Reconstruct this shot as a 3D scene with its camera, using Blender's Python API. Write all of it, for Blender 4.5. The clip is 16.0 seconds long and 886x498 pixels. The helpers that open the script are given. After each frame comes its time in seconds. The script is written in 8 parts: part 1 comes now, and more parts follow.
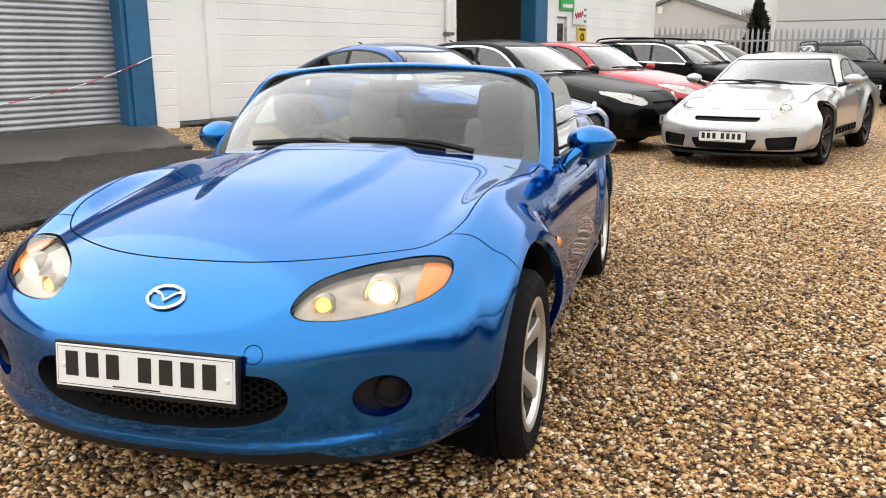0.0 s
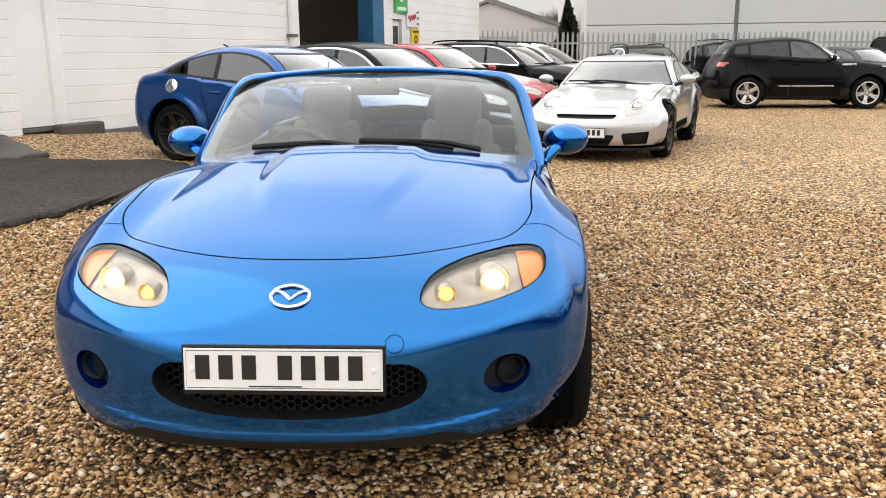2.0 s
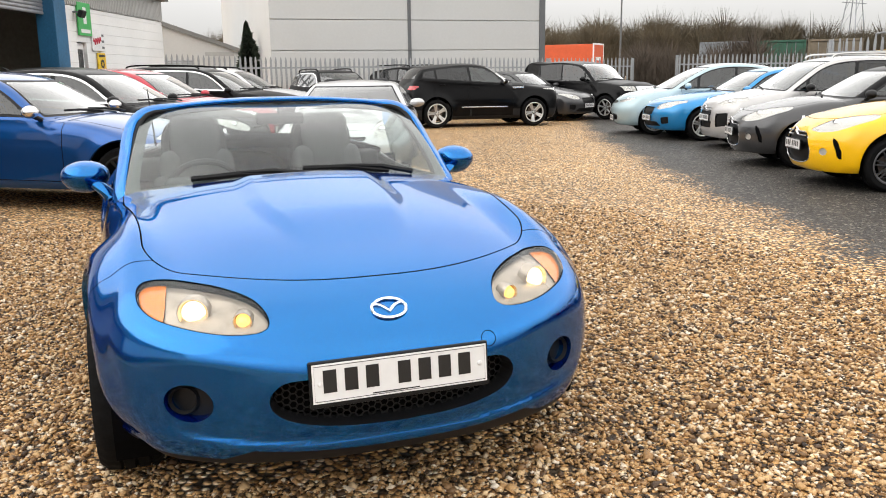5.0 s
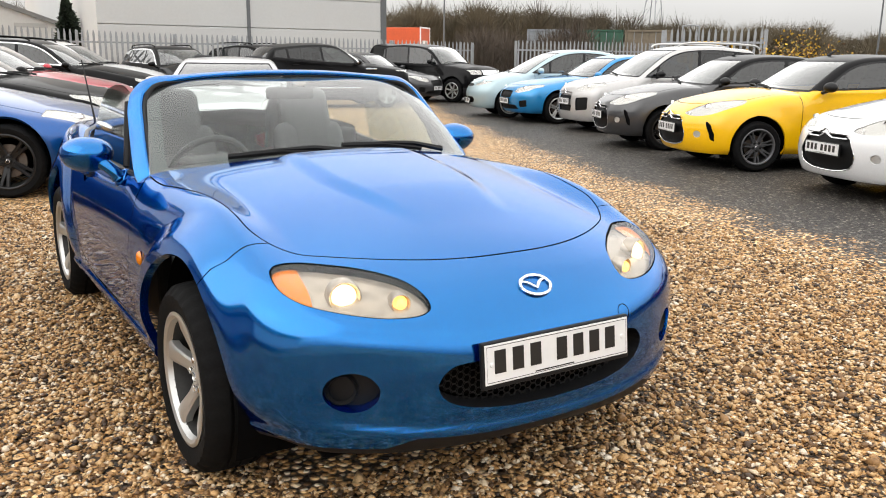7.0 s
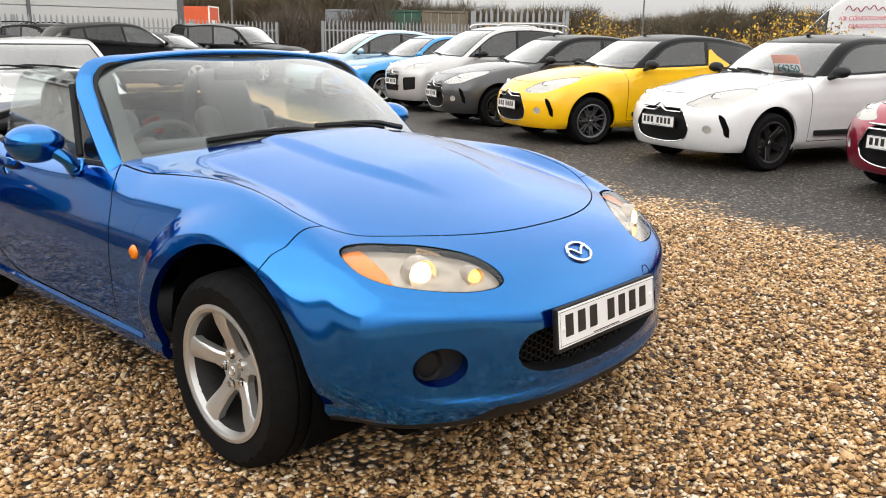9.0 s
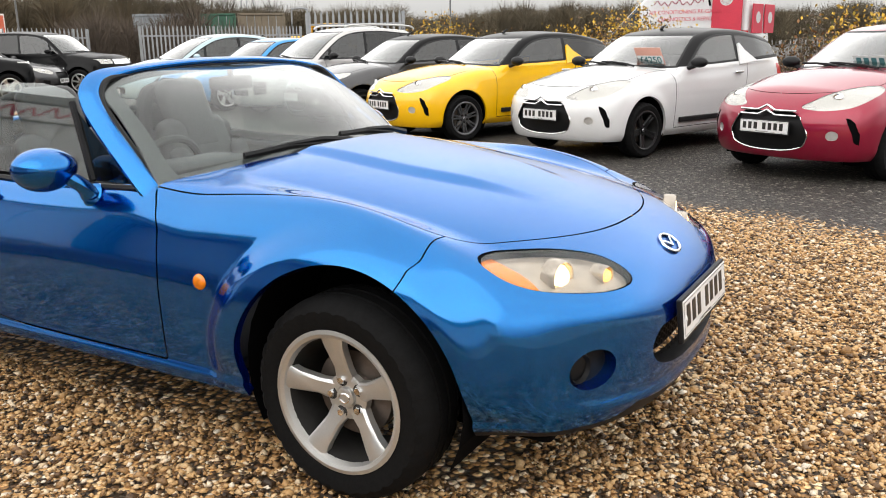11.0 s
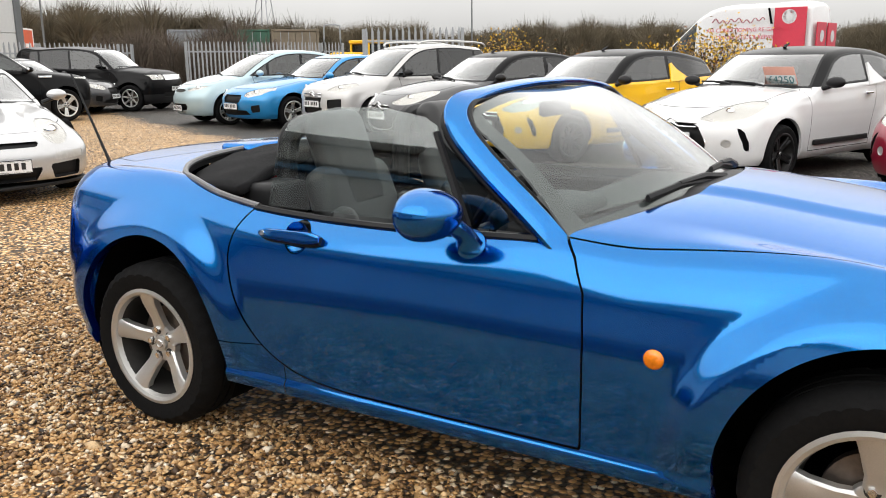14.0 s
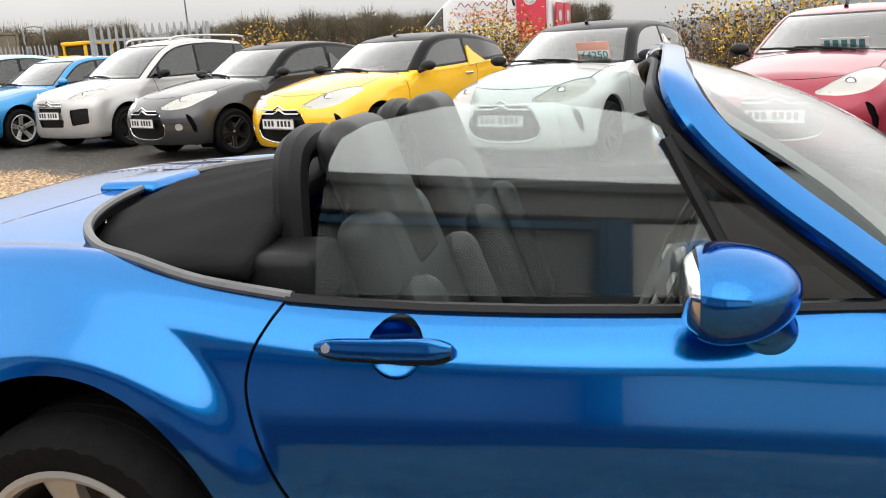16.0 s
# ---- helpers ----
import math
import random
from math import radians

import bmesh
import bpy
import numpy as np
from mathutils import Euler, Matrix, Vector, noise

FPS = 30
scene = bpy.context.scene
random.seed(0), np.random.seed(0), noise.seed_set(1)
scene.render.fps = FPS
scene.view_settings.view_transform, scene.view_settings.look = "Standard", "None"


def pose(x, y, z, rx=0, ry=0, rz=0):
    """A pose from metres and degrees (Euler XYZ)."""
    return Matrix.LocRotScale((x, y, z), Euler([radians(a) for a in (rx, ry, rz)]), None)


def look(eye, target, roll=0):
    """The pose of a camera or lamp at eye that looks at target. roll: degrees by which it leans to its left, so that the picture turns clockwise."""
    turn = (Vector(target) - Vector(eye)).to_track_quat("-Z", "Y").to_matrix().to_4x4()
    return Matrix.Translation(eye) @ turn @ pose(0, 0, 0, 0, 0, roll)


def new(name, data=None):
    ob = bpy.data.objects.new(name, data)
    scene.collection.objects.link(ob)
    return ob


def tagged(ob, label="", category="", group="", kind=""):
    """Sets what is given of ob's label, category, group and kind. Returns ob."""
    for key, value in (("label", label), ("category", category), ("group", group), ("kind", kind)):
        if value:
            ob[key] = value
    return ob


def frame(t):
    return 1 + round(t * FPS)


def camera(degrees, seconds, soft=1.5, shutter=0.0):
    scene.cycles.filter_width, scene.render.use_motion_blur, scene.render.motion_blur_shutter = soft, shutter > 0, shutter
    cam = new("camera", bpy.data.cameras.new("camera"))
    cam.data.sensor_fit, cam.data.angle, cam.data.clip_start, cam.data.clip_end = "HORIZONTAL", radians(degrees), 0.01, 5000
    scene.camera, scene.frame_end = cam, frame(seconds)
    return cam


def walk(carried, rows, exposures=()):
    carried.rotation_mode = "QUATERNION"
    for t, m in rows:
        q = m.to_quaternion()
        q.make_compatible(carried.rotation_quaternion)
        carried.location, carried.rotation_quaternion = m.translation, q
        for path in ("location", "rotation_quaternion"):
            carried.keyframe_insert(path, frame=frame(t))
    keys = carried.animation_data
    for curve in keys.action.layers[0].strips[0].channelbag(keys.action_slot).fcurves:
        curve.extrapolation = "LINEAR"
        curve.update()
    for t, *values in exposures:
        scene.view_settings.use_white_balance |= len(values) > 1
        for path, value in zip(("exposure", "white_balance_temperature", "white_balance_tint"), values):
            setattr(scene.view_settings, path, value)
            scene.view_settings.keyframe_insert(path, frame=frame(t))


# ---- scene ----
cam = camera(56.0, 16.0, 1.0)
PATH = [
    (0, (0.179, 0.164, 1.261), (0.076, 2.11, 0.811), -0.6),
    (0.5, (-0.042, 0.193, 1.291), (-0.038, 2.14, 0.836), -0.7),
    (1, (-0.19, 0.174, 1.286), (-0.077, 2.116, 0.824), -0.6),
    (1.5, (-0.401, 0.099, 1.282), (-0.164, 2.03, 0.821), -0.5),
    (2, (-0.624, 0.023, 1.282), (-0.284, 1.942, 0.83), -0.6),
    (2.5, (-0.868, 0.053, 1.272), (-0.397, 1.948, 0.839), -0.8),
    (3, (-1.057, 0.058, 1.29), (-0.458, 1.919, 0.869), -1.1),
    (3.5, (-1.291, 0.051, 1.299), (-0.537, 1.858, 0.889), -1.2),
    (4, (-1.489, 0.033, 1.338), (-0.602, 1.78, 0.934), -1.3),
    (4.2, (-1.541, 0.048, 1.335), (-0.615, 1.775, 0.932), -1.4),
    (6.3, (-2.336, 0.449, 1.316), (-1.054, 1.923, 0.888), 0.8),
    (6.5, (-2.4, 0.536, 1.303), (-1.087, 1.982, 0.871), 0.7),
    (7, (-2.52, 0.768, 1.3), (-1.125, 2.129, 0.852), 0.7),
    (7.5, (-2.627, 0.929, 1.311), (-1.158, 2.204, 0.845), 0.8),
    (8, (-2.804, 1.088, 1.304), (-1.257, 2.261, 0.824), 1.2),
    (8.5, (-2.957, 1.207, 1.293), (-1.337, 2.274, 0.805), 1.2),
    (8.7, (-2.978, 1.253, 1.283), (-1.336, 2.284, 0.796), 1.0),
    (10.8, (-3.311, 2.024, 1.287), (-1.463, 2.616, 0.803), -0.9),
    (11, (-3.302, 2.13, 1.286), (-1.45, 2.711, 0.801), -0.9),
    (11.5, (-3.321, 2.292, 1.296), (-1.47, 2.872, 0.809), -0.6),
    (12, (-3.378, 2.496, 1.302), (-1.524, 3.076, 0.825), -0.0),
    (12.5, (-3.432, 2.683, 1.319), (-1.581, 3.279, 0.855), 0.3),
    (13, (-3.336, 2.923, 1.314), (-1.489, 3.546, 0.867), 0.1),
    (13.5, (-3.232, 3.142, 1.328), (-1.385, 3.77, 0.886), -0.3),
    (14, (-3.175, 3.454, 1.306), (-1.322, 4.058, 0.859), -0.6),
    (14.5, (-3.032, 3.762, 1.279), (-1.153, 4.27, 0.819), -1.2),
    (15, (-2.804, 4.061, 1.298), (-0.895, 4.424, 0.824), -1.9),
    (15.5, (-2.569, 4.4, 1.302), (-0.634, 4.565, 0.824), -2.9),
    (16, (-2.253, 4.581, 1.272), (-0.312, 4.579, 0.789), -3.5),
]
walk(cam, [(t, look(eye, target, roll)) for t, eye, target, roll in PATH])

# ---- daylight: a bright overcast sky and a broad, weak sun ----
SUN_HEIGHT, SUN_TURN = radians(40), radians(285)
world = bpy.data.worlds.new("overcast_sky")
scene.world = world
world.use_nodes = True
wn, wl = world.node_tree.nodes, world.node_tree.links
wn.clear()
w_sky = wn.new("ShaderNodeTexSky")
w_sky.sky_type, w_sky.sun_disc = "NISHITA", False
w_sky.sun_elevation, w_sky.sun_rotation = SUN_HEIGHT, SUN_TURN
w_hsv = wn.new("ShaderNodeHueSaturation")
w_hsv.inputs["Saturation"].default_value = 0.12
w_cloud = wn.new("ShaderNodeTexNoise")
w_cloud.inputs["Scale"].default_value, w_cloud.inputs["Detail"].default_value = 2.2, 5
w_ramp = wn.new("ShaderNodeValToRGB")
w_ramp.color_ramp.elements[0].position, w_ramp.color_ramp.elements[1].position = 0.3, 0.7
w_ramp.color_ramp.elements[0].color, w_ramp.color_ramp.elements[1].color = (7.1, 7.0, 6.85, 1), (8.8, 8.65, 8.4, 1)
w_mix = wn.new("ShaderNodeMix")
w_mix.data_type = "RGBA"
w_mix.inputs["Factor"].default_value = 0.8
w_bg, w_out = wn.new("ShaderNodeBackground"), wn.new("ShaderNodeOutputWorld")
w_bg.inputs["Strength"].default_value = 0.112
wl.new(w_sky.outputs[0], w_hsv.inputs["Color"])
wl.new(w_hsv.outputs[0], w_mix.inputs["A"])
wl.new(w_cloud.outputs["Fac"], w_ramp.inputs[0])
wl.new(w_ramp.outputs[0], w_mix.inputs["B"])
# an overcast sky is about three times as bright overhead as at the horizon
w_co, w_xyz, w_up, w_mul = wn.new("ShaderNodeTexCoord"), wn.new("ShaderNodeSeparateXYZ"), wn.new("ShaderNodeMapRange"), wn.new("ShaderNodeVectorMath")
w_up.inputs["From Min"].default_value, w_up.inputs["From Max"].default_value = 0.03, 0.36
w_up.inputs["To Min"].default_value, w_up.inputs["To Max"].default_value = 0.82, 2.6
w_mul.operation = "SCALE"
wl.new(w_co.outputs["Generated"], w_xyz.inputs[0])
wl.new(w_xyz.outputs[2], w_up.inputs["Value"])
wl.new(w_mix.outputs["Result"], w_mul.inputs[0])
wl.new(w_up.outputs[0], w_mul.inputs["Scale"])
wl.new(w_mul.outputs[0], w_bg.inputs["Color"])
wl.new(w_bg.outputs[0], w_out.inputs[0])
sun = new("sun", bpy.data.lights.new("sun", "SUN"))
sun.data.energy, sun.data.angle, sun.data.color = 0.8, radians(70), (1.0, 0.97, 0.92)
sun.matrix_world = pose(0, 0, 30, 90 - math.degrees(SUN_HEIGHT), 0, 180 - math.degrees(SUN_TURN))

# ---- materials ----
def nodes(name):
    m = bpy.data.materials.new(name)
    m.use_nodes = True
    t = m.node_tree
    return m, t, t.nodes["Principled BSDF"]


def add_node(t, kind, **values):
    n = t.nodes.new(kind)
    for key, value in values.items():
        n.inputs[key.replace("_", " ")].default_value = value
    return n


def ramp(t, source, stops):
    r = t.nodes.new("ShaderNodeValToRGB")
    els = r.color_ramp.elements
    while len(els) < len(stops):
        els.new(0.5)
    for e, (p, c) in zip(els, stops):
        e.position, e.color = p, (*c, 1)
    t.links.new(source, r.inputs[0])
    return r


def shade(c, f):
    return tuple(min(1.0, v * f) for v in c)


def surface(name, color, rough=0.6, metal=0.0, grain=40.0, vary=0.15, bump=0.1, stain=1.5, stain_amount=0.12, coat=0.0, spec=0.5, depth=0.004):
    """A procedural surface: fine grain and broad stains in its colour, and a fine relief."""
    m, t, p = nodes(name)
    co = t.nodes.new("ShaderNodeTexCoord")
    fine = add_node(t, "ShaderNodeTexNoise", Scale=grain, Detail=6.0)
    broad = add_node(t, "ShaderNodeTexNoise", Scale=stain, Detail=5.0)
    t.links.new(co.outputs["Object"], fine.inputs["Vector"])
    t.links.new(co.outputs["Object"], broad.inputs["Vector"])
    a = ramp(t, fine.outputs["Fac"], [(0.25, shade(color, 1 - vary)), (0.75, shade(color, 1 + vary))])
    b = ramp(t, broad.outputs["Fac"], [(0.3, (1 - stain_amount,) * 3), (0.65, (1, 1, 1))])
    mix = t.nodes.new("ShaderNodeMix")
    mix.data_type, mix.blend_type = "RGBA", "MULTIPLY"
    mix.inputs["Factor"].default_value = 1
    t.links.new(a.outputs[0], mix.inputs["A"])
    t.links.new(b.outputs[0], mix.inputs["B"])
    t.links.new(mix.outputs["Result"], p.inputs["Base Color"])
    r = t.nodes.new("ShaderNodeMapRange")
    r.inputs["To Min"].default_value, r.inputs["To Max"].default_value = max(0.02, rough - 0.08), min(1, rough + 0.08)
    t.links.new(broad.outputs["Fac"], r.inputs["Value"])
    t.links.new(r.outputs[0], p.inputs["Roughness"])
    p.inputs["Metallic"].default_value = metal
    p.inputs["Coat Weight"].default_value = coat
    p.inputs["Specular IOR Level"].default_value = spec
    if bump:
        bp = add_node(t, "ShaderNodeBump", Strength=bump, Distance=depth)
        t.links.new(fine.outputs["Fac"], bp.inputs["Height"])
        t.links.new(bp.outputs[0], p.inputs["Normal"])
    return m


def paint(name, color, metal=0.55, rough=0.32, flake=0.18, dirt=0.08, coat=1.0, spec=0.2):
    """Car paint: a flaked colour coat under clear lacquer, with a little road film and rain spots."""
    m, t, p = nodes(name)
    co = t.nodes.new("ShaderNodeTexCoord")
    fl = add_node(t, "ShaderNodeTexVoronoi", Scale=900.0)
    t.links.new(co.outputs["Object"], fl.inputs["Vector"])
    a = ramp(t, fl.outputs["Color"], [(0.0, shade(color, 1 - flake)), (1.0, shade(color, 1 + flake))])
    film = add_node(t, "ShaderNodeTexNoise", Scale=3.0, Detail=8.0, Roughness=0.7)
    t.links.new(co.outputs["Object"], film.inputs["Vector"])
    mr = t.nodes.new("ShaderNodeMapRange")
    mr.inputs["From Min"].default_value, mr.inputs["From Max"].default_value = 0.45, 0.8
    mr.inputs["To Max"].default_value = dirt
    t.links.new(film.outputs["Fac"], mr.inputs["Value"])
    mix = t.nodes.new("ShaderNodeMix")
    mix.data_type = "RGBA"
    mix.inputs["B"].default_value = (0.16, 0.15, 0.13, 1)
    t.links.new(mr.outputs[0], mix.inputs["Factor"])
    t.links.new(a.outputs[0], mix.inputs["A"])
    t.links.new(mix.outputs["Result"], p.inputs["Base Color"])
    p.inputs["Metallic"].default_value, p.inputs["Roughness"].default_value = metal, rough
    p.inputs["Coat Weight"].default_value = coat
    p.inputs["Specular IOR Level"].default_value = spec
    cr = t.nodes.new("ShaderNodeMapRange")
    cr.inputs["From Min"].default_value, cr.inputs["From Max"].default_value = 0.4, 0.8
    cr.inputs["To Min"].default_value, cr.inputs["To Max"].default_value = 0.015, 0.06
    t.links.new(film.outputs["Fac"], cr.inputs["Value"])
    t.links.new(cr.outputs[0], p.inputs["Coat Roughness"])
    return m


def metallic_blue():
    """Candy blue paint: bright flakes over a deep blue ground, under one clear lacquer."""
    m, t, p = nodes("blue_metallic_paint")
    co = t.nodes.new("ShaderNodeTexCoord")
    fl = add_node(t, "ShaderNodeTexVoronoi", Scale=900.0)
    t.links.new(co.outputs["Object"], fl.inputs["Vector"])
    flake = (0.002, 0.225, 0.62)
    a = ramp(t, fl.outputs["Color"], [(0.0, shade(flake, 0.82)), (1.0, shade(flake, 1.18))])
    t.links.new(a.outputs[0], p.inputs["Base Color"])
    p.inputs["Metallic"].default_value, p.inputs["Roughness"].default_value = 1.0, 0.16
    p.inputs["Specular Tint"].default_value = (0.35, 0.62, 1.0, 1)
    deep = add_node(t, "ShaderNodeBsdfPrincipled", Base_Color=(0.0003, 0.006, 0.115, 1), Roughness=0.6, Specular_IOR_Level=0.0)
    film = add_node(t, "ShaderNodeTexNoise", Scale=3.0, Detail=8.0, Roughness=0.7)
    t.links.new(co.outputs["Object"], film.inputs["Vector"])
    cr = t.nodes.new("ShaderNodeMapRange")
    cr.inputs["From Min"].default_value, cr.inputs["From Max"].default_value = 0.4, 0.8
    cr.inputs["To Min"].default_value, cr.inputs["To Max"].default_value = 0.015, 0.06
    t.links.new(film.outputs["Fac"], cr.inputs["Value"])
    for q in (p, deep):
        q.inputs["Coat Weight"].default_value, q.inputs["Coat IOR"].default_value = 1.0, 1.42
        t.links.new(cr.outputs[0], q.inputs["Coat Roughness"])
    mix = add_node(t, "ShaderNodeMixShader", Fac=0.58)
    t.links.new(deep.outputs[0], mix.inputs[1])
    t.links.new(p.outputs[0], mix.inputs[2])
    t.links.new(mix.outputs[0], t.nodes["Material Output"].inputs[0])
    return m


def clear_glass(name, tint, gloss=1.0, film=0.0):
    """A thin pane: it lets tinted light straight through and mirrors by its Fresnel gloss; film: a white veil that
    stands in for sky sheen on panes, and for haze on lamp covers.
    """
    m = bpy.data.materials.new(name)
    m.use_nodes = True
    t = m.node_tree
    t.nodes.clear()
    tr = add_node(t, "ShaderNodeBsdfTransparent", Color=(*tint, 1))
    gl = add_node(t, "ShaderNodeBsdfGlossy", Color=(1, 1, 1, 1), Roughness=0.03)
    # the same gloss from both faces of the pane, growing towards grazing
    lw = add_node(t, "ShaderNodeLayerWeight", Blend=0.5)
    pw = t.nodes.new("ShaderNodeMath")
    pw.operation = "POWER"
    pw.inputs[1].default_value = 4.2
    t.links.new(lw.outputs["Facing"], pw.inputs[0])
    fr = t.nodes.new("ShaderNodeMath")
    fr.operation = "MULTIPLY_ADD"
    fr.inputs[1].default_value, fr.inputs[2].default_value = 0.95, 0.05
    t.links.new(pw.outputs[0], fr.inputs[0])
    mul = t.nodes.new("ShaderNodeMath")
    mul.operation, mul.use_clamp = "MULTIPLY", True
    mul.inputs[1].default_value = 1.7 * gloss
    t.links.new(fr.outputs[0], mul.inputs[0])
    mix = t.nodes.new("ShaderNodeMixShader")
    t.links.new(mul.outputs[0], mix.inputs[0])
    t.links.new(tr.outputs[0], mix.inputs[1])
    t.links.new(gl.outputs[0], mix.inputs[2])
    last = mix
    if film:
        # sky sheen and haze are mixed in here as white diffuse colour
        df = add_node(t, "ShaderNodeBsdfDiffuse", Color=(0.75, 0.78, 0.8, 1))
        co = t.nodes.new("ShaderNodeTexCoord")
        nz = add_node(t, "ShaderNodeTexNoise", Scale=2.5, Detail=6.0)
        t.links.new(co.outputs["Object"], nz.inputs["Vector"])
        mr = t.nodes.new("ShaderNodeMapRange")
        mr.inputs["From Min"].default_value, mr.inputs["From Max"].default_value = 0.3, 0.7
        mr.inputs["To Min"].default_value, mr.inputs["To Max"].default_value = film * 0.85, film
        t.links.new(nz.outputs["Fac"], mr.inputs["Value"])
        last = t.nodes.new("ShaderNodeMixShader")
        t.links.new(mr.outputs[0], last.inputs[0])
        t.links.new(mix.outputs[0], last.inputs[1])
        t.links.new(df.outputs[0], last.inputs[2])
    out = t.nodes.new("ShaderNodeOutputMaterial")
    t.links.new(last.outputs[0], out.inputs[0])
    return m


def glow(name, color, strength):
    m, t, p = nodes(name)
    p.inputs["Base Color"].default_value = (*color, 1)
    p.inputs["Emission Color"].default_value = (*color, 1)
    p.inputs["Emission Strength"].default_value = strength
    return m


BLUE = metallic_blue()
TT_BLUE = paint("deep_blue_paint", (0.003, 0.07, 0.27), metal=0.75, rough=0.28)
SILVER = paint("silver_paint", (0.47, 0.47, 0.475), metal=0.7, rough=0.34)
PALE_SILVER = paint("pale_silver_paint", (0.47, 0.46, 0.455), metal=0.45, rough=0.38)
BLACK_PAINT = paint("black_paint", (0.0025, 0.0025, 0.003), metal=0.0, rough=0.3, dirt=0.005, coat=0.2, spec=0.05)
GREY_PAINT = paint("dark_grey_paint", (0.045, 0.045, 0.048), metal=0.4, rough=0.35)
RED_PAINT = paint("red_paint", (0.42, 0.012, 0.03), metal=0.3, rough=0.33)
CHERRY = paint("cherry_red_paint", (0.26, 0.006, 0.03), metal=0.4, rough=0.33)
YELLOW = paint("yellow_paint", (0.85, 0.47, 0.0), metal=0.0, rough=0.35)
WHITE_PAINT = paint("white_paint", (0.64, 0.64, 0.645), metal=0.0, rough=0.3)
SKY_BLUE = paint("bright_light_blue_paint", (0.015, 0.22, 0.50), metal=0.4, rough=0.33)
ICE_BLUE = paint("pale_ice_blue_paint", (0.36, 0.47, 0.51), metal=0.3, rough=0.35)
RUBBER = surface("tyre_rubber", (0.006, 0.006, 0.0063), 0.8, grain=90, bump=0.25, vary=0.3, spec=0.12)
TRIM = surface("black_plastic_trim", (0.009, 0.009, 0.01), 0.5, grain=250, bump=0.15, spec=0.25)
GAP = surface("shut_line_black", (0.003, 0.003, 0.0035), 0.9, bump=0, spec=0.05)
ALLOY = surface("silver_alloy", (0.60, 0.595, 0.58), 0.32, metal=0.75, grain=300, bump=0.04, vary=0.05)
GREY_ALLOY = surface("grey_alloy", (0.13, 0.13, 0.135), 0.3, metal=0.6, grain=300, bump=0.04)
BLACK_ALLOY = surface("black_alloy", (0.02, 0.02, 0.021), 0.3, metal=0.5, grain=300, bump=0.04)
BRAKE = surface("worn_brake_steel", (0.17, 0.14, 0.12), 0.5, metal=0.8, grain=60, bump=0.1)
CHROME = surface("chrome", (0.82, 0.82, 0.83), 0.08, metal=1.0, grain=50, vary=0.03, bump=0)
LEATHER = surface("black_leather", (0.011, 0.011, 0.012), 0.45, grain=160, vary=0.05, bump=0.12, depth=0.001)
SOFT_TOP = surface("black_soft_top_cloth", (0.010, 0.010, 0.011), 0.85, grain=500, bump=0.4, vary=0.3, spec=0.12)
DASH = surface("dashboard_plastic", (0.035, 0.035, 0.037), 0.65, grain=220, bump=0.2)
CABIN = surface("dark_cabin_cloth", (0.02, 0.02, 0.022), 0.8, grain=120)
GRILLE = surface("black_grille_plastic", (0.005, 0.005, 0.0055), 0.5, grain=200, spec=0.2)
AMBER = surface("amber_lens", (0.78, 0.20, 0.001), 0.2, grain=60, vary=0.3, bump=0.2, coat=0.6)
RED_LENS = surface("red_lens", (0.45, 0.01, 0.015), 0.12, grain=60, bump=0.1, coat=1.0)
PLATE_WHITE = surface("plate_white", (0.78, 0.78, 0.78), 0.35, grain=40, vary=0.03, bump=0)
PLATE_BLACK = surface("plate_black", (0.012, 0.012, 0.012), 0.4, bump=0)
REFLECTOR = surface("lamp_reflector", (0.50, 0.50, 0.49), 0.3, metal=0.5, grain=30, vary=0.1, bump=0.1)
LAMP_GLASS = clear_glass("lamp_cover", (0.97, 0.96, 0.94), 0.4, film=0.008)
PANE = clear_glass("car_glass", (0.42, 0.48, 0.46), 1.3, film=0.02)
SIDE_GLASS = clear_glass("tinted_side_glass", (0.24, 0.28, 0.27), 0.9)
DARK_PANE = clear_glass("privacy_glass", (0.10, 0.11, 0.12), 0.6)
SCREEN = clear_glass("windscreen_glass", (0.78, 0.87, 0.84), 0.68, film=0.012)
SIDE_PANE = clear_glass("side_window_glass", (0.86, 0.91, 0.90), 0.8)
LIT = glow("lit_lamp", (1.0, 0.72, 0.34), 4.5)
HAZED_BOWL = surface("hazed_lamp_bowl", (0.40, 0.355, 0.30), 0.28, metal=0.4, grain=22, vary=0.35, bump=0.2, depth=0.01)
FRIT = surface("screen_frit", (0.035, 0.035, 0.037), 0.4, grain=200, bump=0)
NUT_HOLE = surface("nut_hole_shade", (0.02, 0.019, 0.018), 0.6, bump=0)
LIT_SIDE = glow("lit_side_lamp", (1.0, 0.55, 0.12), 2.0)


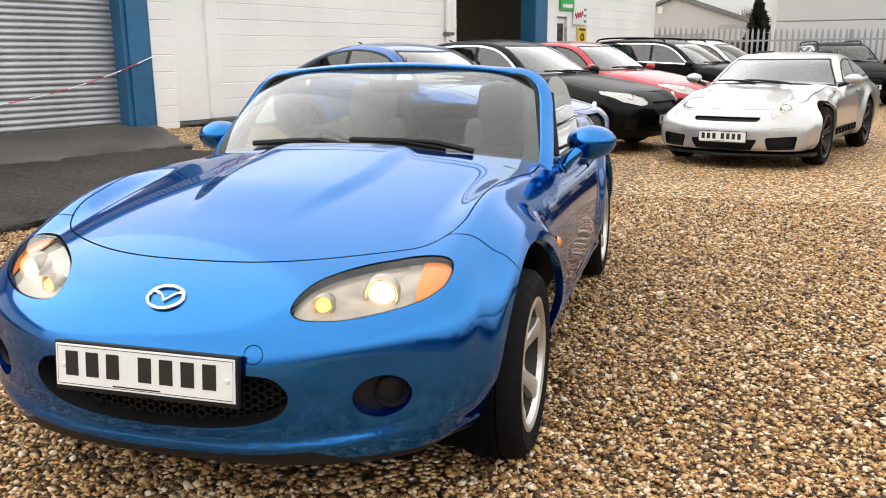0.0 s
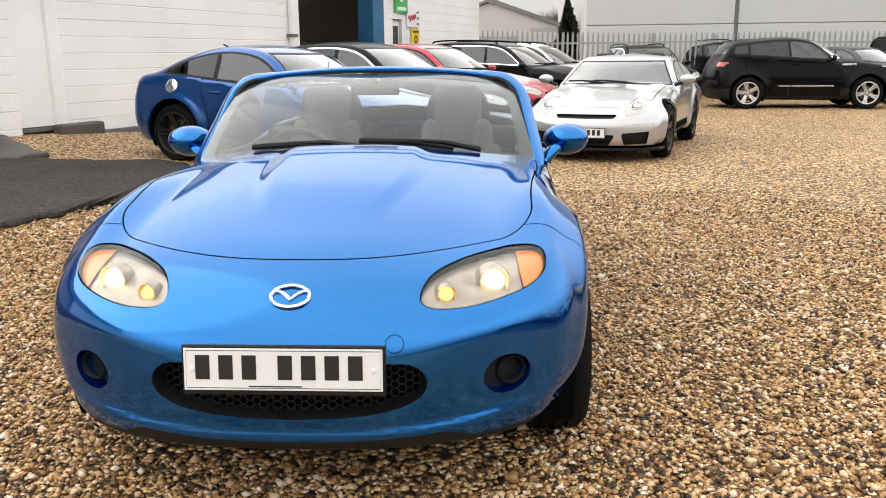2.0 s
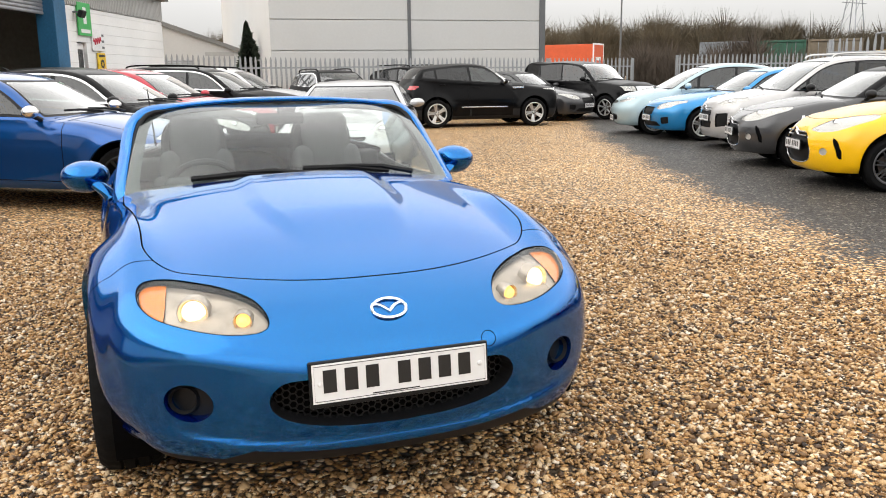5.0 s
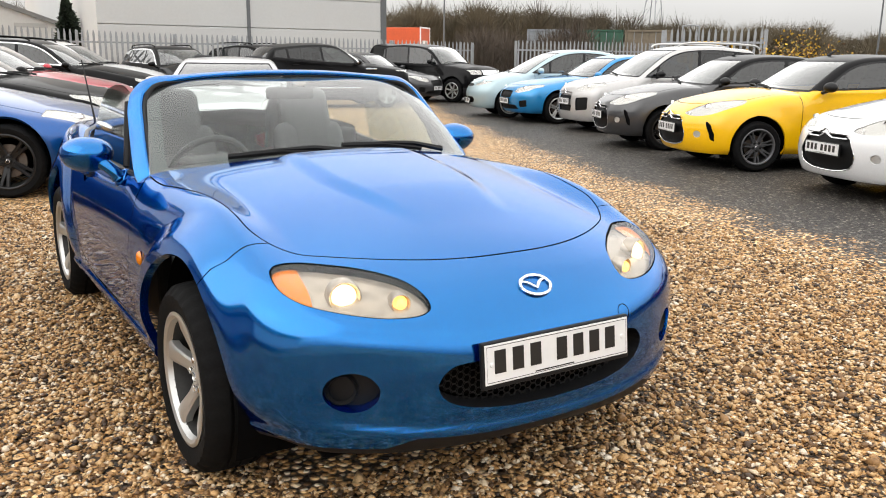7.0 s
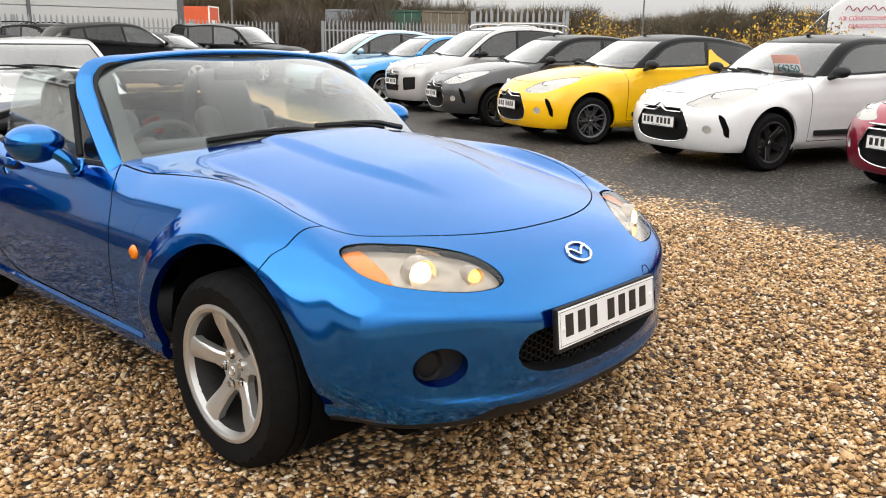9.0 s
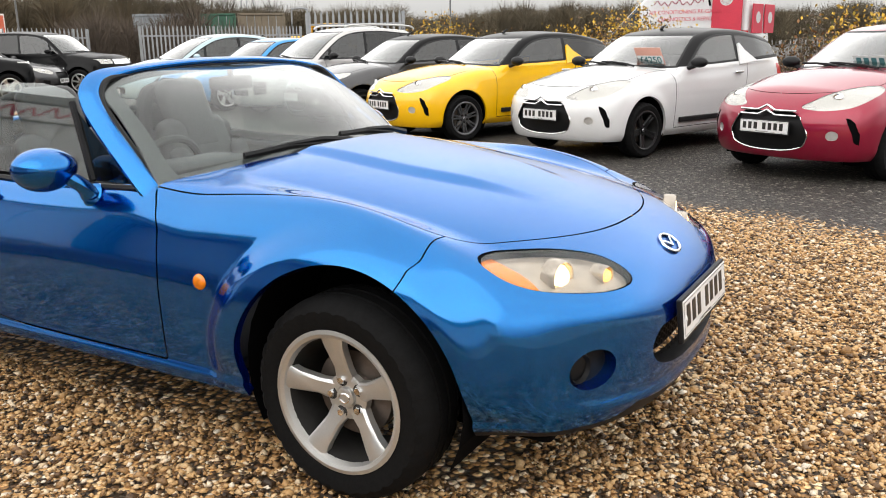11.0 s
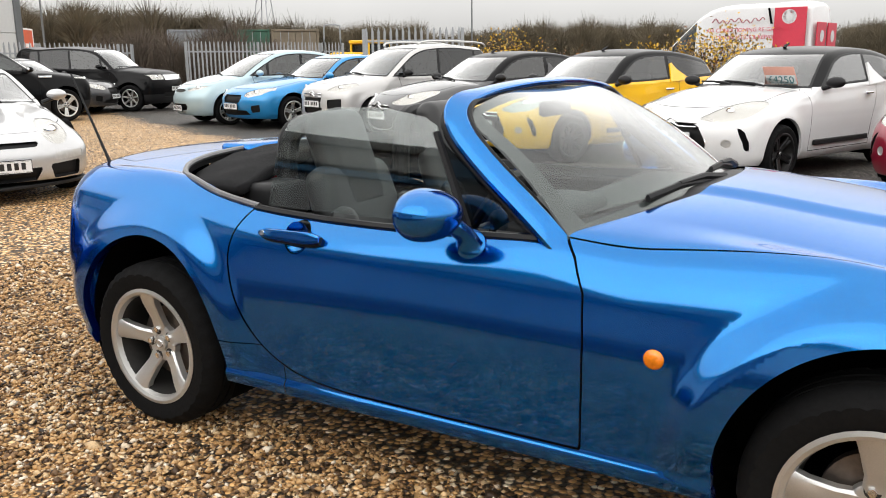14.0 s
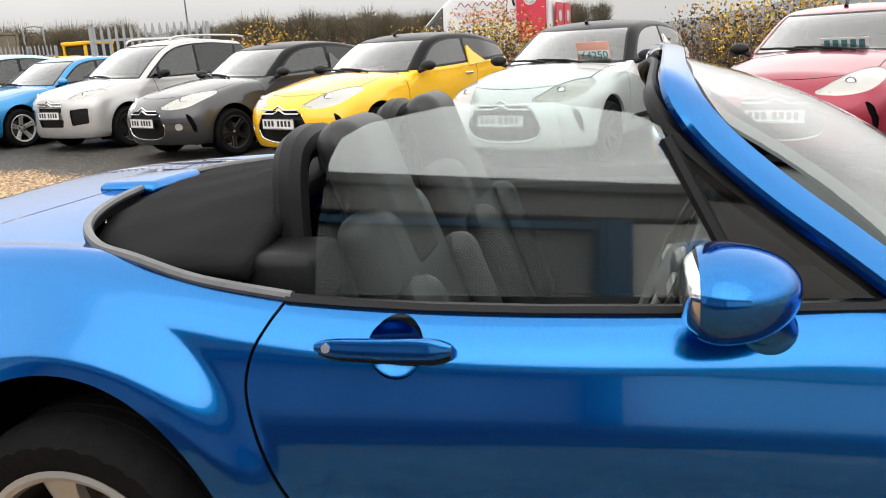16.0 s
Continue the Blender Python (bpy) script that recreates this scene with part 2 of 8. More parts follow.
def gravel_material():
    """Loose wet gravel: stones of mixed tan, grey and white, and a bed of dark chippings beyond a ragged line."""
    m, t, p = nodes("gravel")
    L = t.links
    co = t.nodes.new("ShaderNodeTexCoord")
    vor = add_node(t, "ShaderNodeTexVoronoi", Scale=42.0)
    L.new(co.outputs["Object"], vor.inputs["Vector"])
    sep = t.nodes.new("ShaderNodeSeparateColor")
    L.new(vor.outputs["Color"], sep.inputs[0])
    tan = ramp(t, sep.outputs[0], STONES)
    dark = ramp(t, sep.outputs[1], [(0.0, (0.010, 0.010, 0.011)), (0.5, (0.034, 0.033, 0.034)), (0.85, (0.075, 0.073, 0.072)), (1.0, (0.24, 0.23, 0.215))])
    xyz = t.nodes.new("ShaderNodeSeparateXYZ")
    L.new(co.outputs["Object"], xyz.inputs[0])
    wob = add_node(t, "ShaderNodeTexNoise", Scale=0.9, Detail=6.0, Roughness=0.7)
    L.new(co.outputs["Object"], wob.inputs["Vector"])

    def math_node(op, a, b):
        n = t.nodes.new("ShaderNodeMath")
        n.operation = op
        for i, v in enumerate((a, b)):
            if isinstance(v, (int, float)):
                n.inputs[i].default_value = v
            else:
                L.new(v, n.inputs[i])
        return n.outputs[0]
    # distance beyond the line between the two kinds of stone
    side = math_node("ADD", math_node("MULTIPLY", xyz.outputs[0], DARK_N[0]), math_node("MULTIPLY", xyz.outputs[1], DARK_N[1]))
    bow = math_node("SUBTRACT", xyz.outputs[1], DARK_BOW[0])
    bow = math_node("MULTIPLY", math_node("MULTIPLY", bow, bow), DARK_BOW[1])
    side = math_node("ADD", math_node("SUBTRACT", side, DARK_C), bow)
    side = math_node("ADD", side, math_node("MULTIPLY", math_node("SUBTRACT", wob.outputs["Fac"], 0.5), 1.6))
    side = math_node("ADD", side, math_node("MULTIPLY", math_node("SUBTRACT", sep.outputs[2], 0.5), 0.5))
    edge = t.nodes.new("ShaderNodeMapRange")
    edge.inputs["From Min"].default_value, edge.inputs["From Max"].default_value = -0.12, 0.12
    L.new(side, edge.inputs["Value"])
    mix = t.nodes.new("ShaderNodeMix")
    mix.data_type = "RGBA"
    L.new(edge.outputs[0], mix.inputs["Factor"])
    L.new(tan.outputs[0], mix.inputs["A"])
    L.new(dark.outputs[0], mix.inputs["B"])
    broad = add_node(t, "ShaderNodeTexNoise", Scale=0.5, Detail=4.0)
    L.new(co.outputs["Object"], broad.inputs["Vector"])
    br = ramp(t, broad.outputs["Fac"], [(0.3, (1.22, 1.15, 1.04)), (0.7, (1.5, 1.42, 1.29))])
    mul = t.nodes.new("ShaderNodeMix")
    mul.data_type, mul.blend_type = "RGBA", "MULTIPLY"
    mul.inputs["Factor"].default_value = 1
    L.new(mix.outputs["Result"], mul.inputs["A"])
    L.new(br.outputs[0], mul.inputs["B"])
    # the shade in the gaps between the stones, put in as a dark colour
    gap_shade = t.nodes.new("ShaderNodeMapRange")
    gap_shade.inputs["From Min"].default_value, gap_shade.inputs["From Max"].default_value = 0.47, 0.68
    gap_shade.inputs["To Max"].default_value = 0.95
    L.new(vor.outputs["Distance"], gap_shade.inputs["Value"])
    bed = t.nodes.new("ShaderNodeMix")
    bed.data_type = "RGBA"
    bed.inputs["B"].default_value = (0.022, 0.017, 0.013, 1)
    L.new(gap_shade.outputs[0], bed.inputs["Factor"])
    L.new(mul.outputs["Result"], bed.inputs["A"])
    L.new(bed.outputs["Result"], p.inputs["Base Color"])
    p.inputs["Specular IOR Level"].default_value = 0.25
    p.inputs["Roughness"].default_value = 0.55
    bp = add_node(t, "ShaderNodeBump", Strength=1.0, Distance=0.02)
    inv = math_node("SUBTRACT", 1.0, vor.outputs["Distance"])
    L.new(inv, bp.inputs["Height"])
    L.new(bp.outputs[0], p.inputs["Normal"])
    return m


STONES = [(0.0, (0.018, 0.012, 0.009)), (0.16, (0.115, 0.064, 0.031)), (0.38, (0.36, 0.205, 0.086)), (0.62, (0.57, 0.35, 0.152)), (0.84, (0.68, 0.49, 0.28)), (1.0, (0.80, 0.72, 0.60))]
DARK_N, DARK_C, DARK_BOW = (0.822, -0.57), 1.15, (9.0, -0.0085)
GRAVEL = gravel_material()

# ---- shapes ----
def link(name, verts, faces, material, parent=None, label="", smooth=False, normals=None):
    """One mesh object from vertices and faces."""
    me = bpy.data.meshes.new(name)
    if isinstance(faces, np.ndarray):
        k, w = faces.shape
        me.vertices.add(len(verts))
        me.vertices.foreach_set("co", np.ascontiguousarray(verts, np.float32).ravel())
        me.loops.add(k * w)
        me.loops.foreach_set("vertex_index", np.ascontiguousarray(faces, np.int32).ravel())
        me.polygons.add(k)
        me.polygons.foreach_set("loop_start", np.arange(0, k * w, w, dtype=np.int32))
        me.update(calc_edges=True)
    else:
        me.from_pydata([tuple(map(float, v)) for v in verts], [], [tuple(map(int, f)) for f in faces])
    me.materials.append(material)
    if smooth:
        me.polygons.foreach_set("use_smooth", np.ones(len(me.polygons), bool))
    if normals is not None:
        me.normals_split_custom_set_from_vertices(np.ascontiguousarray(normals, np.float32))
    ob = new(name, me)
    if parent is not None:
        ob.parent = parent
    if label:
        ob["label"] = label
    return ob


def part(name, bm, material, parent, label="", smooth=False):
    """A bmesh as one mesh object under a thing or a part."""
    me = bpy.data.meshes.new(name)
    bm.normal_update()
    bm.to_mesh(me)
    bm.free()
    me.materials.append(material)
    if smooth:
        me.polygons.foreach_set("use_smooth", [True] * len(me.polygons))
        me.set_sharp_from_angle(angle=radians(35))
    ob = new(name, me)
    if parent is not None:
        ob.parent = parent
    if label:
        ob["label"] = label
    return ob


def thing(name, m, label, category, group="", kind=""):
    e = new(name)
    e.matrix_world = m
    e.empty_display_size = 0.1
    return tagged(e, label, category, group, kind)


def box(bm, x0, x1, y0, y1, z0, z1, bevel=0.0, m=None, seg=2):
    """Adds a box, its edges rounded by bevel, to a bmesh."""
    r = bmesh.ops.create_cube(bm, size=1)
    vs = r["verts"]
    for v in vs:
        v.co = Vector((x0 + (v.co.x + 0.5) * (x1 - x0), y0 + (v.co.y + 0.5) * (y1 - y0), z0 + (v.co.z + 0.5) * (z1 - z0)))
    if bevel:
        es = list({e for v in vs for e in v.link_edges})
        got = bmesh.ops.bevel(bm, geom=es, offset=bevel, segments=seg, affect="EDGES", profile=0.5)
        vs = list({v for f in got["faces"] for v in f.verts} | {v for v in vs if v.is_valid})
    if m is not None:
        for v in vs:
            v.co = m @ v.co
    return bm


def boxed(*a, **k):
    return box(bmesh.new(), *a, **k)


def tube(points, radius, sides=8, closed=False, taper=None, flat=1.0):
    """A bmesh tube along points; taper: radius factor at each point."""
    bm = bmesh.new()
    pts = [Vector(p) for p in points]
    n = len(pts)
    rings = []
    up = Vector((0, 0, 1))
    for i, p in enumerate(pts):
        a, b = pts[i - 1 if (i or closed) else 0], pts[(i + 1) % n if (i < n - 1 or closed) else i]
        d = (b - a).normalized()
        side = d.cross(up)
        side = side.normalized() if side.length > 1e-3 else Vector((1, 0, 0))
        over = side.cross(d).normalized()
        r = radius * (taper[i] if taper else 1)
        rings.append([bm.verts.new(p + r * (math.cos(2 * math.pi * j / sides) * side + flat * math.sin(2 * math.pi * j / sides) * over)) for j in range(sides)])
    for i in range(n if closed else n - 1):
        r0, r1 = rings[i], rings[(i + 1) % n]
        for j in range(sides):
            bm.faces.new((r0[j], r0[(j + 1) % sides], r1[(j + 1) % sides], r1[j]))
    if not closed:
        bm.faces.new(rings[0][::-1]), bm.faces.new(rings[-1])
    bmesh.ops.recalc_face_normals(bm, faces=bm.faces)
    return bm


def strake(points, wide, thick, normal, sides=16):
    """A bar along points with a rounded oblong section: at each point its width, its thickness and the way that its flat side looks."""
    bm = bmesh.new()
    pts = [Vector(p) for p in points]
    rings = []
    for i, p in enumerate(pts):
        d = (pts[min(i + 1, len(pts) - 1)] - pts[max(i - 1, 0)]).normalized()
        nn = Vector(normal[i])
        nn = (nn - d * nn.dot(d)).normalized()
        side = d.cross(nn)
        ring = []
        for j in range(sides):
            c, s = math.cos(2 * math.pi * j / sides), math.sin(2 * math.pi * j / sides)
            k = (abs(c) ** 4 + abs(s) ** 4) ** -0.25
            ring.append(bm.verts.new(p + side * (wide[i] * c * k) + nn * (thick[i] * s * k)))
        rings.append(ring)
    for r0, r1 in zip(rings, rings[1:]):
        for j in range(sides):
            bm.faces.new((r0[j], r0[(j + 1) % sides], r1[(j + 1) % sides], r1[j]))
    bm.faces.new(rings[0][::-1]), bm.faces.new(rings[-1])
    bmesh.ops.recalc_face_normals(bm, faces=bm.faces)
    return bm


def lathe(profile, steps=40, axis="y", closed=False):
    """A bmesh turned round the y axis (or x, z) from a profile of (radius, along)."""
    bm = bmesh.new()
    rings = []
    for r, a in profile:
        ring = []
        for j in range(steps):
            c, s = math.cos(2 * math.pi * j / steps), math.sin(2 * math.pi * j / steps)
            ring.append(bm.verts.new({"y": (r * c, a, r * s), "x": (a, r * c, r * s), "z": (r * c, r * s, a)}[axis]))
        rings.append(ring)
    n = len(rings)
    for i in range(n if closed else n - 1):
        for j in range(steps):
            bm.faces.new((rings[i][j], rings[i][(j + 1) % steps], rings[(i + 1) % n][(j + 1) % steps], rings[(i + 1) % n][j]))
    bmesh.ops.recalc_face_normals(bm, faces=bm.faces)
    return bm


def slab(outline, depth, bevel=0.0, m=None, seg=2):
    """A flat outline (x, z pairs) given a depth along y, centred, with bevelled rims."""
    bm = bmesh.new()
    f = bm.faces.new([bm.verts.new((x, -depth / 2, z)) for x, z in outline])
    r = bmesh.ops.extrude_face_region(bm, geom=[f])
    for v in r["geom"]:
        if isinstance(v, bmesh.types.BMVert):
            v.co.y += depth
    bmesh.ops.recalc_face_normals(bm, faces=bm.faces)
    if bevel:
        es = [e for e in bm.edges if abs(e.verts[0].co.y - e.verts[1].co.y) < 1e-6]
        bmesh.ops.bevel(bm, geom=es, offset=bevel, segments=seg, affect="EDGES", profile=0.5)
    if m is not None:
        bmesh.ops.transform(bm, matrix=m, verts=bm.verts)
    return bm


def curve_of(pts):
    """A smooth curve through a few (place, value) pairs: a function of the place."""
    p = np.array(sorted(pts), float)
    x, y = p[:, 0], p[:, 1]
    n = len(x)
    h = np.diff(x)
    a = np.eye(n)
    b = np.zeros(n)
    for i in range(1, n - 1):
        a[i, i - 1:i + 2] = h[i - 1], 2 * (h[i - 1] + h[i]), h[i]
        b[i] = 6 * ((y[i + 1] - y[i]) / h[i] - (y[i] - y[i - 1]) / h[i - 1])
    k = np.linalg.solve(a, b)
    g = np.linspace(x[0], x[-1], 500)
    i = np.clip(np.searchsorted(x, g) - 1, 0, n - 2)
    d0, d1 = g - x[i], x[i + 1] - g
    v = (k[i] * d1**3 + k[i + 1] * d0**3) / (6 * h[i]) + (y[i] / h[i] - k[i] * h[i] / 6) * d1 + (y[i + 1] / h[i] - k[i + 1] * h[i] / 6) * d0
    return lambda q: np.interp(q, g, v)


def smax(a, b, k):
    h = np.clip(0.5 + 0.5 * (a - b) / k, 0, 1)
    return b + (a - b) * h + k * h * (1 - h)


def smin(a, b, k):
    return -smax(-a, -b, k)


def bumpf(d, w):
    return np.exp(-(d / w) ** 2)


def step(a, b, v):
    q = np.clip((v - a) / (b - a), 0, 1)
    return q * q * (3 - 2 * q)


def poly_field(px, pz, outline, round_by=0.0):
    """Signed distance of places to a flat outline, below zero inside."""
    o = np.array(outline, float)
    d = np.full(np.shape(px), 1e9)
    inside = np.zeros(np.shape(px), bool)
    for i in range(len(o)):
        a, b = o[i], o[i - 1]
        ex, ez = b - a
        wx, wz = px - a[0], pz - a[1]
        q = np.clip((wx * ex + wz * ez) / (ex * ex + ez * ez), 0, 1)
        d = np.minimum(d, np.hypot(wx - ex * q, wz - ez * q))
        cross = ((a[1] > pz) != (b[1] > pz)) & (px < (b[0] - a[0]) * (pz - a[1]) / (b[1] - a[1] + 1e-12) + a[0])
        inside ^= cross
    return np.where(inside, -d, d) - round_by


def rounded(points, k=6):
    """A closed smooth outline through a few points."""
    p, out = [np.array(q, float) for q in points], []
    n = len(p)
    for i in range(n):
        a, b, c, d = p[i - 1], p[i], p[(i + 1) % n], p[(i + 2) % n]
        for j in range(k):
            t = j / k
            out.append(tuple(0.5 * (2 * b + (c - a) * t + (2 * a - 5 * b + 4 * c - d) * t * t + (3 * b - a - 3 * c + d) * t**3)))
    return out


def skin(field, lo, hi, h):
    """The surface where a field of (x, y, z) is zero, as vertices, outward normals and triangles."""
    ax = [np.arange(lo[i], hi[i] + h, h) for i in range(3)]
    f = field(ax[0][:, None, None], ax[1][None, :, None], ax[2][None, None, :]).astype(np.float32)
    neg = f < 0
    nx, ny, nz = f.shape
    cnt = np.zeros((nx - 1, ny - 1, nz - 1), np.int8)
    offs = [(a, b, c) for a in (0, 1) for b in (0, 1) for c in (0, 1)]
    for a, b, c in offs:
        cnt += neg[a:nx - 1 + a, b:ny - 1 + b, c:nz - 1 + c]
    cell = np.argwhere((cnt > 0) & (cnt < 8))
    idx = np.full(cnt.shape, -1, np.int64)
    idx[tuple(cell.T)] = np.arange(len(cell))
    vals = {o: f[cell[:, 0] + o[0], cell[:, 1] + o[1], cell[:, 2] + o[2]] for o in offs}
    acc, num = np.zeros((len(cell), 3)), np.zeros(len(cell))
    for o in offs:
        for d in range(3):
            if o[d] == 0:
                e = list(o)
                e[d] = 1
                a, b = vals[o], vals[tuple(e)]
                hit = (a < 0) != (b < 0)
                q = np.where(hit, a / np.where(hit, a - b, 1), 0)
                p = np.array(o, float)[None, :].repeat(len(cell), 0)
                p[:, d] = q
                acc += p * hit[:, None]
                num += hit
    v = np.array(lo) + (cell + acc / num[:, None]) * h
    quads = []
    for d in range(3):
        a = [slice(None)] * 3
        b = [slice(None)] * 3
        a[d], b[d] = slice(0, -1), slice(1, None)
        ch = np.argwhere(neg[tuple(a)] != neg[tuple(b)])
        e, g = (d + 1) % 3, (d + 2) % 3
        ok = (ch[:, e] > 0) & (ch[:, g] > 0) & (ch[:, e] < f.shape[e] - 1) & (ch[:, g] < f.shape[g] - 1)
        ch = ch[ok]
        cells = []
        for de, dg in ((-1, -1), (0, -1), (0, 0), (-1, 0)):
            c = ch.copy()
            c[:, e] += de
            c[:, g] += dg
            cells.append(idx[tuple(c.T)])
        q = np.stack(cells, 1)
        flip = ~neg[tuple(ch.T)]
        q[flip] = q[flip][:, ::-1]
        quads.append(q)
    q = np.concatenate(quads)

    def slope(p, e=0.002):
        out = np.zeros_like(p)
        for i in range(3):
            d = np.zeros(3)
            d[i] = e
            out[:, i] = (field(*(p + d).T) - field(*(p - d).T)) / (2 * e)
        return out
    for _ in range(4):
        s = slope(v)
        move = (field(*v.T) / np.maximum((s * s).sum(1), 0.05))[:, None] * s
        ln = np.linalg.norm(move, axis=1, keepdims=True)
        v = v - move * np.minimum(1, 0.6 * h / np.maximum(ln, 1e-9))
    n = slope(v, 0.004)
    n /= np.maximum(np.linalg.norm(n, axis=1, keepdims=True), 1e-9)
    return v, n, np.concatenate([q[:, [0, 1, 2]], q[:, [0, 2, 3]]])


def split(m, field):
    """Cuts a skin along field(v, n) = 0: the piece below zero and the piece above."""
    v, n, t = m
    if len(t) == 0:
        return m, m
    s = field(v, n)
    s = np.where(np.abs(s) < 1e-7, 1e-7, s)
    st = s[t] < 0
    c = st.sum(1)
    low, high, mixed = t[c == 3], t[c == 0], (c == 1) | (c == 2)
    tm, sm = t[mixed], st[mixed]
    if len(tm) == 0:
        return (v, n, low), (v, n, high)
    lone_low = sm.sum(1) == 1
    lone = np.where(lone_low, np.argmax(sm, 1), np.argmin(sm, 1))
    r = np.arange(len(tm))
    a, b, d = tm[r, lone], tm[r, (lone + 1) % 3], tm[r, (lone + 2) % 3]
    ed = np.sort(np.concatenate([np.stack([a, b], 1), np.stack([a, d], 1)]), 1)
    key, inv = np.unique(ed[:, 0] * np.int64(len(v)) + ed[:, 1], return_inverse=True)
    un, inv = np.stack([key // len(v), key % len(v)], 1), inv.reshape(-1)
    q = (s[un[:, 0]] / (s[un[:, 0]] - s[un[:, 1]]))[:, None]
    v2 = v[un[:, 0]] * (1 - q) + v[un[:, 1]] * q
    n2 = n[un[:, 0]] * (1 - q) + n[un[:, 1]] * q
    p1, p2 = len(v) + inv[:len(tm)], len(v) + inv[len(tm):]
    one = np.stack([a, p1, p2], 1)
    two = np.concatenate([np.stack([p1, b, d], 1), np.stack([p1, d, p2], 1)])
    two_low = np.concatenate([~lone_low, ~lone_low])
    vv, nn = np.concatenate([v, v2]), np.concatenate([n, n2])
    low = np.concatenate([low, one[lone_low], two[two_low]])
    high = np.concatenate([high, one[~lone_low], two[~two_low]])
    return (vv, nn, low), (vv, nn, high)


def compact(m, inset=0.0):
    v, n, t = m
    used, inv = np.unique(t, return_inverse=True)
    nn = n[used]
    nn = nn / np.maximum(np.linalg.norm(nn, axis=1, keepdims=True), 1e-9)
    return v[used] - nn * inset, nn, inv.reshape(-1, 3)


def panel(name, m, material, parent, inset=0.0, label=""):
    if len(m[2]) == 0:
        return None
    v, n, t = compact(m, inset)
    return link(name, v, t, material, parent, label, True, n)


def rim_wall(name, m, field_line, depth, material, parent):
    """The short wall from a panel's edge inwards, so that an opening shows a thickness."""
    v, n, t = compact(m)
    e = np.sort(np.concatenate([t[:, [0, 1]], t[:, [1, 2]], t[:, [2, 0]]]), 1)
    near = np.abs(field_line(v, n)) < 0.004
    e = e[near[e].all(1)]
    key, c = np.unique(e[:, 0] * np.int64(len(v)) + e[:, 1], return_counts=True)
    key = key[c == 1]
    rim = np.stack([key // len(v), key % len(v)], 1)
    keep = np.abs(field_line(v, n))[rim].max(1) < 0.004
    rim = rim[keep]
    if len(rim) == 0:
        return None
    used, inv = np.unique(rim, return_inverse=True)
    inv = inv.reshape(-1, 2)
    a, k = v[used], len(used)
    vv = np.concatenate([a, a - n[used] * depth])
    return link(name, vv, [(i, j, j + k, i + k) for i, j in inv], material, parent)


def rim_walls(name, m, field_line, depth, material, parent, spans=((-99, 99),)):
    """rim_wall once for each side of the car and each stretch along it."""
    for x0, x1 in spans:
        for sg in (1, -1):
            piece, _ = split(m, lambda v, n: np.maximum(np.maximum(x0 - v[:, 0], v[:, 0] - x1), -sg * v[:, 1]))
            if len(piece[2]):
                rim_wall(name, piece, field_line, depth, material, parent)


def lettering(name, text, size, m, material, parent, depth=0.002):
    """Raised letters in the built-in font, standing in the xz plane of m, centred."""
    c = bpy.data.curves.new(name, "FONT")
    c.body, c.size, c.extrude, c.align_x, c.resolution_u = text, size, depth, "CENTER", 3
    tmp = bpy.data.objects.new(name, c)
    me = bpy.data.meshes.new_from_object(tmp)
    bpy.data.objects.remove(tmp)
    bpy.data.curves.remove(c)
    me.transform(m @ pose(0, 0, 0, 90, 0, 0))
    me.materials.clear()
    me.materials.append(material)
    ob = new(name, me)
    ob.parent = parent
    return ob


def smooth_path(points, k):
    """Catmull-Rom points between the given ones."""
    p = [Vector(q) for q in points]
    out = []
    for i in range(len(p) - 1):
        a, b, c, d = p[max(0, i - 1)], p[i], p[i + 1], p[min(len(p) - 1, i + 2)]
        for j in range(k):
            t = j / k
            out.append(0.5 * (2 * b + (c - a) * t + (2 * a - 5 * b + 4 * c - d) * t * t + (3 * b - a - 3 * c + d) * t**3))
    return out + [p[-1]]


def lathe_at(profile, m, steps=32, axis="x"):
    bm = lathe(profile, steps, axis)
    bmesh.ops.transform(bm, matrix=m, verts=bm.verts)
    return bm

# ---- ground ----
WALL_P, WALL_A = (-4.37, 11.16), 56.47
WALL_M = pose(WALL_P[0], WALL_P[1], 0, 0, 0, WALL_A)


def ground_z(x, y):
    """The yard's height: level round the roadster, rising to the workshop, falling a little to the far row."""
    n = (math.sin(radians(WALL_A)), -math.cos(radians(WALL_A)))
    d = (x - WALL_P[0]) * n[0] + (y - WALL_P[1]) * n[1]
    along = (x - WALL_P[0]) * n[1] * -1 + (y - WALL_P[1]) * n[0]
    return (0.36 - 0.20 * step(0.2, 4.0, along)) * np.clip(1 - d / 7.0, 0, 1) ** 2.3 - 0.04 * step(8.5, 14, d)


def build_ground():
    ax = np.concatenate([np.linspace(-400, -16, 10), np.arange(-14, 30, 0.5), np.linspace(32, 600, 14)])
    ay = np.concatenate([np.linspace(-300, -10, 8), np.arange(-8, 34, 0.5), np.linspace(36, 700, 14)])
    vs = [(x, y, ground_z(x, y)) for x in ax for y in ay]
    n = len(ay)
    fs = [(i * n + j, (i + 1) * n + j, (i + 1) * n + j + 1, i * n + j + 1) for i in range(len(ax) - 1) for j in range(n - 1)]
    g = link("ground", vs, fs, GRAVEL, smooth=True)
    tagged(g, "wet yellow-brown gravel yard with dark stone chippings along the row of cars", "ground", kind="structure")


build_ground()

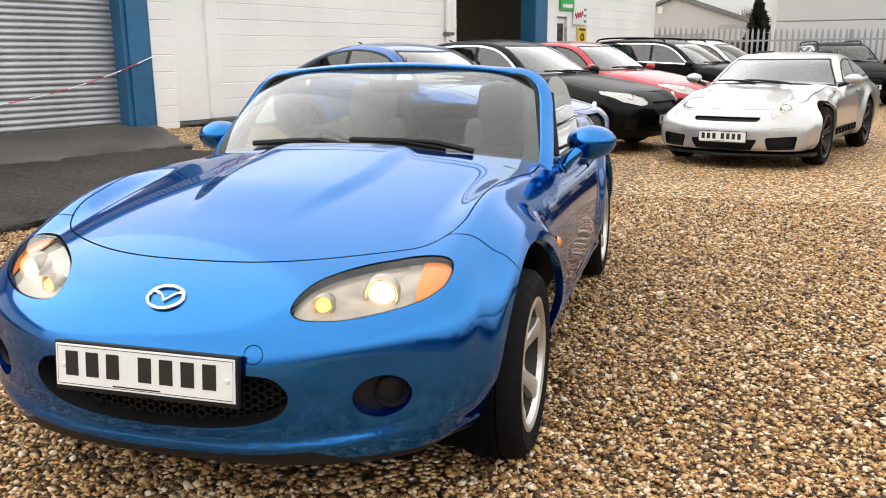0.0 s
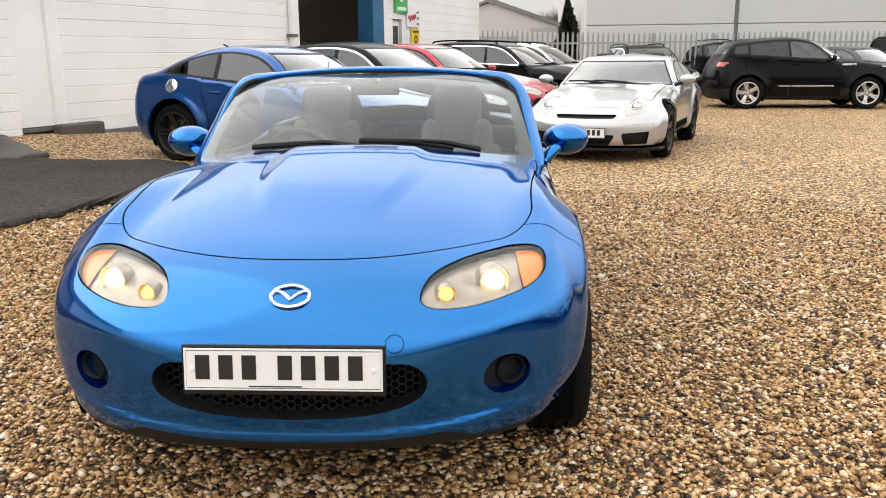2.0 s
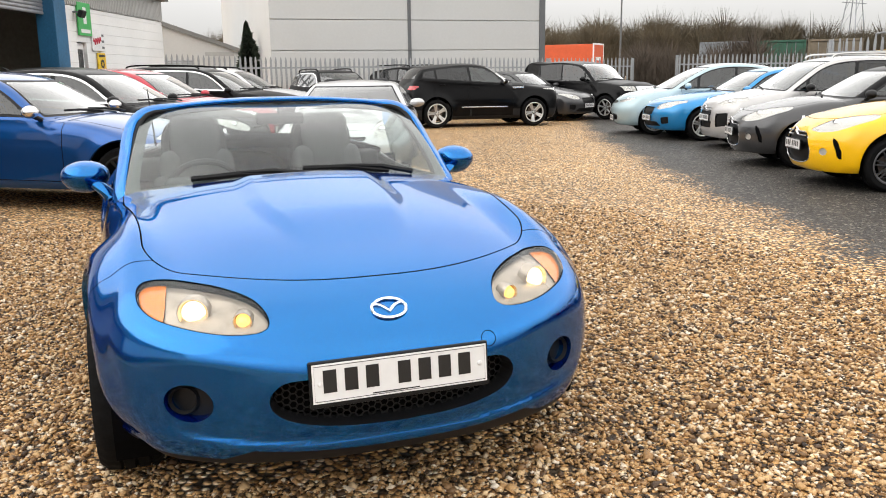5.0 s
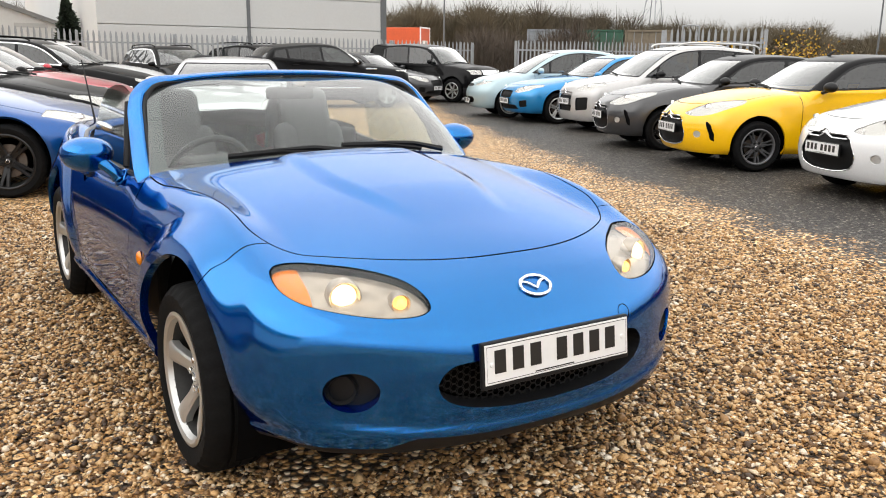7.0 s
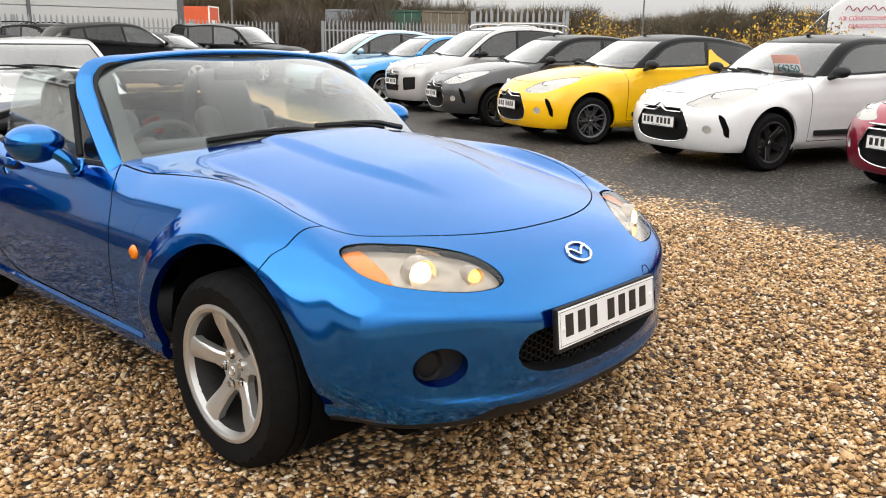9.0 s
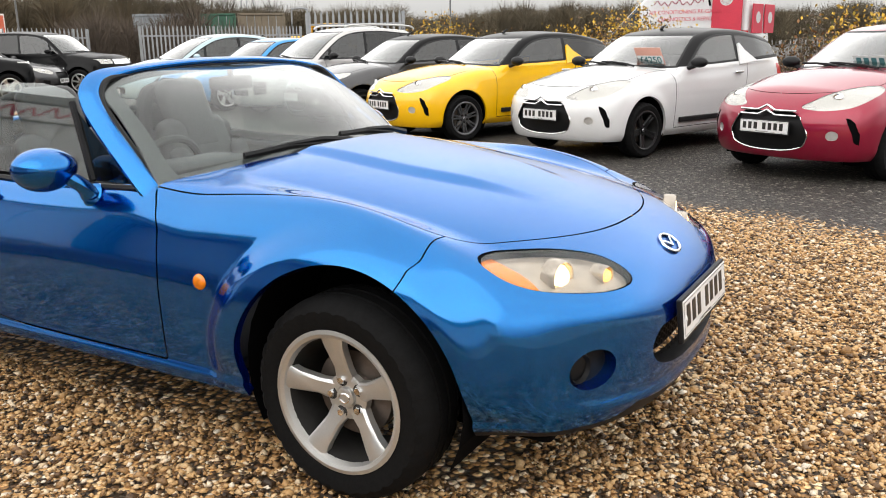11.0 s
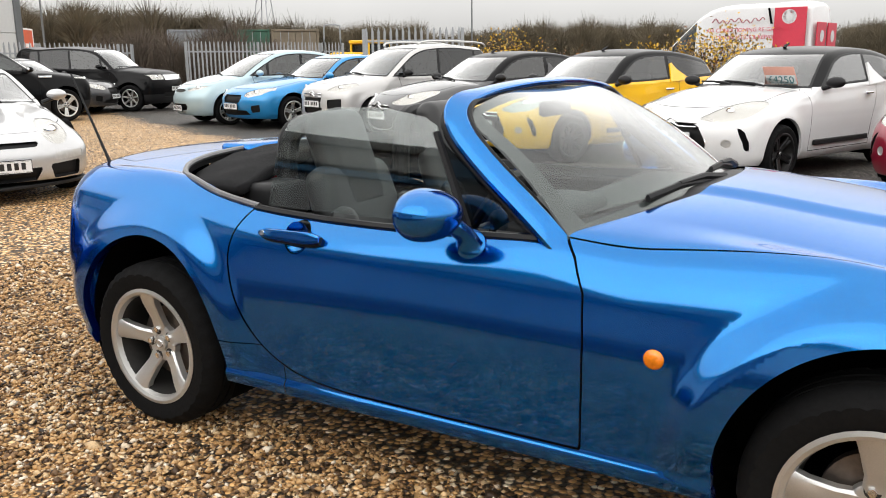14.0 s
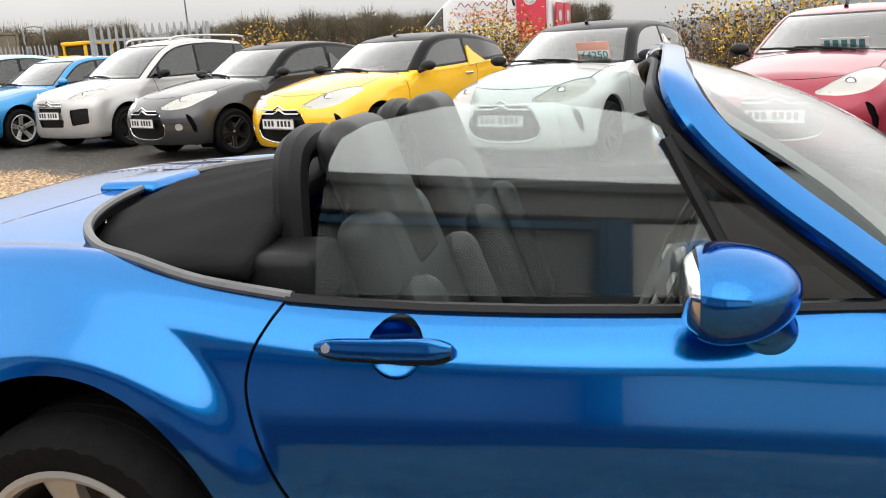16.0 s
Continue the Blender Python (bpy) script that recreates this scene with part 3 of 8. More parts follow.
# ---- the workshop, the clad hall, fences, hedge and trees ----
WHITE_WALL = surface("white_painted_blockwork", (0.85, 0.85, 0.84), 0.65, grain=30, vary=0.04, bump=0.25, stain=0.8, stain_amount=0.10, depth=0.006)
STEEL_BLUE = surface("worn_blue_steel", (0.02, 0.13, 0.27), 0.5, grain=25, vary=0.15, bump=0.1, stain_amount=0.25)
SHUTTER = surface("galvanised_shutter_steel", (0.42, 0.43, 0.45), 0.38, metal=0.6, grain=25, vary=0.08, bump=0.05, stain_amount=0.25)
CLAD = surface("pale_grey_cladding", (0.55, 0.55, 0.54), 0.5, grain=12, vary=0.03, bump=0.03, stain=0.3, stain_amount=0.08)
RIB_CLAD = surface("grey_ribbed_sheet", (0.42, 0.42, 0.41), 0.5, grain=15, vary=0.06, bump=0.05)
DARK_STEEL = surface("dark_grey_steel", (0.12, 0.125, 0.13), 0.5, grain=20, vary=0.1)
GALV = surface("galvanised_fence_steel", (0.36, 0.37, 0.38), 0.5, metal=0.5, grain=30, vary=0.12, bump=0.08, stain_amount=0.2)
CONCRETE = surface("stained_concrete", (0.095, 0.085, 0.072), 0.6, grain=30, vary=0.15, bump=0.3, stain=1.2, stain_amount=0.45)
ASPHALT = surface("damp_asphalt", (0.058, 0.053, 0.049), 0.85, grain=28, vary=0.6, bump=1.0, spec=0.2, depth=0.02, stain=0.9, stain_amount=0.5)
# cream walls toned down: the dimness of the bay is put into the colour
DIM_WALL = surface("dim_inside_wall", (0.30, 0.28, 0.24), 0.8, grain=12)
SLATE = surface("grey_sheet_roof", (0.20, 0.20, 0.195), 0.7, grain=8, vary=0.12)
TAPE_RED, TAPE_WHITE = surface("red_tape", (0.5, 0.04, 0.06), 0.5), surface("white_tape", (0.8, 0.8, 0.8), 0.5)
GREEN_SIGN, YELLOW_SIGN = surface("green_sign", (0.05, 0.42, 0.10), 0.4), surface("yellow_sign", (0.85, 0.55, 0.02), 0.4)
WHITE_SIGN, RED_INK = surface("white_sign", (0.82, 0.82, 0.82), 0.4), surface("red_ink", (0.55, 0.03, 0.06), 0.5)
ORANGE_BOX = surface("orange_red_container", (0.62, 0.10, 0.03), 0.5, grain=10, vary=0.1)
TUBE_GLOW = glow("fluorescent_tube", (1.0, 0.94, 0.80), 45.0)


def structure(name, label, category, m):
    return thing(name, m, label, category, kind="structure")


def roller_shutter(parent, x0, x1, z0, z1, y, pitch=0.075):
    """Curved interlocking slats between two guides, each a part."""
    n = int((z1 - z0) / pitch)
    prof = [(0.0, 0.0), (-0.012, 0.012), (-0.016, 0.03), (-0.012, 0.05), (0.0, 0.062), (0.006, 0.075)]
    vs = [(x, a, b) for x in (x0, x1) for a, b in prof]
    k = len(prof)
    fs = np.array([(j, j + 1, k + j + 1, k + j) for j in range(k - 1)])
    first = link("slat", vs, fs, SHUTTER, parent, smooth=True)
    for i in range(n):
        o = first if i == 0 else first.copy()
        if i:
            scene.collection.objects.link(o)
        o.parent = parent
        o.matrix_basis = pose(0, y, z0 + i * pitch)


def courses(parent, x0, x1, z0, z1, y0, y1, high=0.225):
    """Painted block courses with a shallow joint under each."""
    z = z0
    while z < z1 - 0.02:
        t = min(z + high, z1)
        part("block_course", boxed(x0, x1, y0 + 0.004 * random.random(), y1, z, t - 0.006, 0.006, seg=1), WHITE_WALL, parent)
        z = t
    part("mortar_bed", boxed(x0, x1, y0 + 0.012, y1 - 0.005, z0, z1), WHITE_WALL, parent)


def build_workshop():
    w = structure("wall_workshop", "white painted blockwork workshop wall with two shutter doors", "building", WALL_M)
    top = 3.5
    # big closed shutter
    roller_shutter(w, -6.0, -0.22, 0.36, 2.62, 0.12)
    part("bottom_rail", boxed(-6.0, -0.22, 0.08, 0.14, 0.30, 0.40, 0.01), SHUTTER, w)
    for x0, x1 in ((-0.28, 0.13), (-6.3, -5.95)):
        part("door_post", boxed(x0, x1, -0.10, 0.18, 0.1, 2.86, 0.012), STEEL_BLUE, w, "worn blue steel door post")
        part("post_flange", boxed(x0 + 0.06, x1 - 0.06, -0.14, -0.10, 0.1, 2.86, 0.008), STEEL_BLUE, w)
    part("lintel", boxed(-6.3, 0.13, -0.06, 0.2, 2.62, 2.80, 0.01), STEEL_BLUE, w)
    low = 2.92
    courses(w, 0.14, 0.50, 0.2, low, -0.08, 0.25)
    # painted-over doorway
    part("blocked_door", boxed(0.50, 1.12, 0.03, 0.10, 0.42, low, 0.006), WHITE_WALL, w, "white painted blind door")
    part("door_lip", boxed(0.50, 1.12, -0.02, 0.10, 0.36, 0.41, 0.004), DARK_STEEL, w)
    part("door_jamb", boxed(1.10, 1.30, -0.03, 0.2, 0.36, low, 0.012), WHITE_WALL, w)
    part("kerb_stone", boxed(1.0, 1.75, -0.22, -0.03, 0.2, 0.44, 0.03), CONCRETE, w)
    courses(w, 1.30, 6.98, 0.02, low, 0.0, 0.25)
    part("plinth", boxed(0.14, 6.98, -0.09, -0.004, -0.05, 0.30, 0.01), DARK_STEEL, w, "dark damp course at the wall's foot")
    # rain pipe
    part("rain_pipe", tube([(6.82, -0.06, 0.3), (6.82, -0.06, low)], 0.06, 12), WHITE_WALL, w, smooth=True)
    for z in (1.66, 2.7):
        part("pipe_clip", boxed(6.72, 6.92, -0.14, 0.0, z, z + 0.06, 0.01), DARK_STEEL, w)
    # open door bay
    courses(w, 6.98, 7.14, 0.2, top, -0.03, 0.3)
    part("bay_post", boxed(10.08, 10.62, -0.10, 0.3, 0.1, top, 0.012), STEEL_BLUE, w, "worn blue steel door post")
    roller_shutter(w, 7.14, 10.08, 2.66, 3.3, 0.14)
    part("bay_lintel", boxed(7.14, 10.08, 0.02, 0.25, 3.25, top, 0.01), RIB_CLAD, w)
    # office end
    courses(w, 10.62, 11.22, -0.1, 2.92, -0.02, 0.25)
    courses(w, 11.72, 17.0, -0.1, 2.92, -0.02, 0.25)
    courses(w, 11.22, 11.72, 2.15, 2.92, -0.02, 0.25)
    part("office_door", boxed(11.25, 11.70, 0.06, 0.12, 0.2, 2.14, 0.01), WHITE_SIGN, w, "white framed glazed door")
    part("door_glass", boxed(11.33, 11.62, 0.045, 0.06, 1.0, 2.0), DARK_PANE, w)
    for i in range(62):
        x = 10.62 + i * 0.103
        part("sheet_rib", boxed(x, x + 0.055, -0.06, 0.0, 2.94, top, 0.012, seg=1), RIB_CLAD, w)
    part("sheet_backing", boxed(10.62, 17.0, -0.035, 0.25, 2.93, top), RIB_CLAD, w)
    part("end_wall", boxed(16.78, 17.0, 0.25, 14, 0.1, top), WHITE_WALL, w)
    part("far_wall", boxed(-14, -6.3, 0.0, 0.25, 0.1, 2.8, 0.01), WHITE_WALL, w)
    part("roof", boxed(6.98, 17.2, -0.2, 14, top, top + 0.25, 0.02), SLATE, w)
    part("upper_backing", boxed(-14, 6.98, 0.0, 0.25, 2.93, top), RIB_CLAD, w)
    for i in range(204):
        x = -14 + i * 0.103
        part("sheet_rib", boxed(x, x + 0.055, -0.03, 0.03, 2.94, top, 0.0), RIB_CLAD, w)
    part("low_roof", boxed(-14, 6.98, -0.2, 14, top, top + 0.25, 0.02), SLATE, w)
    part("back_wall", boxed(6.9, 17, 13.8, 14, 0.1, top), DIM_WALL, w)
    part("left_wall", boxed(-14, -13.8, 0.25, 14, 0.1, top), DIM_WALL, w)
    fs = thing("fascia_sign", WALL_M @ pose(2.9, -0.09, 2.95), "pale fascia board with red script and dark lettering", "sign")
    part("board", boxed(-2.9, 2.9, -0.02, 0.02, 0, 0.52, 0.006), WHITE_SIGN, fs)
    pts = [(-2.6 + i * 0.045, -0.03, 0.26 + 0.14 * math.sin(i * 0.9) + 0.04 * math.sin(i * 0.35)) for i in range(41)]
    part("script", tube(smooth_path(pts, 2), 0.022, 5), RED_INK, fs)
    for word, x in (("Car", -0.05), ("&", 0.42), ("Van", 0.86), ("Sales", 1.62)):
        lettering("sign_word", word, 0.30, pose(x, -0.026, 0.24), PLATE_BLACK, fs)
    for k in range(9):
        part("sign_bar", boxed(-0.40 + k * 0.27, -0.22 + k * 0.27, -0.026, -0.021, 0.06, 0.17), PLATE_BLACK, fs)
    # inside the open bay
    part("inner_floor", boxed(-13.8, 16.7, 0.25, 13.8, 0.28, 0.36), CONCRETE, w)
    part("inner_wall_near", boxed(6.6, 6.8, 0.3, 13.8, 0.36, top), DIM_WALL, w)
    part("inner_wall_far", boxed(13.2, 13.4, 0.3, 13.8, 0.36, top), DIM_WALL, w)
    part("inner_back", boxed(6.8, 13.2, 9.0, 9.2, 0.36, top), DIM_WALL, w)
    part("back_door_frame", boxed(11.6, 12.6, 8.92, 9.0, 0.36, 2.5, 0.02), WHITE_SIGN, w, "white inner door")
    part("red_board", boxed(9.3, 10.9, 8.9, 9.0, 1.5, 2.4, 0.02), RED_INK, w, "dark red notice board")
    lamp = thing("strip_light", WALL_M @ pose(11.6, 7.6, 3.0), "fluorescent strip light glowing inside the workshop", "lamp")
    part("tube", boxed(-0.65, 0.65, -0.05, 0.05, 0, 0.06, 0.02), TUBE_GLOW, lamp)
    part("fitting", boxed(-0.7, 0.7, -0.07, 0.07, 0.065, 0.13, 0.01), WHITE_SIGN, lamp)
    part("hanger", boxed(-0.01, 0.01, -0.01, 0.01, 0.13, top - 3.0), DARK_STEEL, lamp)
    st = thing("staircase", WALL_M @ pose(7.4, 3.2, 0.36), "open steel staircase inside the workshop", "stairs")
    for i in range(13):
        part("tread", boxed(0.1 + i * 0.22, 0.36 + i * 0.22, 0, 0.9, 0.18 * (i + 1) - 0.03, 0.18 * (i + 1), 0.005), GALV, st)
    for y in (0, 0.9):
        part("stringer", tube([(0, y, 0.05), (3.0, y, 2.5)], 0.05, 6), DARK_STEEL, st)
        part("handrail", tube([(0, y, 1.0), (3.0, y, 3.45)], 0.022, 8), DARK_STEEL, st)
    # signs and lamp by the office
    sg = thing("sign_green", WALL_M @ pose(11.62, -0.05, 2.30), "green notice board with white lettering above the office door", "sign")
    part("board", boxed(-0.34, 0.34, -0.02, 0.02, 0, 0.72, 0.006), GREEN_SIGN, sg)
    part("sign_bar", boxed(-0.24, 0.24, -0.026, -0.021, 0.06, 0.14), WHITE_SIGN, sg)
    part("sign_mark", boxed(-0.08, 0.08, -0.026, -0.021, 0.26, 0.62, 0.0), WHITE_SIGN, sg)
    sg = thing("sign_white", WALL_M @ pose(12.25, -0.05, 1.98), "white sign with red script", "sign")
    part("board", boxed(-0.32, 0.40, -0.015, 0.015, 0, 0.50, 0.006), WHITE_SIGN, sg)
    pts = [(-0.26 + i * 0.028, -0.022, 0.20 + 0.07 * math.sin(i * 1.5) + 0.004 * i) for i in range(16)]
    part("script", tube(smooth_path(pts, 3), 0.013, 5), RED_INK, sg)
    for z in (0.06, 0.2, 0.34):
        part("sign_bar", boxed(0.22, 0.34, -0.021, -0.016, z, z + 0.05), DARK_STEEL, sg)
    sg = thing("sign_yellow", WALL_M @ pose(12.40, -0.05, 1.52), "yellow warning sign with a black symbol", "sign")
    part("board", boxed(-0.22, 0.22, -0.015, 0.015, 0, 0.42, 0.006), YELLOW_SIGN, sg)
    part("symbol", lathe_at([(0.05, 0), (0.10, 0), (0.10, 0.004), (0.05, 0.004)], pose(0, -0.02, 0.17, 0, 0, -90), 20), PLATE_BLACK, sg)
    part("sign_bar", boxed(-0.17, 0.17, -0.020, -0.016, 0.33, 0.38), PLATE_BLACK, sg)
    fl = thing("flood_lamp", WALL_M @ pose(11.15, -0.08, 2.72), "small black flood lamp on the wall", "lamp")
    part("housing", boxed(-0.12, 0.12, -0.16, -0.06, 0, 0.16, 0.02, pose(0, 0, 0, 25)), TRIM, fl)
    part("bracket", boxed(-0.03, 0.03, -0.08, 0.08, 0.05, 0.09, 0.005), DARK_STEEL, fl)
    # barrier tape across the shutter
    tp = thing("barrier_tape", WALL_M @ pose(0.0, -0.16, 0), "red and white barrier tape tied across the shutter", "tape")
    ends = [Vector((0.10, 0, 1.30)), Vector((-5.8, -0.1, 1.25))]
    for i in range(24):
        a, b = i / 24, (i + 1) / 24
        p = [ends[0].lerp(ends[1], q) - Vector((0, 0, 2.2 * q * (1 - q))) for q in (a, b)]
        part("tape_band", tube(p, 0.022, 4, flat=0.3), TAPE_RED if i % 2 else TAPE_WHITE, tp)
    # concrete apron in front of the shutter, a sloping slab
    rng = np.random.default_rng(4)
    ramp_end = lambda d: 0.16 - 0.42 * d
    yard_end = lambda d: float(np.interp(d, (1.2, 1.78, 2.13, 2.6, 3.0, 3.3, 3.6, 3.85), (-0.55, -0.60, -0.36, 0.14, 0.12, -0.15, -0.8, -1.7)))
    for name, mat, end, d0, d1, lift, label in (("apron", CONCRETE, ramp_end, -0.1, 1.5, 0.020, "worn concrete ramp before the shutter"), ("yard_asphalt", ASPHALT, yard_end, 1.25, 3.85, 0.005, "dark damp asphalt before the ramp")):
        nx, ny = 60, 20
        vs = []
        for i in range(nx + 1):
            for j in range(ny + 1):
                d = d0 + (d1 - d0) * j / ny
                x = -9.0 + (end(d) + 9.0 + 0.05 * math.sin(7 * d) * math.sin(19 * d + 1)) * i / nx
                if j == ny:
                    d += 0.06 * rng.normal()
                q = WALL_M @ Vector((x, -d, 0))
                vs.append((q.x, q.y, float(ground_z(q.x, q.y)) + lift))
        fs = np.array([(i * (ny + 1) + j, (i + 1) * (ny + 1) + j, (i + 1) * (ny + 1) + j + 1, i * (ny + 1) + j + 1) for i in range(nx) for j in range(ny)])
        ap = link(name, vs, fs, mat, smooth=True)
        ap.modifiers.new("thick", "SOLIDIFY").thickness = 0.05
        tagged(ap, label, "pavement", kind="structure")


build_workshop()

HALL_M = pose(13.7, 25.9, 0, 0, 0, -16)


def build_hall():
    """The tall hall clad in pale grey panels, with joints and a dark corner trim."""
    h = structure("wall_hall", "tall hall clad in pale grey panels", "building", HALL_M)
    x0, x1, top = -4.82, 4.98, 9.5
    part("hall_body", boxed(x0 + 0.02, x1 - 0.02, 0.06, 30, -0.2, top), CLAD, h)
    xs = [x0, 0.0, x1]
    for a, b in zip(xs, xs[1:]):
        z = -0.2
        for zz in (2.2, 3.22, 4.25, 5.28, 6.31, 7.34, 8.4, 9.5):
            part("panel", boxed(a + 0.012, b - 0.012, 0.0, 0.06, z + 0.012, zz - 0.012, 0.012, seg=1), CLAD, h)
            z = zz
    for x in (0.0, x1):
        part("joint_trim", boxed(x - 0.06, x + 0.06, -0.03, 0.02, -0.2, top, 0.008), DARK_STEEL, h)
    part("corner_trim", boxed(x1 - 0.05, x1 + 0.16, -0.05, 0.4, -0.2, top, 0.01), DARK_STEEL, h)


build_hall()


def palisade(name, points, high, label, step_m=0.155):
    """A steel palisade fence: posts, two rails and pointed pales along a line of points."""
    f = structure(name, label, "fence", pose(0, 0, 0))
    w = 0.033
    o = [(-w, 0, 0), (-w * 0.4, -0.014, 0), (w * 0.4, -0.014, 0), (w, 0, 0)]
    vs = [(x, y, z) for z in (0.05, high - 0.11) for x, y, _ in o] + [(x * 0.35, y, high) for x, y, _ in o] + [(-w * 1.1, 0, high - 0.06), (w * 1.1, 0, high - 0.06)]
    fs = [(0, 1, 5, 4), (1, 2, 6, 5), (2, 3, 7, 6), (4, 5, 9, 8), (5, 6, 10, 9), (6, 7, 11, 10)]
    pale = None
    for (ax, ay), (bx, by) in zip(points, points[1:]):
        ln = math.hypot(bx - ax, by - ay)
        ang = math.degrees(math.atan2(by - ay, bx - ax))
        n = int(ln / step_m)
        for i in range(n):
            q = (i + 0.5) / n
            x, y = ax + (bx - ax) * q, ay + (by - ay) * q
            m = pose(x, y, float(ground_z(x, y)), 0, 0, ang)
            if pale is None:
                pale = link("pale", vs, fs, GALV, f)
                ob = pale
            else:
                ob = pale.copy()
                scene.collection.objects.link(ob)
            ob.matrix_basis = m
        for k in range(int(ln / 2.75) + 2):
            q = min(1, k * 2.75 / ln)
            x, y = ax + (bx - ax) * q, ay + (by - ay) * q
            part("post", boxed(-0.04, 0.04, 0.02, 0.09, 0, high - 0.02, 0.006, pose(x, y, float(ground_z(x, y)), 0, 0, ang)), GALV, f)
        for z in (0.35, high - 0.35):
            part("rail", boxed(0, ln, 0.0, 0.03, z, z + 0.05, 0.004, pose(ax, ay, float(ground_z((ax + bx) / 2, (ay + by) / 2)), 0, 0, ang)), GALV, f)
    return f


palisade("fence_north", [(5.2, 26.6), (12.2, 24.4), (20.6, 21.9)], 1.9, "grey steel palisade fence before the clad hall")
palisade("fence_east", [(20.4, 19.7), (26.3, 16.9)], 1.95, "grey steel palisade fence beyond the row of cars")
palisade("fence_south", [(17.0, 12.1), (17.4, 9.6)], 2.1, "short length of grey steel palisade fence behind the row of cars")

# ---- trees, hedge, van and other far things ----
TWIG = surface("bare_twigs", (0.10, 0.075, 0.055), 0.8, grain=3, vary=0.35, bump=0, stain=0.15, stain_amount=0.3)
WOODS = surface("far_bare_woods", (0.125, 0.10, 0.062), 0.9, grain=0.6, vary=0.4, bump=0, stain=0.06, stain_amount=0.35)
CONIFER = surface("dark_conifer", (0.018, 0.03, 0.016), 0.85, grain=4, vary=0.4, bump=0)


def leaf_material(name, stops):
    m, t, p = nodes(name)
    g = t.nodes.new("ShaderNodeNewGeometry")
    r = ramp(t, g.outputs["Random Per Island"], stops)
    t.links.new(r.outputs[0], p.inputs["Base Color"])
    p.inputs["Roughness"].default_value = 0.6
    return m


HEDGE_LEAF = leaf_material("hedge_leaves", [(0.0, (0.05, 0.035, 0.02)), (0.35, (0.10, 0.06, 0.03)), (0.6, (0.09, 0.09, 0.03)), (0.8, (0.20, 0.09, 0.03)), (1.0, (0.30, 0.14, 0.04))])
YELLOW_LEAF = leaf_material("yellow_leaves", [(0.0, (0.30, 0.18, 0.02)), (0.5, (0.58, 0.34, 0.02)), (0.85, (0.70, 0.44, 0.04)), (1.0, (0.20, 0.20, 0.04))])


def blades(rng, base, tip, width):
    """Thin upright triangles from base points to tip points."""
    n = len(base)
    d = tip - base
    side = np.cross(d, rng.normal(size=(n, 3)))
    side /= np.maximum(np.linalg.norm(side, axis=1, keepdims=True), 1e-6)
    v = np.stack([base - side * width[:, None], base + side * width[:, None], tip], 1).reshape(-1, 3)
    return v, np.arange(3 * n).reshape(-1, 3)


def woods(name, label, ends, depth, high, count, seed, per=260, mat=None):
    """Bare far woods: each tree a fan of limbs and fine twigs, all in one piece of stuff."""
    rng = np.random.default_rng(seed)
    (ax, ay), (bx, by) = ends
    b, t, w = [], [], []
    nx, ny = -(by - ay), bx - ax
    ln = math.hypot(nx, ny)
    for i in range(count):
        q, d = rng.random(), rng.random()
        x, y = ax + (bx - ax) * q + nx / ln * d * depth, ay + (by - ay) * q + ny / ln * d * depth
        h = high * (0.78 + 0.25 * rng.random()) * (0.9 + 0.12 * math.sin(q * 9 + seed))
        r = h * (0.28 + 0.12 * rng.random())
        root = np.array([x, y, 0.0])
        b.append(root), t.append(root + [0, 0, h * 0.8]), w.append(0.14)
        th, u = rng.random(per) * 6.283, rng.random(per) ** 0.5
        z0 = h * (0.10 + 0.6 * rng.random(per))
        p0 = root + np.stack([np.cos(th) * u * r * 0.4, np.sin(th) * u * r * 0.4, z0], 1)
        ln2 = h * (0.10 + 0.16 * rng.random(per))
        p1 = p0 + np.stack([np.cos(th) * u * r * 0.5 + 0.08 * r * rng.normal(size=per), np.sin(th) * u * r * 0.5 + 0.08 * r * rng.normal(size=per), ln2 * (0.7 + 0.7 * (1 - u))], 1)
        p1[:, 2] = np.minimum(p1[:, 2], h * (0.75 + 0.27 * (1 - u * u)))
        b.extend(p0), t.extend(p1), w.extend((0.012 + 0.035 * rng.random(per)) * (h / 8))
    v, f = blades(rng, np.array(b), np.array(t), np.array(w))
    return tagged(link(name, v, f, mat or WOODS), label, "trees", kind="stuff")


woods("far_woods", "bare olive-brown winter woods along the horizon", ((26, 100), (112, 40)), 26, 9.4, 430, 3, 460)
woods("far_woods", "bare olive-brown winter woods along the horizon", ((104, 52), (122, -24)), 30, 7.9, 300, 4, 460)
woods("far_woods", "bare brown winter trees beyond the shed", ((2, 74), (24, 66)), 10, 5.2, 60, 5)
woods("bare_shrubs", "thicket of bare brown shrubs beside the fence", ((21.0, 22.5), (23.5, 19.5)), 3.0, 3.2, 26, 6, 260, TWIG)
woods("bare_shrubs", "thicket of bare brown shrubs beyond the fence", ((25.5, 27.5), (31, 22)), 4.0, 3.6, 30, 8, 220, TWIG)


def hill():
    vs, fs = [], []
    n = 40
    for i in range(n + 1):
        a = radians(-45 + 110 * i / n)
        h = 9 + 4 * math.sin(i * 0.35) + 2 * math.sin(i * 0.9 + 1) + 8 * step(10, 0, i)
        for r, z in ((420, -1), (520, h), (640, h * 0.8)):
            vs.append((r * math.cos(a), r * math.sin(a), z))
    fs = [(3 * i + j, 3 * i + 3 + j, 3 * i + 4 + j, 3 * i + 1 + j) for i in range(n) for j in (0, 1)]
    tagged(link("backdrop_hills", vs, fs, surface("far_hills", (0.10, 0.11, 0.12), 0.95, grain=0.02, vary=0.2, bump=0), smooth=True), "low grey hills far away", "hills", kind="structure")


hill()


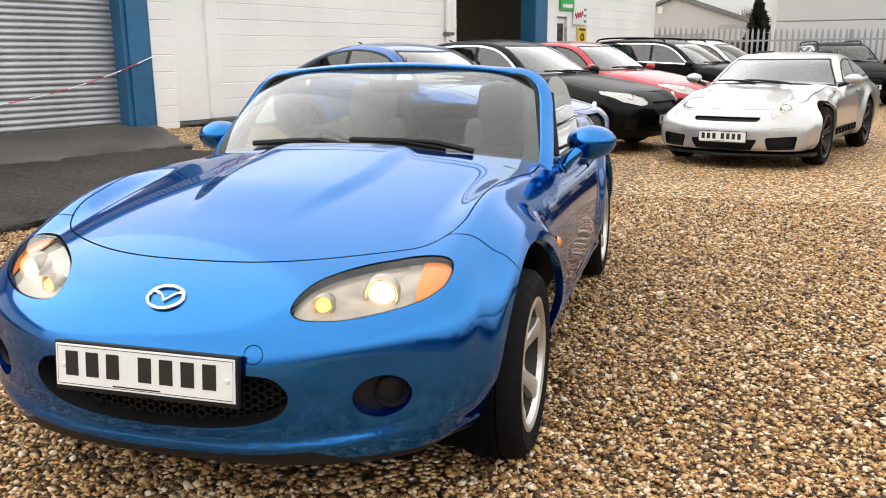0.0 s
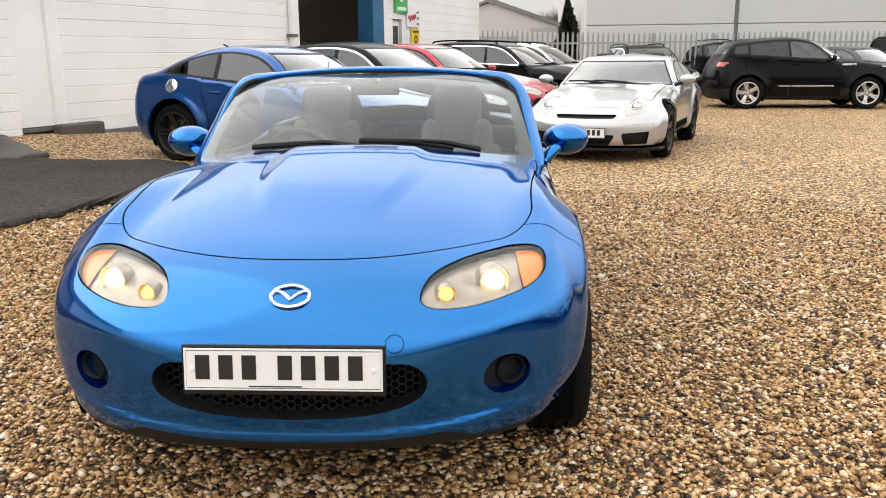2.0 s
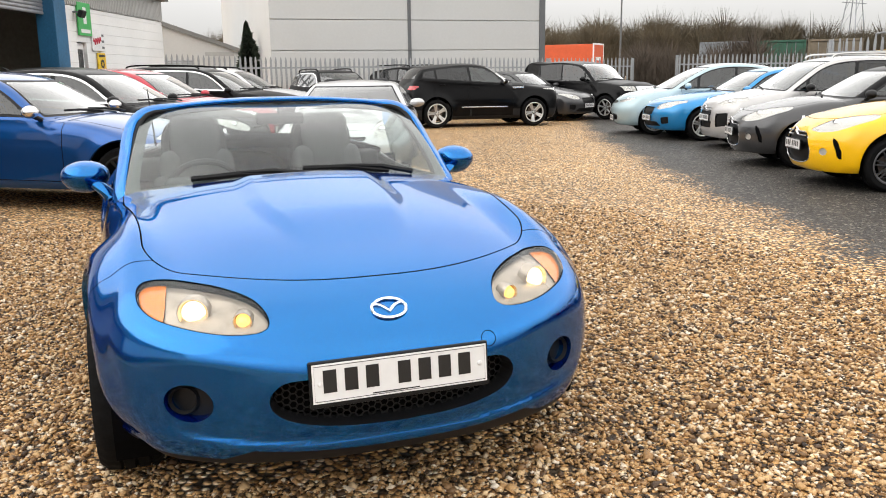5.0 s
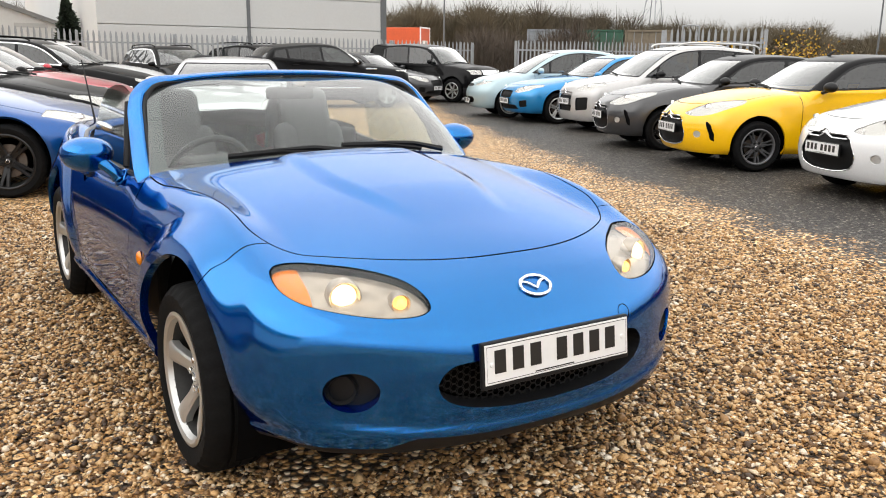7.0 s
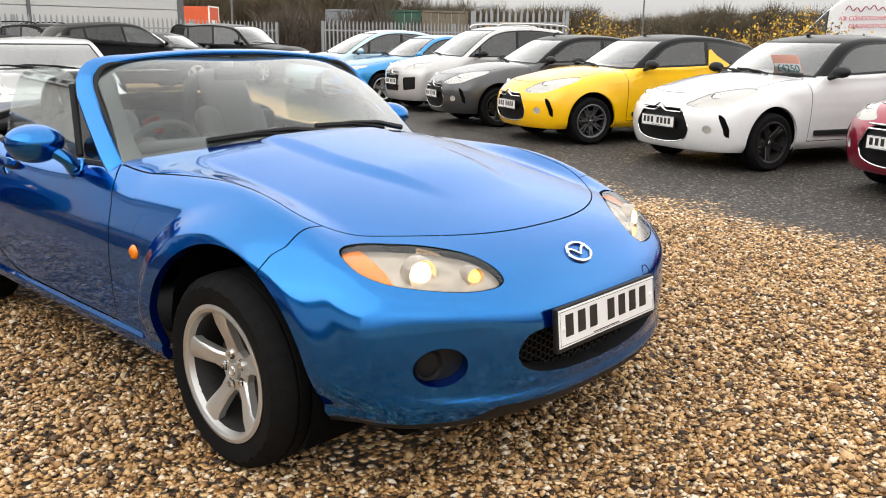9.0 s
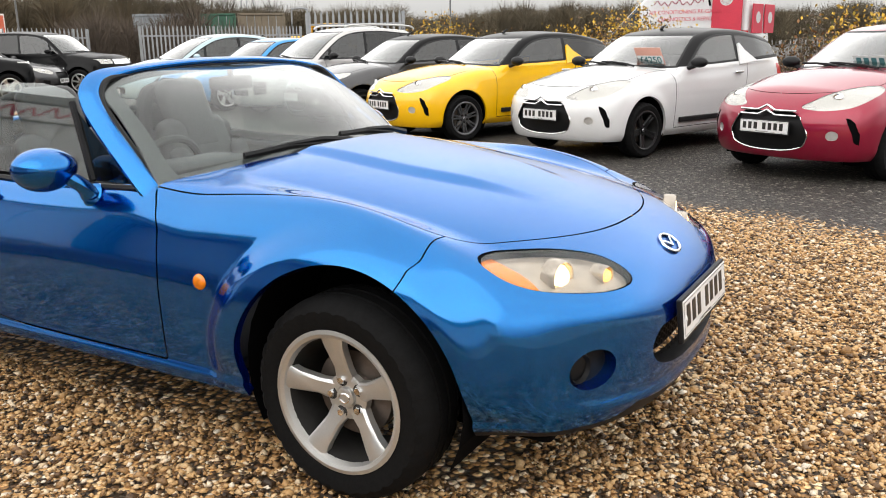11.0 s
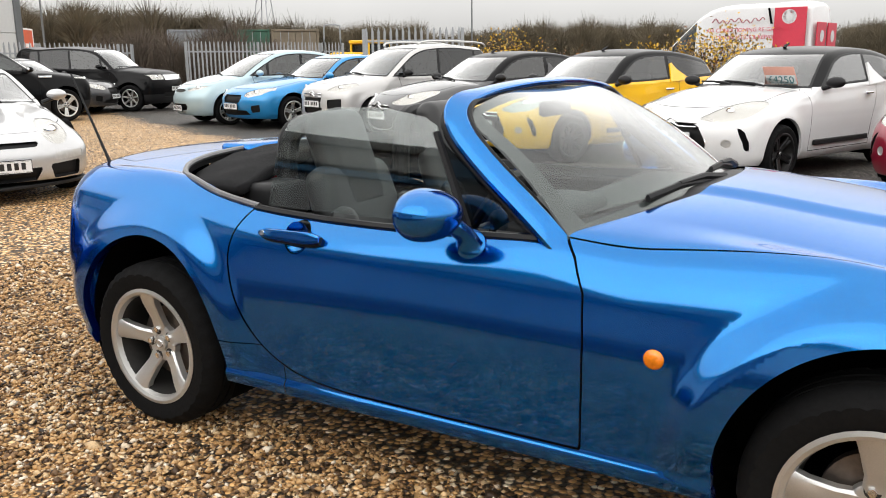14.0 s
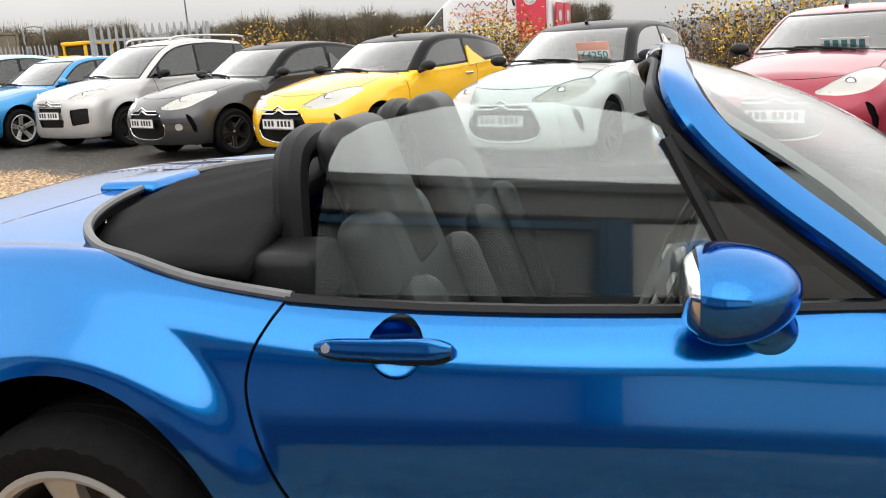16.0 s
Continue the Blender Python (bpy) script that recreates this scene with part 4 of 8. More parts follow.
def hedge():
    """A ragged autumn hedge behind the row of cars: twigs and separate small leaves."""
    rng = np.random.default_rng(11)
    n = 5200
    q = rng.random(n)
    ax, ay, bx, by = 8.0, -5.5, 15.8, 9.2
    off = (rng.random(n) - 0.5) * 1.1
    x = ax + (bx - ax) * q + 0.88 * off
    y = ay + (by - ay) * q - 0.47 * off
    hh = (1.32 + 0.22 * np.sin(q * 23) + 0.12 * np.sin(q * 61 + 2)) * (0.75 + 0.35 * rng.random(n))
    base = np.stack([x, y, np.zeros(n)], 1)
    tip = base + np.stack([rng.normal(size=n) * 0.22, rng.normal(size=n) * 0.22, hh], 1)
    v, f = blades(rng, base, tip, 0.004 + 0.008 * rng.random(n))
    h = tagged(link("hedge", v, f, TWIG), "ragged autumn hedge with brown and yellow leaves", "hedge", kind="stuff")
    for name, mat, k, pick in (("leaves", HEDGE_LEAF, 30000, lambda qq: np.ones_like(qq, bool)), ("yellow_leaves", YELLOW_LEAF, 22000, lambda qq: np.sin(qq * 21 + 1.0) + 0.5 * np.sin(qq * 57) > 0.15)):
        i = rng.integers(0, n, k)
        i = i[pick(q[i])]
        u = rng.random(len(i)) ** 0.6
        lift = 1.0 if mat is HEDGE_LEAF else 1.12
        c = base[i] + (tip[i] - base[i]) * (u * lift)[:, None] + rng.normal(size=(len(i), 3)) * 0.05
        a = rng.normal(size=(len(i), 3))
        a /= np.linalg.norm(a, axis=1, keepdims=True)
        b2 = np.cross(a, rng.normal(size=(len(i), 3)))
        b2 /= np.maximum(np.linalg.norm(b2, axis=1, keepdims=True), 1e-6)
        s = (0.018 + 0.022 * rng.random(len(i)))[:, None]
        quad = np.stack([c - a * s, c + b2 * s * 0.6, c + a * s, c - b2 * s * 0.6], 1).reshape(-1, 3)
        tagged(link(name, quad, np.arange(4 * len(i)).reshape(-1, 4), mat, h), kind="stuff")


hedge()


def conifer(x, y, high):
    rng = np.random.default_rng(9)
    e = thing("conifer_tree", pose(x, y, 0), "dark green conifer beside the clad hall", "tree")
    part("trunk", tube([(0, 0, 0), (0, 0, high * 0.5), (0.05, 0, high)], 0.16, 8, taper=[1, 0.6, 0.15]), TWIG, e)
    n = 5000
    z = high * (0.08 + 0.92 * rng.random(n))
    th = rng.random(n) * 6.283
    r = (1 - z / high) ** 0.8 * high * 0.26 * (0.4 + 0.75 * rng.random(n)) * (1 + 0.3 * np.sin(3 * th + z))
    base = np.stack([np.cos(th) * r * 0.5, np.sin(th) * r * 0.5, z], 1)
    tip = np.stack([np.cos(th) * r, np.sin(th) * r, z + 0.12 - 0.2 * rng.random(n)], 1)
    v, f = blades(rng, base, tip, 0.05 + 0.05 * rng.random(n))
    link("crown", v, f, CONIFER, e)


conifer(9.75, 31.2, 3.35)


def shed():
    """A low gabled shed with a sheet roof and a small shutter."""
    e = structure("building_shed", "low grey gabled shed with a sheet roof and roller door", "building", pose(7.6, 36.8, 0, 0, 0, -14))
    part("gable_wall", slab([(-0.8, 0), (4.6, 0), (4.6, 2.15), (0.5, 3.52), (-0.8, 3.0)], 0.3, 0.0), CLAD, e)
    part("side_wall", boxed(4.45, 4.6, 0.15, 12, 0, 2.1), DARK_STEEL, e)
    part("dado", boxed(1.9, 4.58, -0.17, -0.152, 0, 1.8, 0.004), CONCRETE, e)
    part("roof", slab([(0.4, 3.52), (4.85, 1.98), (4.9, 2.12), (0.5, 3.68), (-1.2, 3.05), (-1.2, 2.9)], 13, 0.0, pose(0, 6.2, 0)), SLATE, e)
    roller_shutter(e, -0.6, 1.7, 0.0, 2.1, -0.16)
    part("alarm_box", boxed(-0.25, -0.05, -0.22, -0.15, 2.9, 3.2, 0.02), WHITE_SIGN, e)
    part("wall_vent", boxed(2.2, 3.4, -0.17, -0.15, 2.25, 2.42, 0.01), RIB_CLAD, e)


shed()


def lorry():
    e = thing("curtain_trailer", pose(46.5, 51.0, 0, 0, 0, -62), "orange red curtain-sided lorry trailer beyond the fence", "lorry")
    part("curtain", boxed(-7, 0, -1.25, 1.25, 1.2, 3.62, 0.03), ORANGE_BOX, e)
    part("rear_door", boxed(0.01, 0.06, -1.22, 1.22, 1.2, 3.6, 0.01), ORANGE_BOX, e)
    for y in (-1.22, 1.22):
        part("corner_post", boxed(0.0, 0.09, y - 0.06, y + 0.06, 1.1, 3.66, 0.01), WHITE_SIGN, e)
    part("top_rail", boxed(0.0, 0.09, -1.28, 1.28, 3.56, 3.68, 0.01), WHITE_SIGN, e)
    part("script_bar", boxed(0.062, 0.07, -0.7, 0.6, 2.35, 2.62), WHITE_SIGN, e)
    part("script_bar", boxed(0.062, 0.07, -0.8, 0.8, 1.95, 2.1), WHITE_SIGN, e)
    part("chassis", boxed(-7, 0, -1.0, 1.0, 0.8, 1.18, 0.03), DARK_STEEL, e)
    for x in (-1.2, -2.4, -3.6):
        for y in (-1.05, 1.05):
            part("wheel", lathe_at([(0.2, -0.13), (0.48, -0.14), (0.5, 0.0), (0.48, 0.14), (0.2, 0.13)], pose(x, y, 0.5), 20, "y"), RUBBER, e)


lorry()


def digger():
    e = thing("digger", pose(29.3, 17.3, -0.1, 0, 0, 150) @ Matrix.Scale(0.95, 4), "yellow digger with a glazed cab beyond the fence", "digger")
    yel = surface("digger_yellow", (0.80, 0.45, 0.01), 0.45)
    part("chassis", boxed(-1.4, 1.5, -0.7, 0.7, 0.6, 1.35, 0.08), yel, e)
    part("bonnet", boxed(0.3, 1.6, -0.45, 0.45, 1.35, 1.75, 0.1), yel, e)
    part("cab_glass", boxed(-0.9, 0.3, -0.6, 0.6, 1.35, 2.1, 0.05), DARK_PANE, e)
    for x in (-0.9, 0.3):
        for y in (-0.6, 0.6):
            part("cab_post", boxed(x - 0.05, x + 0.05, y - 0.05, y + 0.05, 1.3, 2.15, 0.01), yel, e)
    part("cab_roof", boxed(-1.0, 0.4, -0.68, 0.68, 2.12, 2.26, 0.04), yel, e)
    for x, r in ((-0.9, 0.62), (1.1, 0.45)):
        for y in (-0.8, 0.8):
            part("wheel", lathe_at([(r * 0.5, -0.16), (r * 0.96, -0.18), (r, 0), (r * 0.96, 0.18), (r * 0.5, 0.16)], pose(x, y, r), 24, "y"), RUBBER, e)


digger()


def container(x, y, colour, label):
    """A steel shipping container seen end on: ribbed walls, corner posts, two doors with lock bars."""
    mat = surface("container_paint", colour, 0.55, grain=12, vary=0.15, stain_amount=0.3)
    e = thing("container", pose(x, y, 0, 0, 0, -56), label, "container", "containers beyond the fence")
    part("body", boxed(-1.18, 1.18, 0.08, 6.0, 0.15, 2.72), mat, e)
    for i in range(20):
        for sg in (-1, 1):
            part("wall_rib", boxed(sg * 1.2 - 0.02, sg * 1.2 + 0.02, 0.2 + i * 0.29, 0.36 + i * 0.29, 0.2, 2.68), mat, e)
    for sg in (-1, 1):
        part("corner_post", boxed(sg * 1.16 - 0.06, sg * 1.16 + 0.06, 0.0, 0.12, 0.0, 2.82, 0.01), mat, e)
        part("end_door", boxed(min(0.02 * sg, 1.09 * sg), max(0.02 * sg, 1.09 * sg), 0.02, 0.07, 0.2, 2.68, 0.01), mat, e)
        for q in (0.35, 0.75):
            part("lock_bar", tube([(sg * q, 0.0, 0.2), (sg * q, 0.0, 2.7)], 0.018, 6), GALV, e)
    part("top_rail", boxed(-1.2, 1.2, 0.0, 0.12, 2.72, 2.82, 0.01), mat, e)


container(35.5, 26.55, (0.035, 0.12, 0.075), "dark green steel shipping container beyond the fence")
container(36.9, 24.45, (0.20, 0.16, 0.11), "dull brown steel shipping container beyond the fence")
container(34.05, 28.7, (0.28, 0.30, 0.32), "pale grey steel shipping container beyond the fence")


def hoop_rail():
    e = thing("hoop_barrier", pose(40.8, 24.2, 0, 0, 0, 110), "galvanised steel hoop barrier beside the fence", "barrier")
    part("hoop", tube(smooth_path([(-0.45, 0, 0), (-0.45, 0, 2.8), (-0.32, 0, 3.15), (0.32, 0, 3.15), (0.45, 0, 2.8), (0.45, 0, 0)], 5), 0.045, 8), GALV, e, smooth=True)


hoop_rail()
for x, y, hgt in ((60, 62, 8.6), (93, 31, 9.6)):
    e = thing("lamp_post", pose(x, y, 0), "tall thin grey street lamp post far away", "lamp post", "far lamp posts")
    part("pole", tube([(0, 0, 0), (0, 0, hgt)], 0.09, 8, taper=[1.3, 0.8]), DARK_STEEL, e)
    part("head", boxed(-0.7, 0.05, -0.12, 0.12, hgt, hgt + 0.1, 0.03), DARK_STEEL, e)
e = thing("pylon", pose(100, 62, 0), "grey lattice pylon above the woods", "pylon")
for s1 in (-1, 1):
    for s2 in (-1, 1):
        part("leg", tube([(s1 * 1.6, s2 * 1.6, 0), (s1 * 0.3, s2 * 0.3, 13)], 0.07, 5), GALV, e)
    for i in range(6):
        part("brace", tube([(-1.6 + 0.2 * i, s1 * (1.6 - 0.2 * i), i * 2.1), (1.4 - 0.2 * i, s1 * (1.4 - 0.2 * i), i * 2.1 + 2.1)], 0.04, 4), GALV, e)
for z in (9.5, 11.5):
    part("cross_arm", tube([(-2.6, 0, z), (2.6, 0, z)], 0.06, 5), GALV, e)

# ---- parts that cars share ----
# near-black barrel: the shade behind the spokes is put into its colour
BARREL = surface("shaded_wheel_barrel", (0.025, 0.024, 0.023), 0.5, metal=0.4, grain=60)

def build_wheel(parent, x, y, r, rim_r, width, style, face, seen=None, turn=None):
    """A wheel at (x, y) with its outer face away from the car: brake disc, tyre and rim with spokes and bolts."""
    side = 1 if y > 0 else -1
    if seen:
        hub = seen.copy()
        scene.collection.objects.link(hub)
        hub.parent = parent
        for c in seen.children:
            d = c.copy()
            scene.collection.objects.link(d)
            d.parent = hub
    else:
        w = width / 2
        hub = part("wheel", lathe([(0.0, -0.02), (rim_r * 0.62, -0.02), (rim_r * 0.62, 0.01), (rim_r * 0.34, 0.012), (rim_r * 0.3, 0.03), (0.0, 0.03)], 32), BRAKE, parent, "worn steel brake disc behind the wheel", True)
        tp = [(rim_r + 0.004, -w * 0.92), (rim_r + 0.02, -w), ((r + rim_r) / 2 + 0.01, -w * 1.06), (r - 0.022, -w * 0.97), (r - 0.006, -w * 0.8)]
        for g in (-0.55, -0.1, 0.35):
            tp += [(r, w * (g - 0.06)), (r - 0.009, w * (g - 0.04)), (r - 0.009, w * (g + 0.04)), (r, w * (g + 0.06))]
        tp += [(r - 0.006, w * 0.8), (r - 0.022, w * 0.97), ((r + rim_r) / 2 + 0.014, w * 1.07), ((r + rim_r) / 2 - 0.008, w * 1.05), (rim_r + 0.018, w * 0.99), (rim_r + 0.002, w * 0.93)]
        tyre = lathe(tp, 132)
        # blocks along both shoulders of the tread
        for k, v in enumerate(tyre.verts):
            i, j = divmod(k, 132)
            if j % 4 == 0 and (2 <= i <= 5 or len(tp) - 6 <= i <= len(tp) - 4):
                q = math.hypot(v.co.x, v.co.z)
                v.co.x, v.co.z = v.co.x * (1 - 0.006 / q), v.co.z * (1 - 0.006 / q)
        part("tyre", tyre, RUBBER, hub, smooth=True)
        part("rim_barrel", lathe([(rim_r - 0.019, w * 0.80), (rim_r - 0.024, w * 0.6), (rim_r - 0.035, 0.0), (rim_r - 0.03, -w * 0.9)], 40), BARREL, hub, smooth=True)
        bm = lathe([(rim_r + 0.004, w * 0.9), (rim_r + 0.009, w * 0.99), (rim_r - 0.003, w * 1.02), (rim_r - 0.014, w * 0.96), (rim_r - 0.02, w * 0.78)], 48)
        n, wide, thin, dish = style
        for i in range(n):
            for twin in ((-1, 1) if thin < 0 else (0,)):
                a = 2 * math.pi * i / n + math.pi / 2 + twin * 0.13
                th = abs(thin)
                prof = [(0.03, wide), (rim_r * 0.45, wide * 0.72), (rim_r * 0.75, th), (rim_r - 0.012, th * 1.25)]
                ys = [w * 0.66 - dish, w * 0.74 - dish * 0.6, w * 0.84, w * 0.9]
                grid = []
                for (q, hw), yy in zip(prof, ys):
                    grid.append([bm.verts.new((q * math.cos(a) - s * hw * math.sin(a), yy - d, q * math.sin(a) + s * hw * math.cos(a))) for s, d in ((-1, 0.03), (-1, 0.006), (-0.72, 0), (0.72, 0), (1, 0.006), (1, 0.03))])
                for g0, g1 in zip(grid, grid[1:]):
                    for j in range(5):
                        bm.faces.new((g0[j], g1[j], g1[j + 1], g0[j + 1]))
        cap = lathe([(0.070, w * 0.45 - dish), (0.068, w * 0.66 - dish), (0.060, w * 0.70 - dish), (0.036, w * 0.70 - dish), (0.034, w * 0.665 - dish), (0.030, w * 0.665 - dish), (0.029, w * 0.78 - dish), (0.024, w * 0.80 - dish), (0.0, w * 0.80 - dish)], 32)
        tmp = bpy.data.meshes.new("cap")
        cap.to_mesh(tmp)
        cap.free()
        bm.from_mesh(tmp)
        bpy.data.meshes.remove(tmp)
        bmesh.ops.recalc_face_normals(bm, faces=bm.faces)
        part("rim", bm, face, hub, smooth=True)
        emblem = [((0.018 * math.cos(a), w * 0.80 - dish + 0.001, 0.014 * math.sin(a))) for a in np.linspace(0, 2 * math.pi, 21)[:-1]]
        part("cap_ring", tube(emblem, 0.0022, 5, closed=True), CHROME, hub, smooth=True)
        # flat dark disc: the shade of a nut's hole put into its colour
        hole = lathe([(0.0, w * 0.705 - dish), (0.019, w * 0.705 - dish), (0.0195, w * 0.6 - dish)], 14)
        bmesh.ops.translate(hole, verts=hole.verts, vec=(0, 0, 0.052))
        hole = part("nut_recess", hole, NUT_HOLE, hub)
        for i in range(5):
            o = hole if i == 0 else hole.copy()
            if i:
                scene.collection.objects.link(o)
                o.parent = hub
            o.matrix_basis = pose(0, 0, 0, 0, 9 + 72 * i, 0)
        bolts = lathe([(0.0, w * 0.80 - dish), (0.0105, w * 0.80 - dish), (0.012, w * 0.77 - dish), (0.0125, w * 0.62 - dish)], 6)
        bmesh.ops.translate(bolts, verts=bolts.verts, vec=(0, 0, 0.052))
        first = part("wheel_nut", bolts, CHROME if face is ALLOY else TRIM, hub, smooth=True)
        for i in range(5):
            o = first if i == 0 else first.copy()
            if i:
                scene.collection.objects.link(o)
                o.parent = hub
            o.matrix_basis = pose(0, 0, 0, 0, 9 + 72 * i, 0)
    hub.matrix_basis = pose(x, y, r, 0, (17 * x + 40 * y) % 30 if turn is None else turn, 0 if side > 0 else 180)
    return hub


def arch_fields(wheels, ra, inner):
    """How far a place is outside the round wheel openings."""
    def f(v, n):
        d = np.minimum(*[np.hypot(v[:, 0] - wx, (v[:, 2] - wz) * 0.97) - ra for wx, wz in wheels])
        return np.maximum(d, inner - np.abs(v[:, 1]))
    return f


def arch_liner(parent, wx, wz, ra, y0, y1):
    """The dark inner wheel house: a half drum with a back."""
    bm = bmesh.new()
    rings = []
    for y in (y1, y0):
        rings.append([bm.verts.new((wx + ra * math.cos(a), y, wz + ra * math.sin(a))) for a in np.linspace(-0.5, math.pi + 0.5, 20)])
    for i in range(19):
        bm.faces.new((rings[0][i], rings[0][i + 1], rings[1][i + 1], rings[1][i]))
    bm.faces.new(rings[1])
    return part("wheel_house", bm, GAP, parent)


def number_plate(parent, x, z, tilt=0, wide=0.52, high=0.111, back=False, yaw=0, bars=True, yellow=None):
    """A white plate in a dark holder with plain bars in place of its characters."""
    m = pose(x, 0, z, 0, tilt, yaw)
    p = part("number_plate", boxed(-0.012, 0.004, -wide / 2 - 0.007, wide / 2 + 0.007, -high / 2 - 0.014, high / 2 + 0.007, 0.004, m), TRIM, parent, "black plate holder")
    part("plate_face", boxed(0.0045, 0.0075, -wide / 2, wide / 2, -high / 2, high / 2, 0.001, m), PLATE_WHITE, p, "white number plate")
    rim = [m @ Vector((0.0076, y, z)) for y, z in ((-wide / 2 + 0.006, -high / 2 + 0.006), (wide / 2 - 0.006, -high / 2 + 0.006), (wide / 2 - 0.006, high / 2 - 0.006), (-wide / 2 + 0.006, high / 2 - 0.006))]
    part("plate_border", tube(rim, 0.001, 4, closed=True), PLATE_BLACK, p)
    for y in (-1, 1):
        part("screw_cap", lathe_at([(0.0, 0.004), (0.006, 0.003), (0.008, 0.0)], m @ pose(0.0075, y * (wide / 2 - 0.022), 0), 12), PLATE_WHITE, p, smooth=True)
    part("small_print", boxed(0.0076, 0.0082, -0.09, 0.05, -high / 2 + 0.009, -high / 2 + 0.0125, 0, m), PLATE_BLACK, p)
    cw = wide * 0.098
    for i in range(7):
        y = wide / 2 - 0.045 - cw * 0.5 - i * cw * 1.2 - (0.033 if i > 3 else 0)
        part("plate_bar", boxed(0.0078, 0.0088, y - cw * 0.37, y + cw * 0.37, -high * 0.24, high * 0.34, 0, m), PLATE_BLACK, p)
    return p


def seat(parent, x, y, z, mat, tall=0.62, wide=0.25, one_piece=False):
    """A car seat: cushion, backrest with bolsters, headrest; or the headrest drawn up out of the backrest."""
    bm = box(bmesh.new(), x - 0.22, x + 0.30, y - wide, y + wide, z, z + 0.14, 0.05, seg=3)
    s = part("seat", bm, mat, parent, smooth=True)
    tip = pose(x - 0.2, y, z + 0.08, 0, -20, 0)
    bm = box(bmesh.new(), -0.07, 0.06, -wide * 0.92, wide * 0.92, 0, tall, 0.055, tip, seg=3)
    for v in bm.verts:
        v.co.y = y + (v.co.y - y) * (1 - 0.28 * max(0, (v.co.z - z - 0.3)) / tall)
    part("backrest", bm, mat, s, smooth=True)
    for sgn in (-1, 1):
        bm = box(bmesh.new(), 0.02, 0.12, sgn * wide * 0.78 - 0.05, sgn * wide * 0.78 + 0.05, 0.02, tall * 0.74, 0.049, tip, seg=3)
        part("side_bolster", bm, mat, s, smooth=True)
    if one_piece:
        bm = box(bmesh.new(), -0.052, 0.062, -0.135, 0.135, tall - 0.20, tall + 0.19, 0.056, tip, seg=5)
    else:
        bm = box(bmesh.new(), -0.055, 0.065, -0.15, 0.15, tall - 0.04, tall + 0.19, 0.058, tip, seg=4)
    part("headrest", bm, mat, s, smooth=True)
    return s


def strip(m, field, w):
    """Cuts a skin into the part inside a line, the narrow line itself and the part outside."""
    inside, rest = split(m, lambda v, n: field(v, n) + w)
    line, outside = split(rest, lambda v, n: field(v, n) - w)
    return inside, line, outside


def wiper(parent, base, tip, lift=0.02):
    b, e = Vector(base), Vector(tip)
    w = part("wiper", tube([b, b.lerp(e, 0.3) + Vector((0, 0, lift)), b.lerp(e, 0.62) + Vector((0, 0, lift * 0.9))], 0.011, 6, taper=[1.2, 1, 0.7]), TRIM, parent, smooth=True)
    part("wiper_blade", tube([b.lerp(e, 0.22), b.lerp(e, 0.6) + Vector((0, 0, 0.012)), e], 0.008, 6, flat=1.6), TRIM, w, smooth=True)
    return w

# ---- the blue roadster ----
ROAD_M = pose(-0.498, 2.875, 0, 0, 0, -103.2)
roadster = thing("roadster", ROAD_M, "blue metallic open two-seat roadster with folded black soft top", "car")

top_line = curve_of([(0.9, 0.42), (0.8, 0.555), (0.69, 0.652), (0.6, 0.702), (0.4, 0.772), (0.1, 0.84), (-0.3, 0.90), (-0.6, 0.925), (-0.9, 0.895), (-1.3, 0.87), (-1.9, 0.885), (-2.4, 0.93), (-2.8, 0.935), (-3.1, 0.905), (-3.3, 0.83)])
nose_line = curve_of([(0.1, 0.60), (0.2, 0.70), (0.3, 0.765), (0.4, 0.785), (0.5, 0.787), (0.58, 0.768), (0.635, 0.735), (0.69, 0.685), (0.9, 0.45)])
tail_line = curve_of([(0.1, -2.97), (0.25, -3.08), (0.5, -3.16), (0.7, -3.15), (0.85, -3.10), (1.0, -2.92)])
wide_line = curve_of([(0.9, 0.67), (0.6, 0.762), (0.3, 0.812), (0, 0.836), (-0.6, 0.855), (-1.2, 0.860), (-1.9, 0.864), (-2.33, 0.858), (-2.8, 0.82), (-3.3, 0.70)])


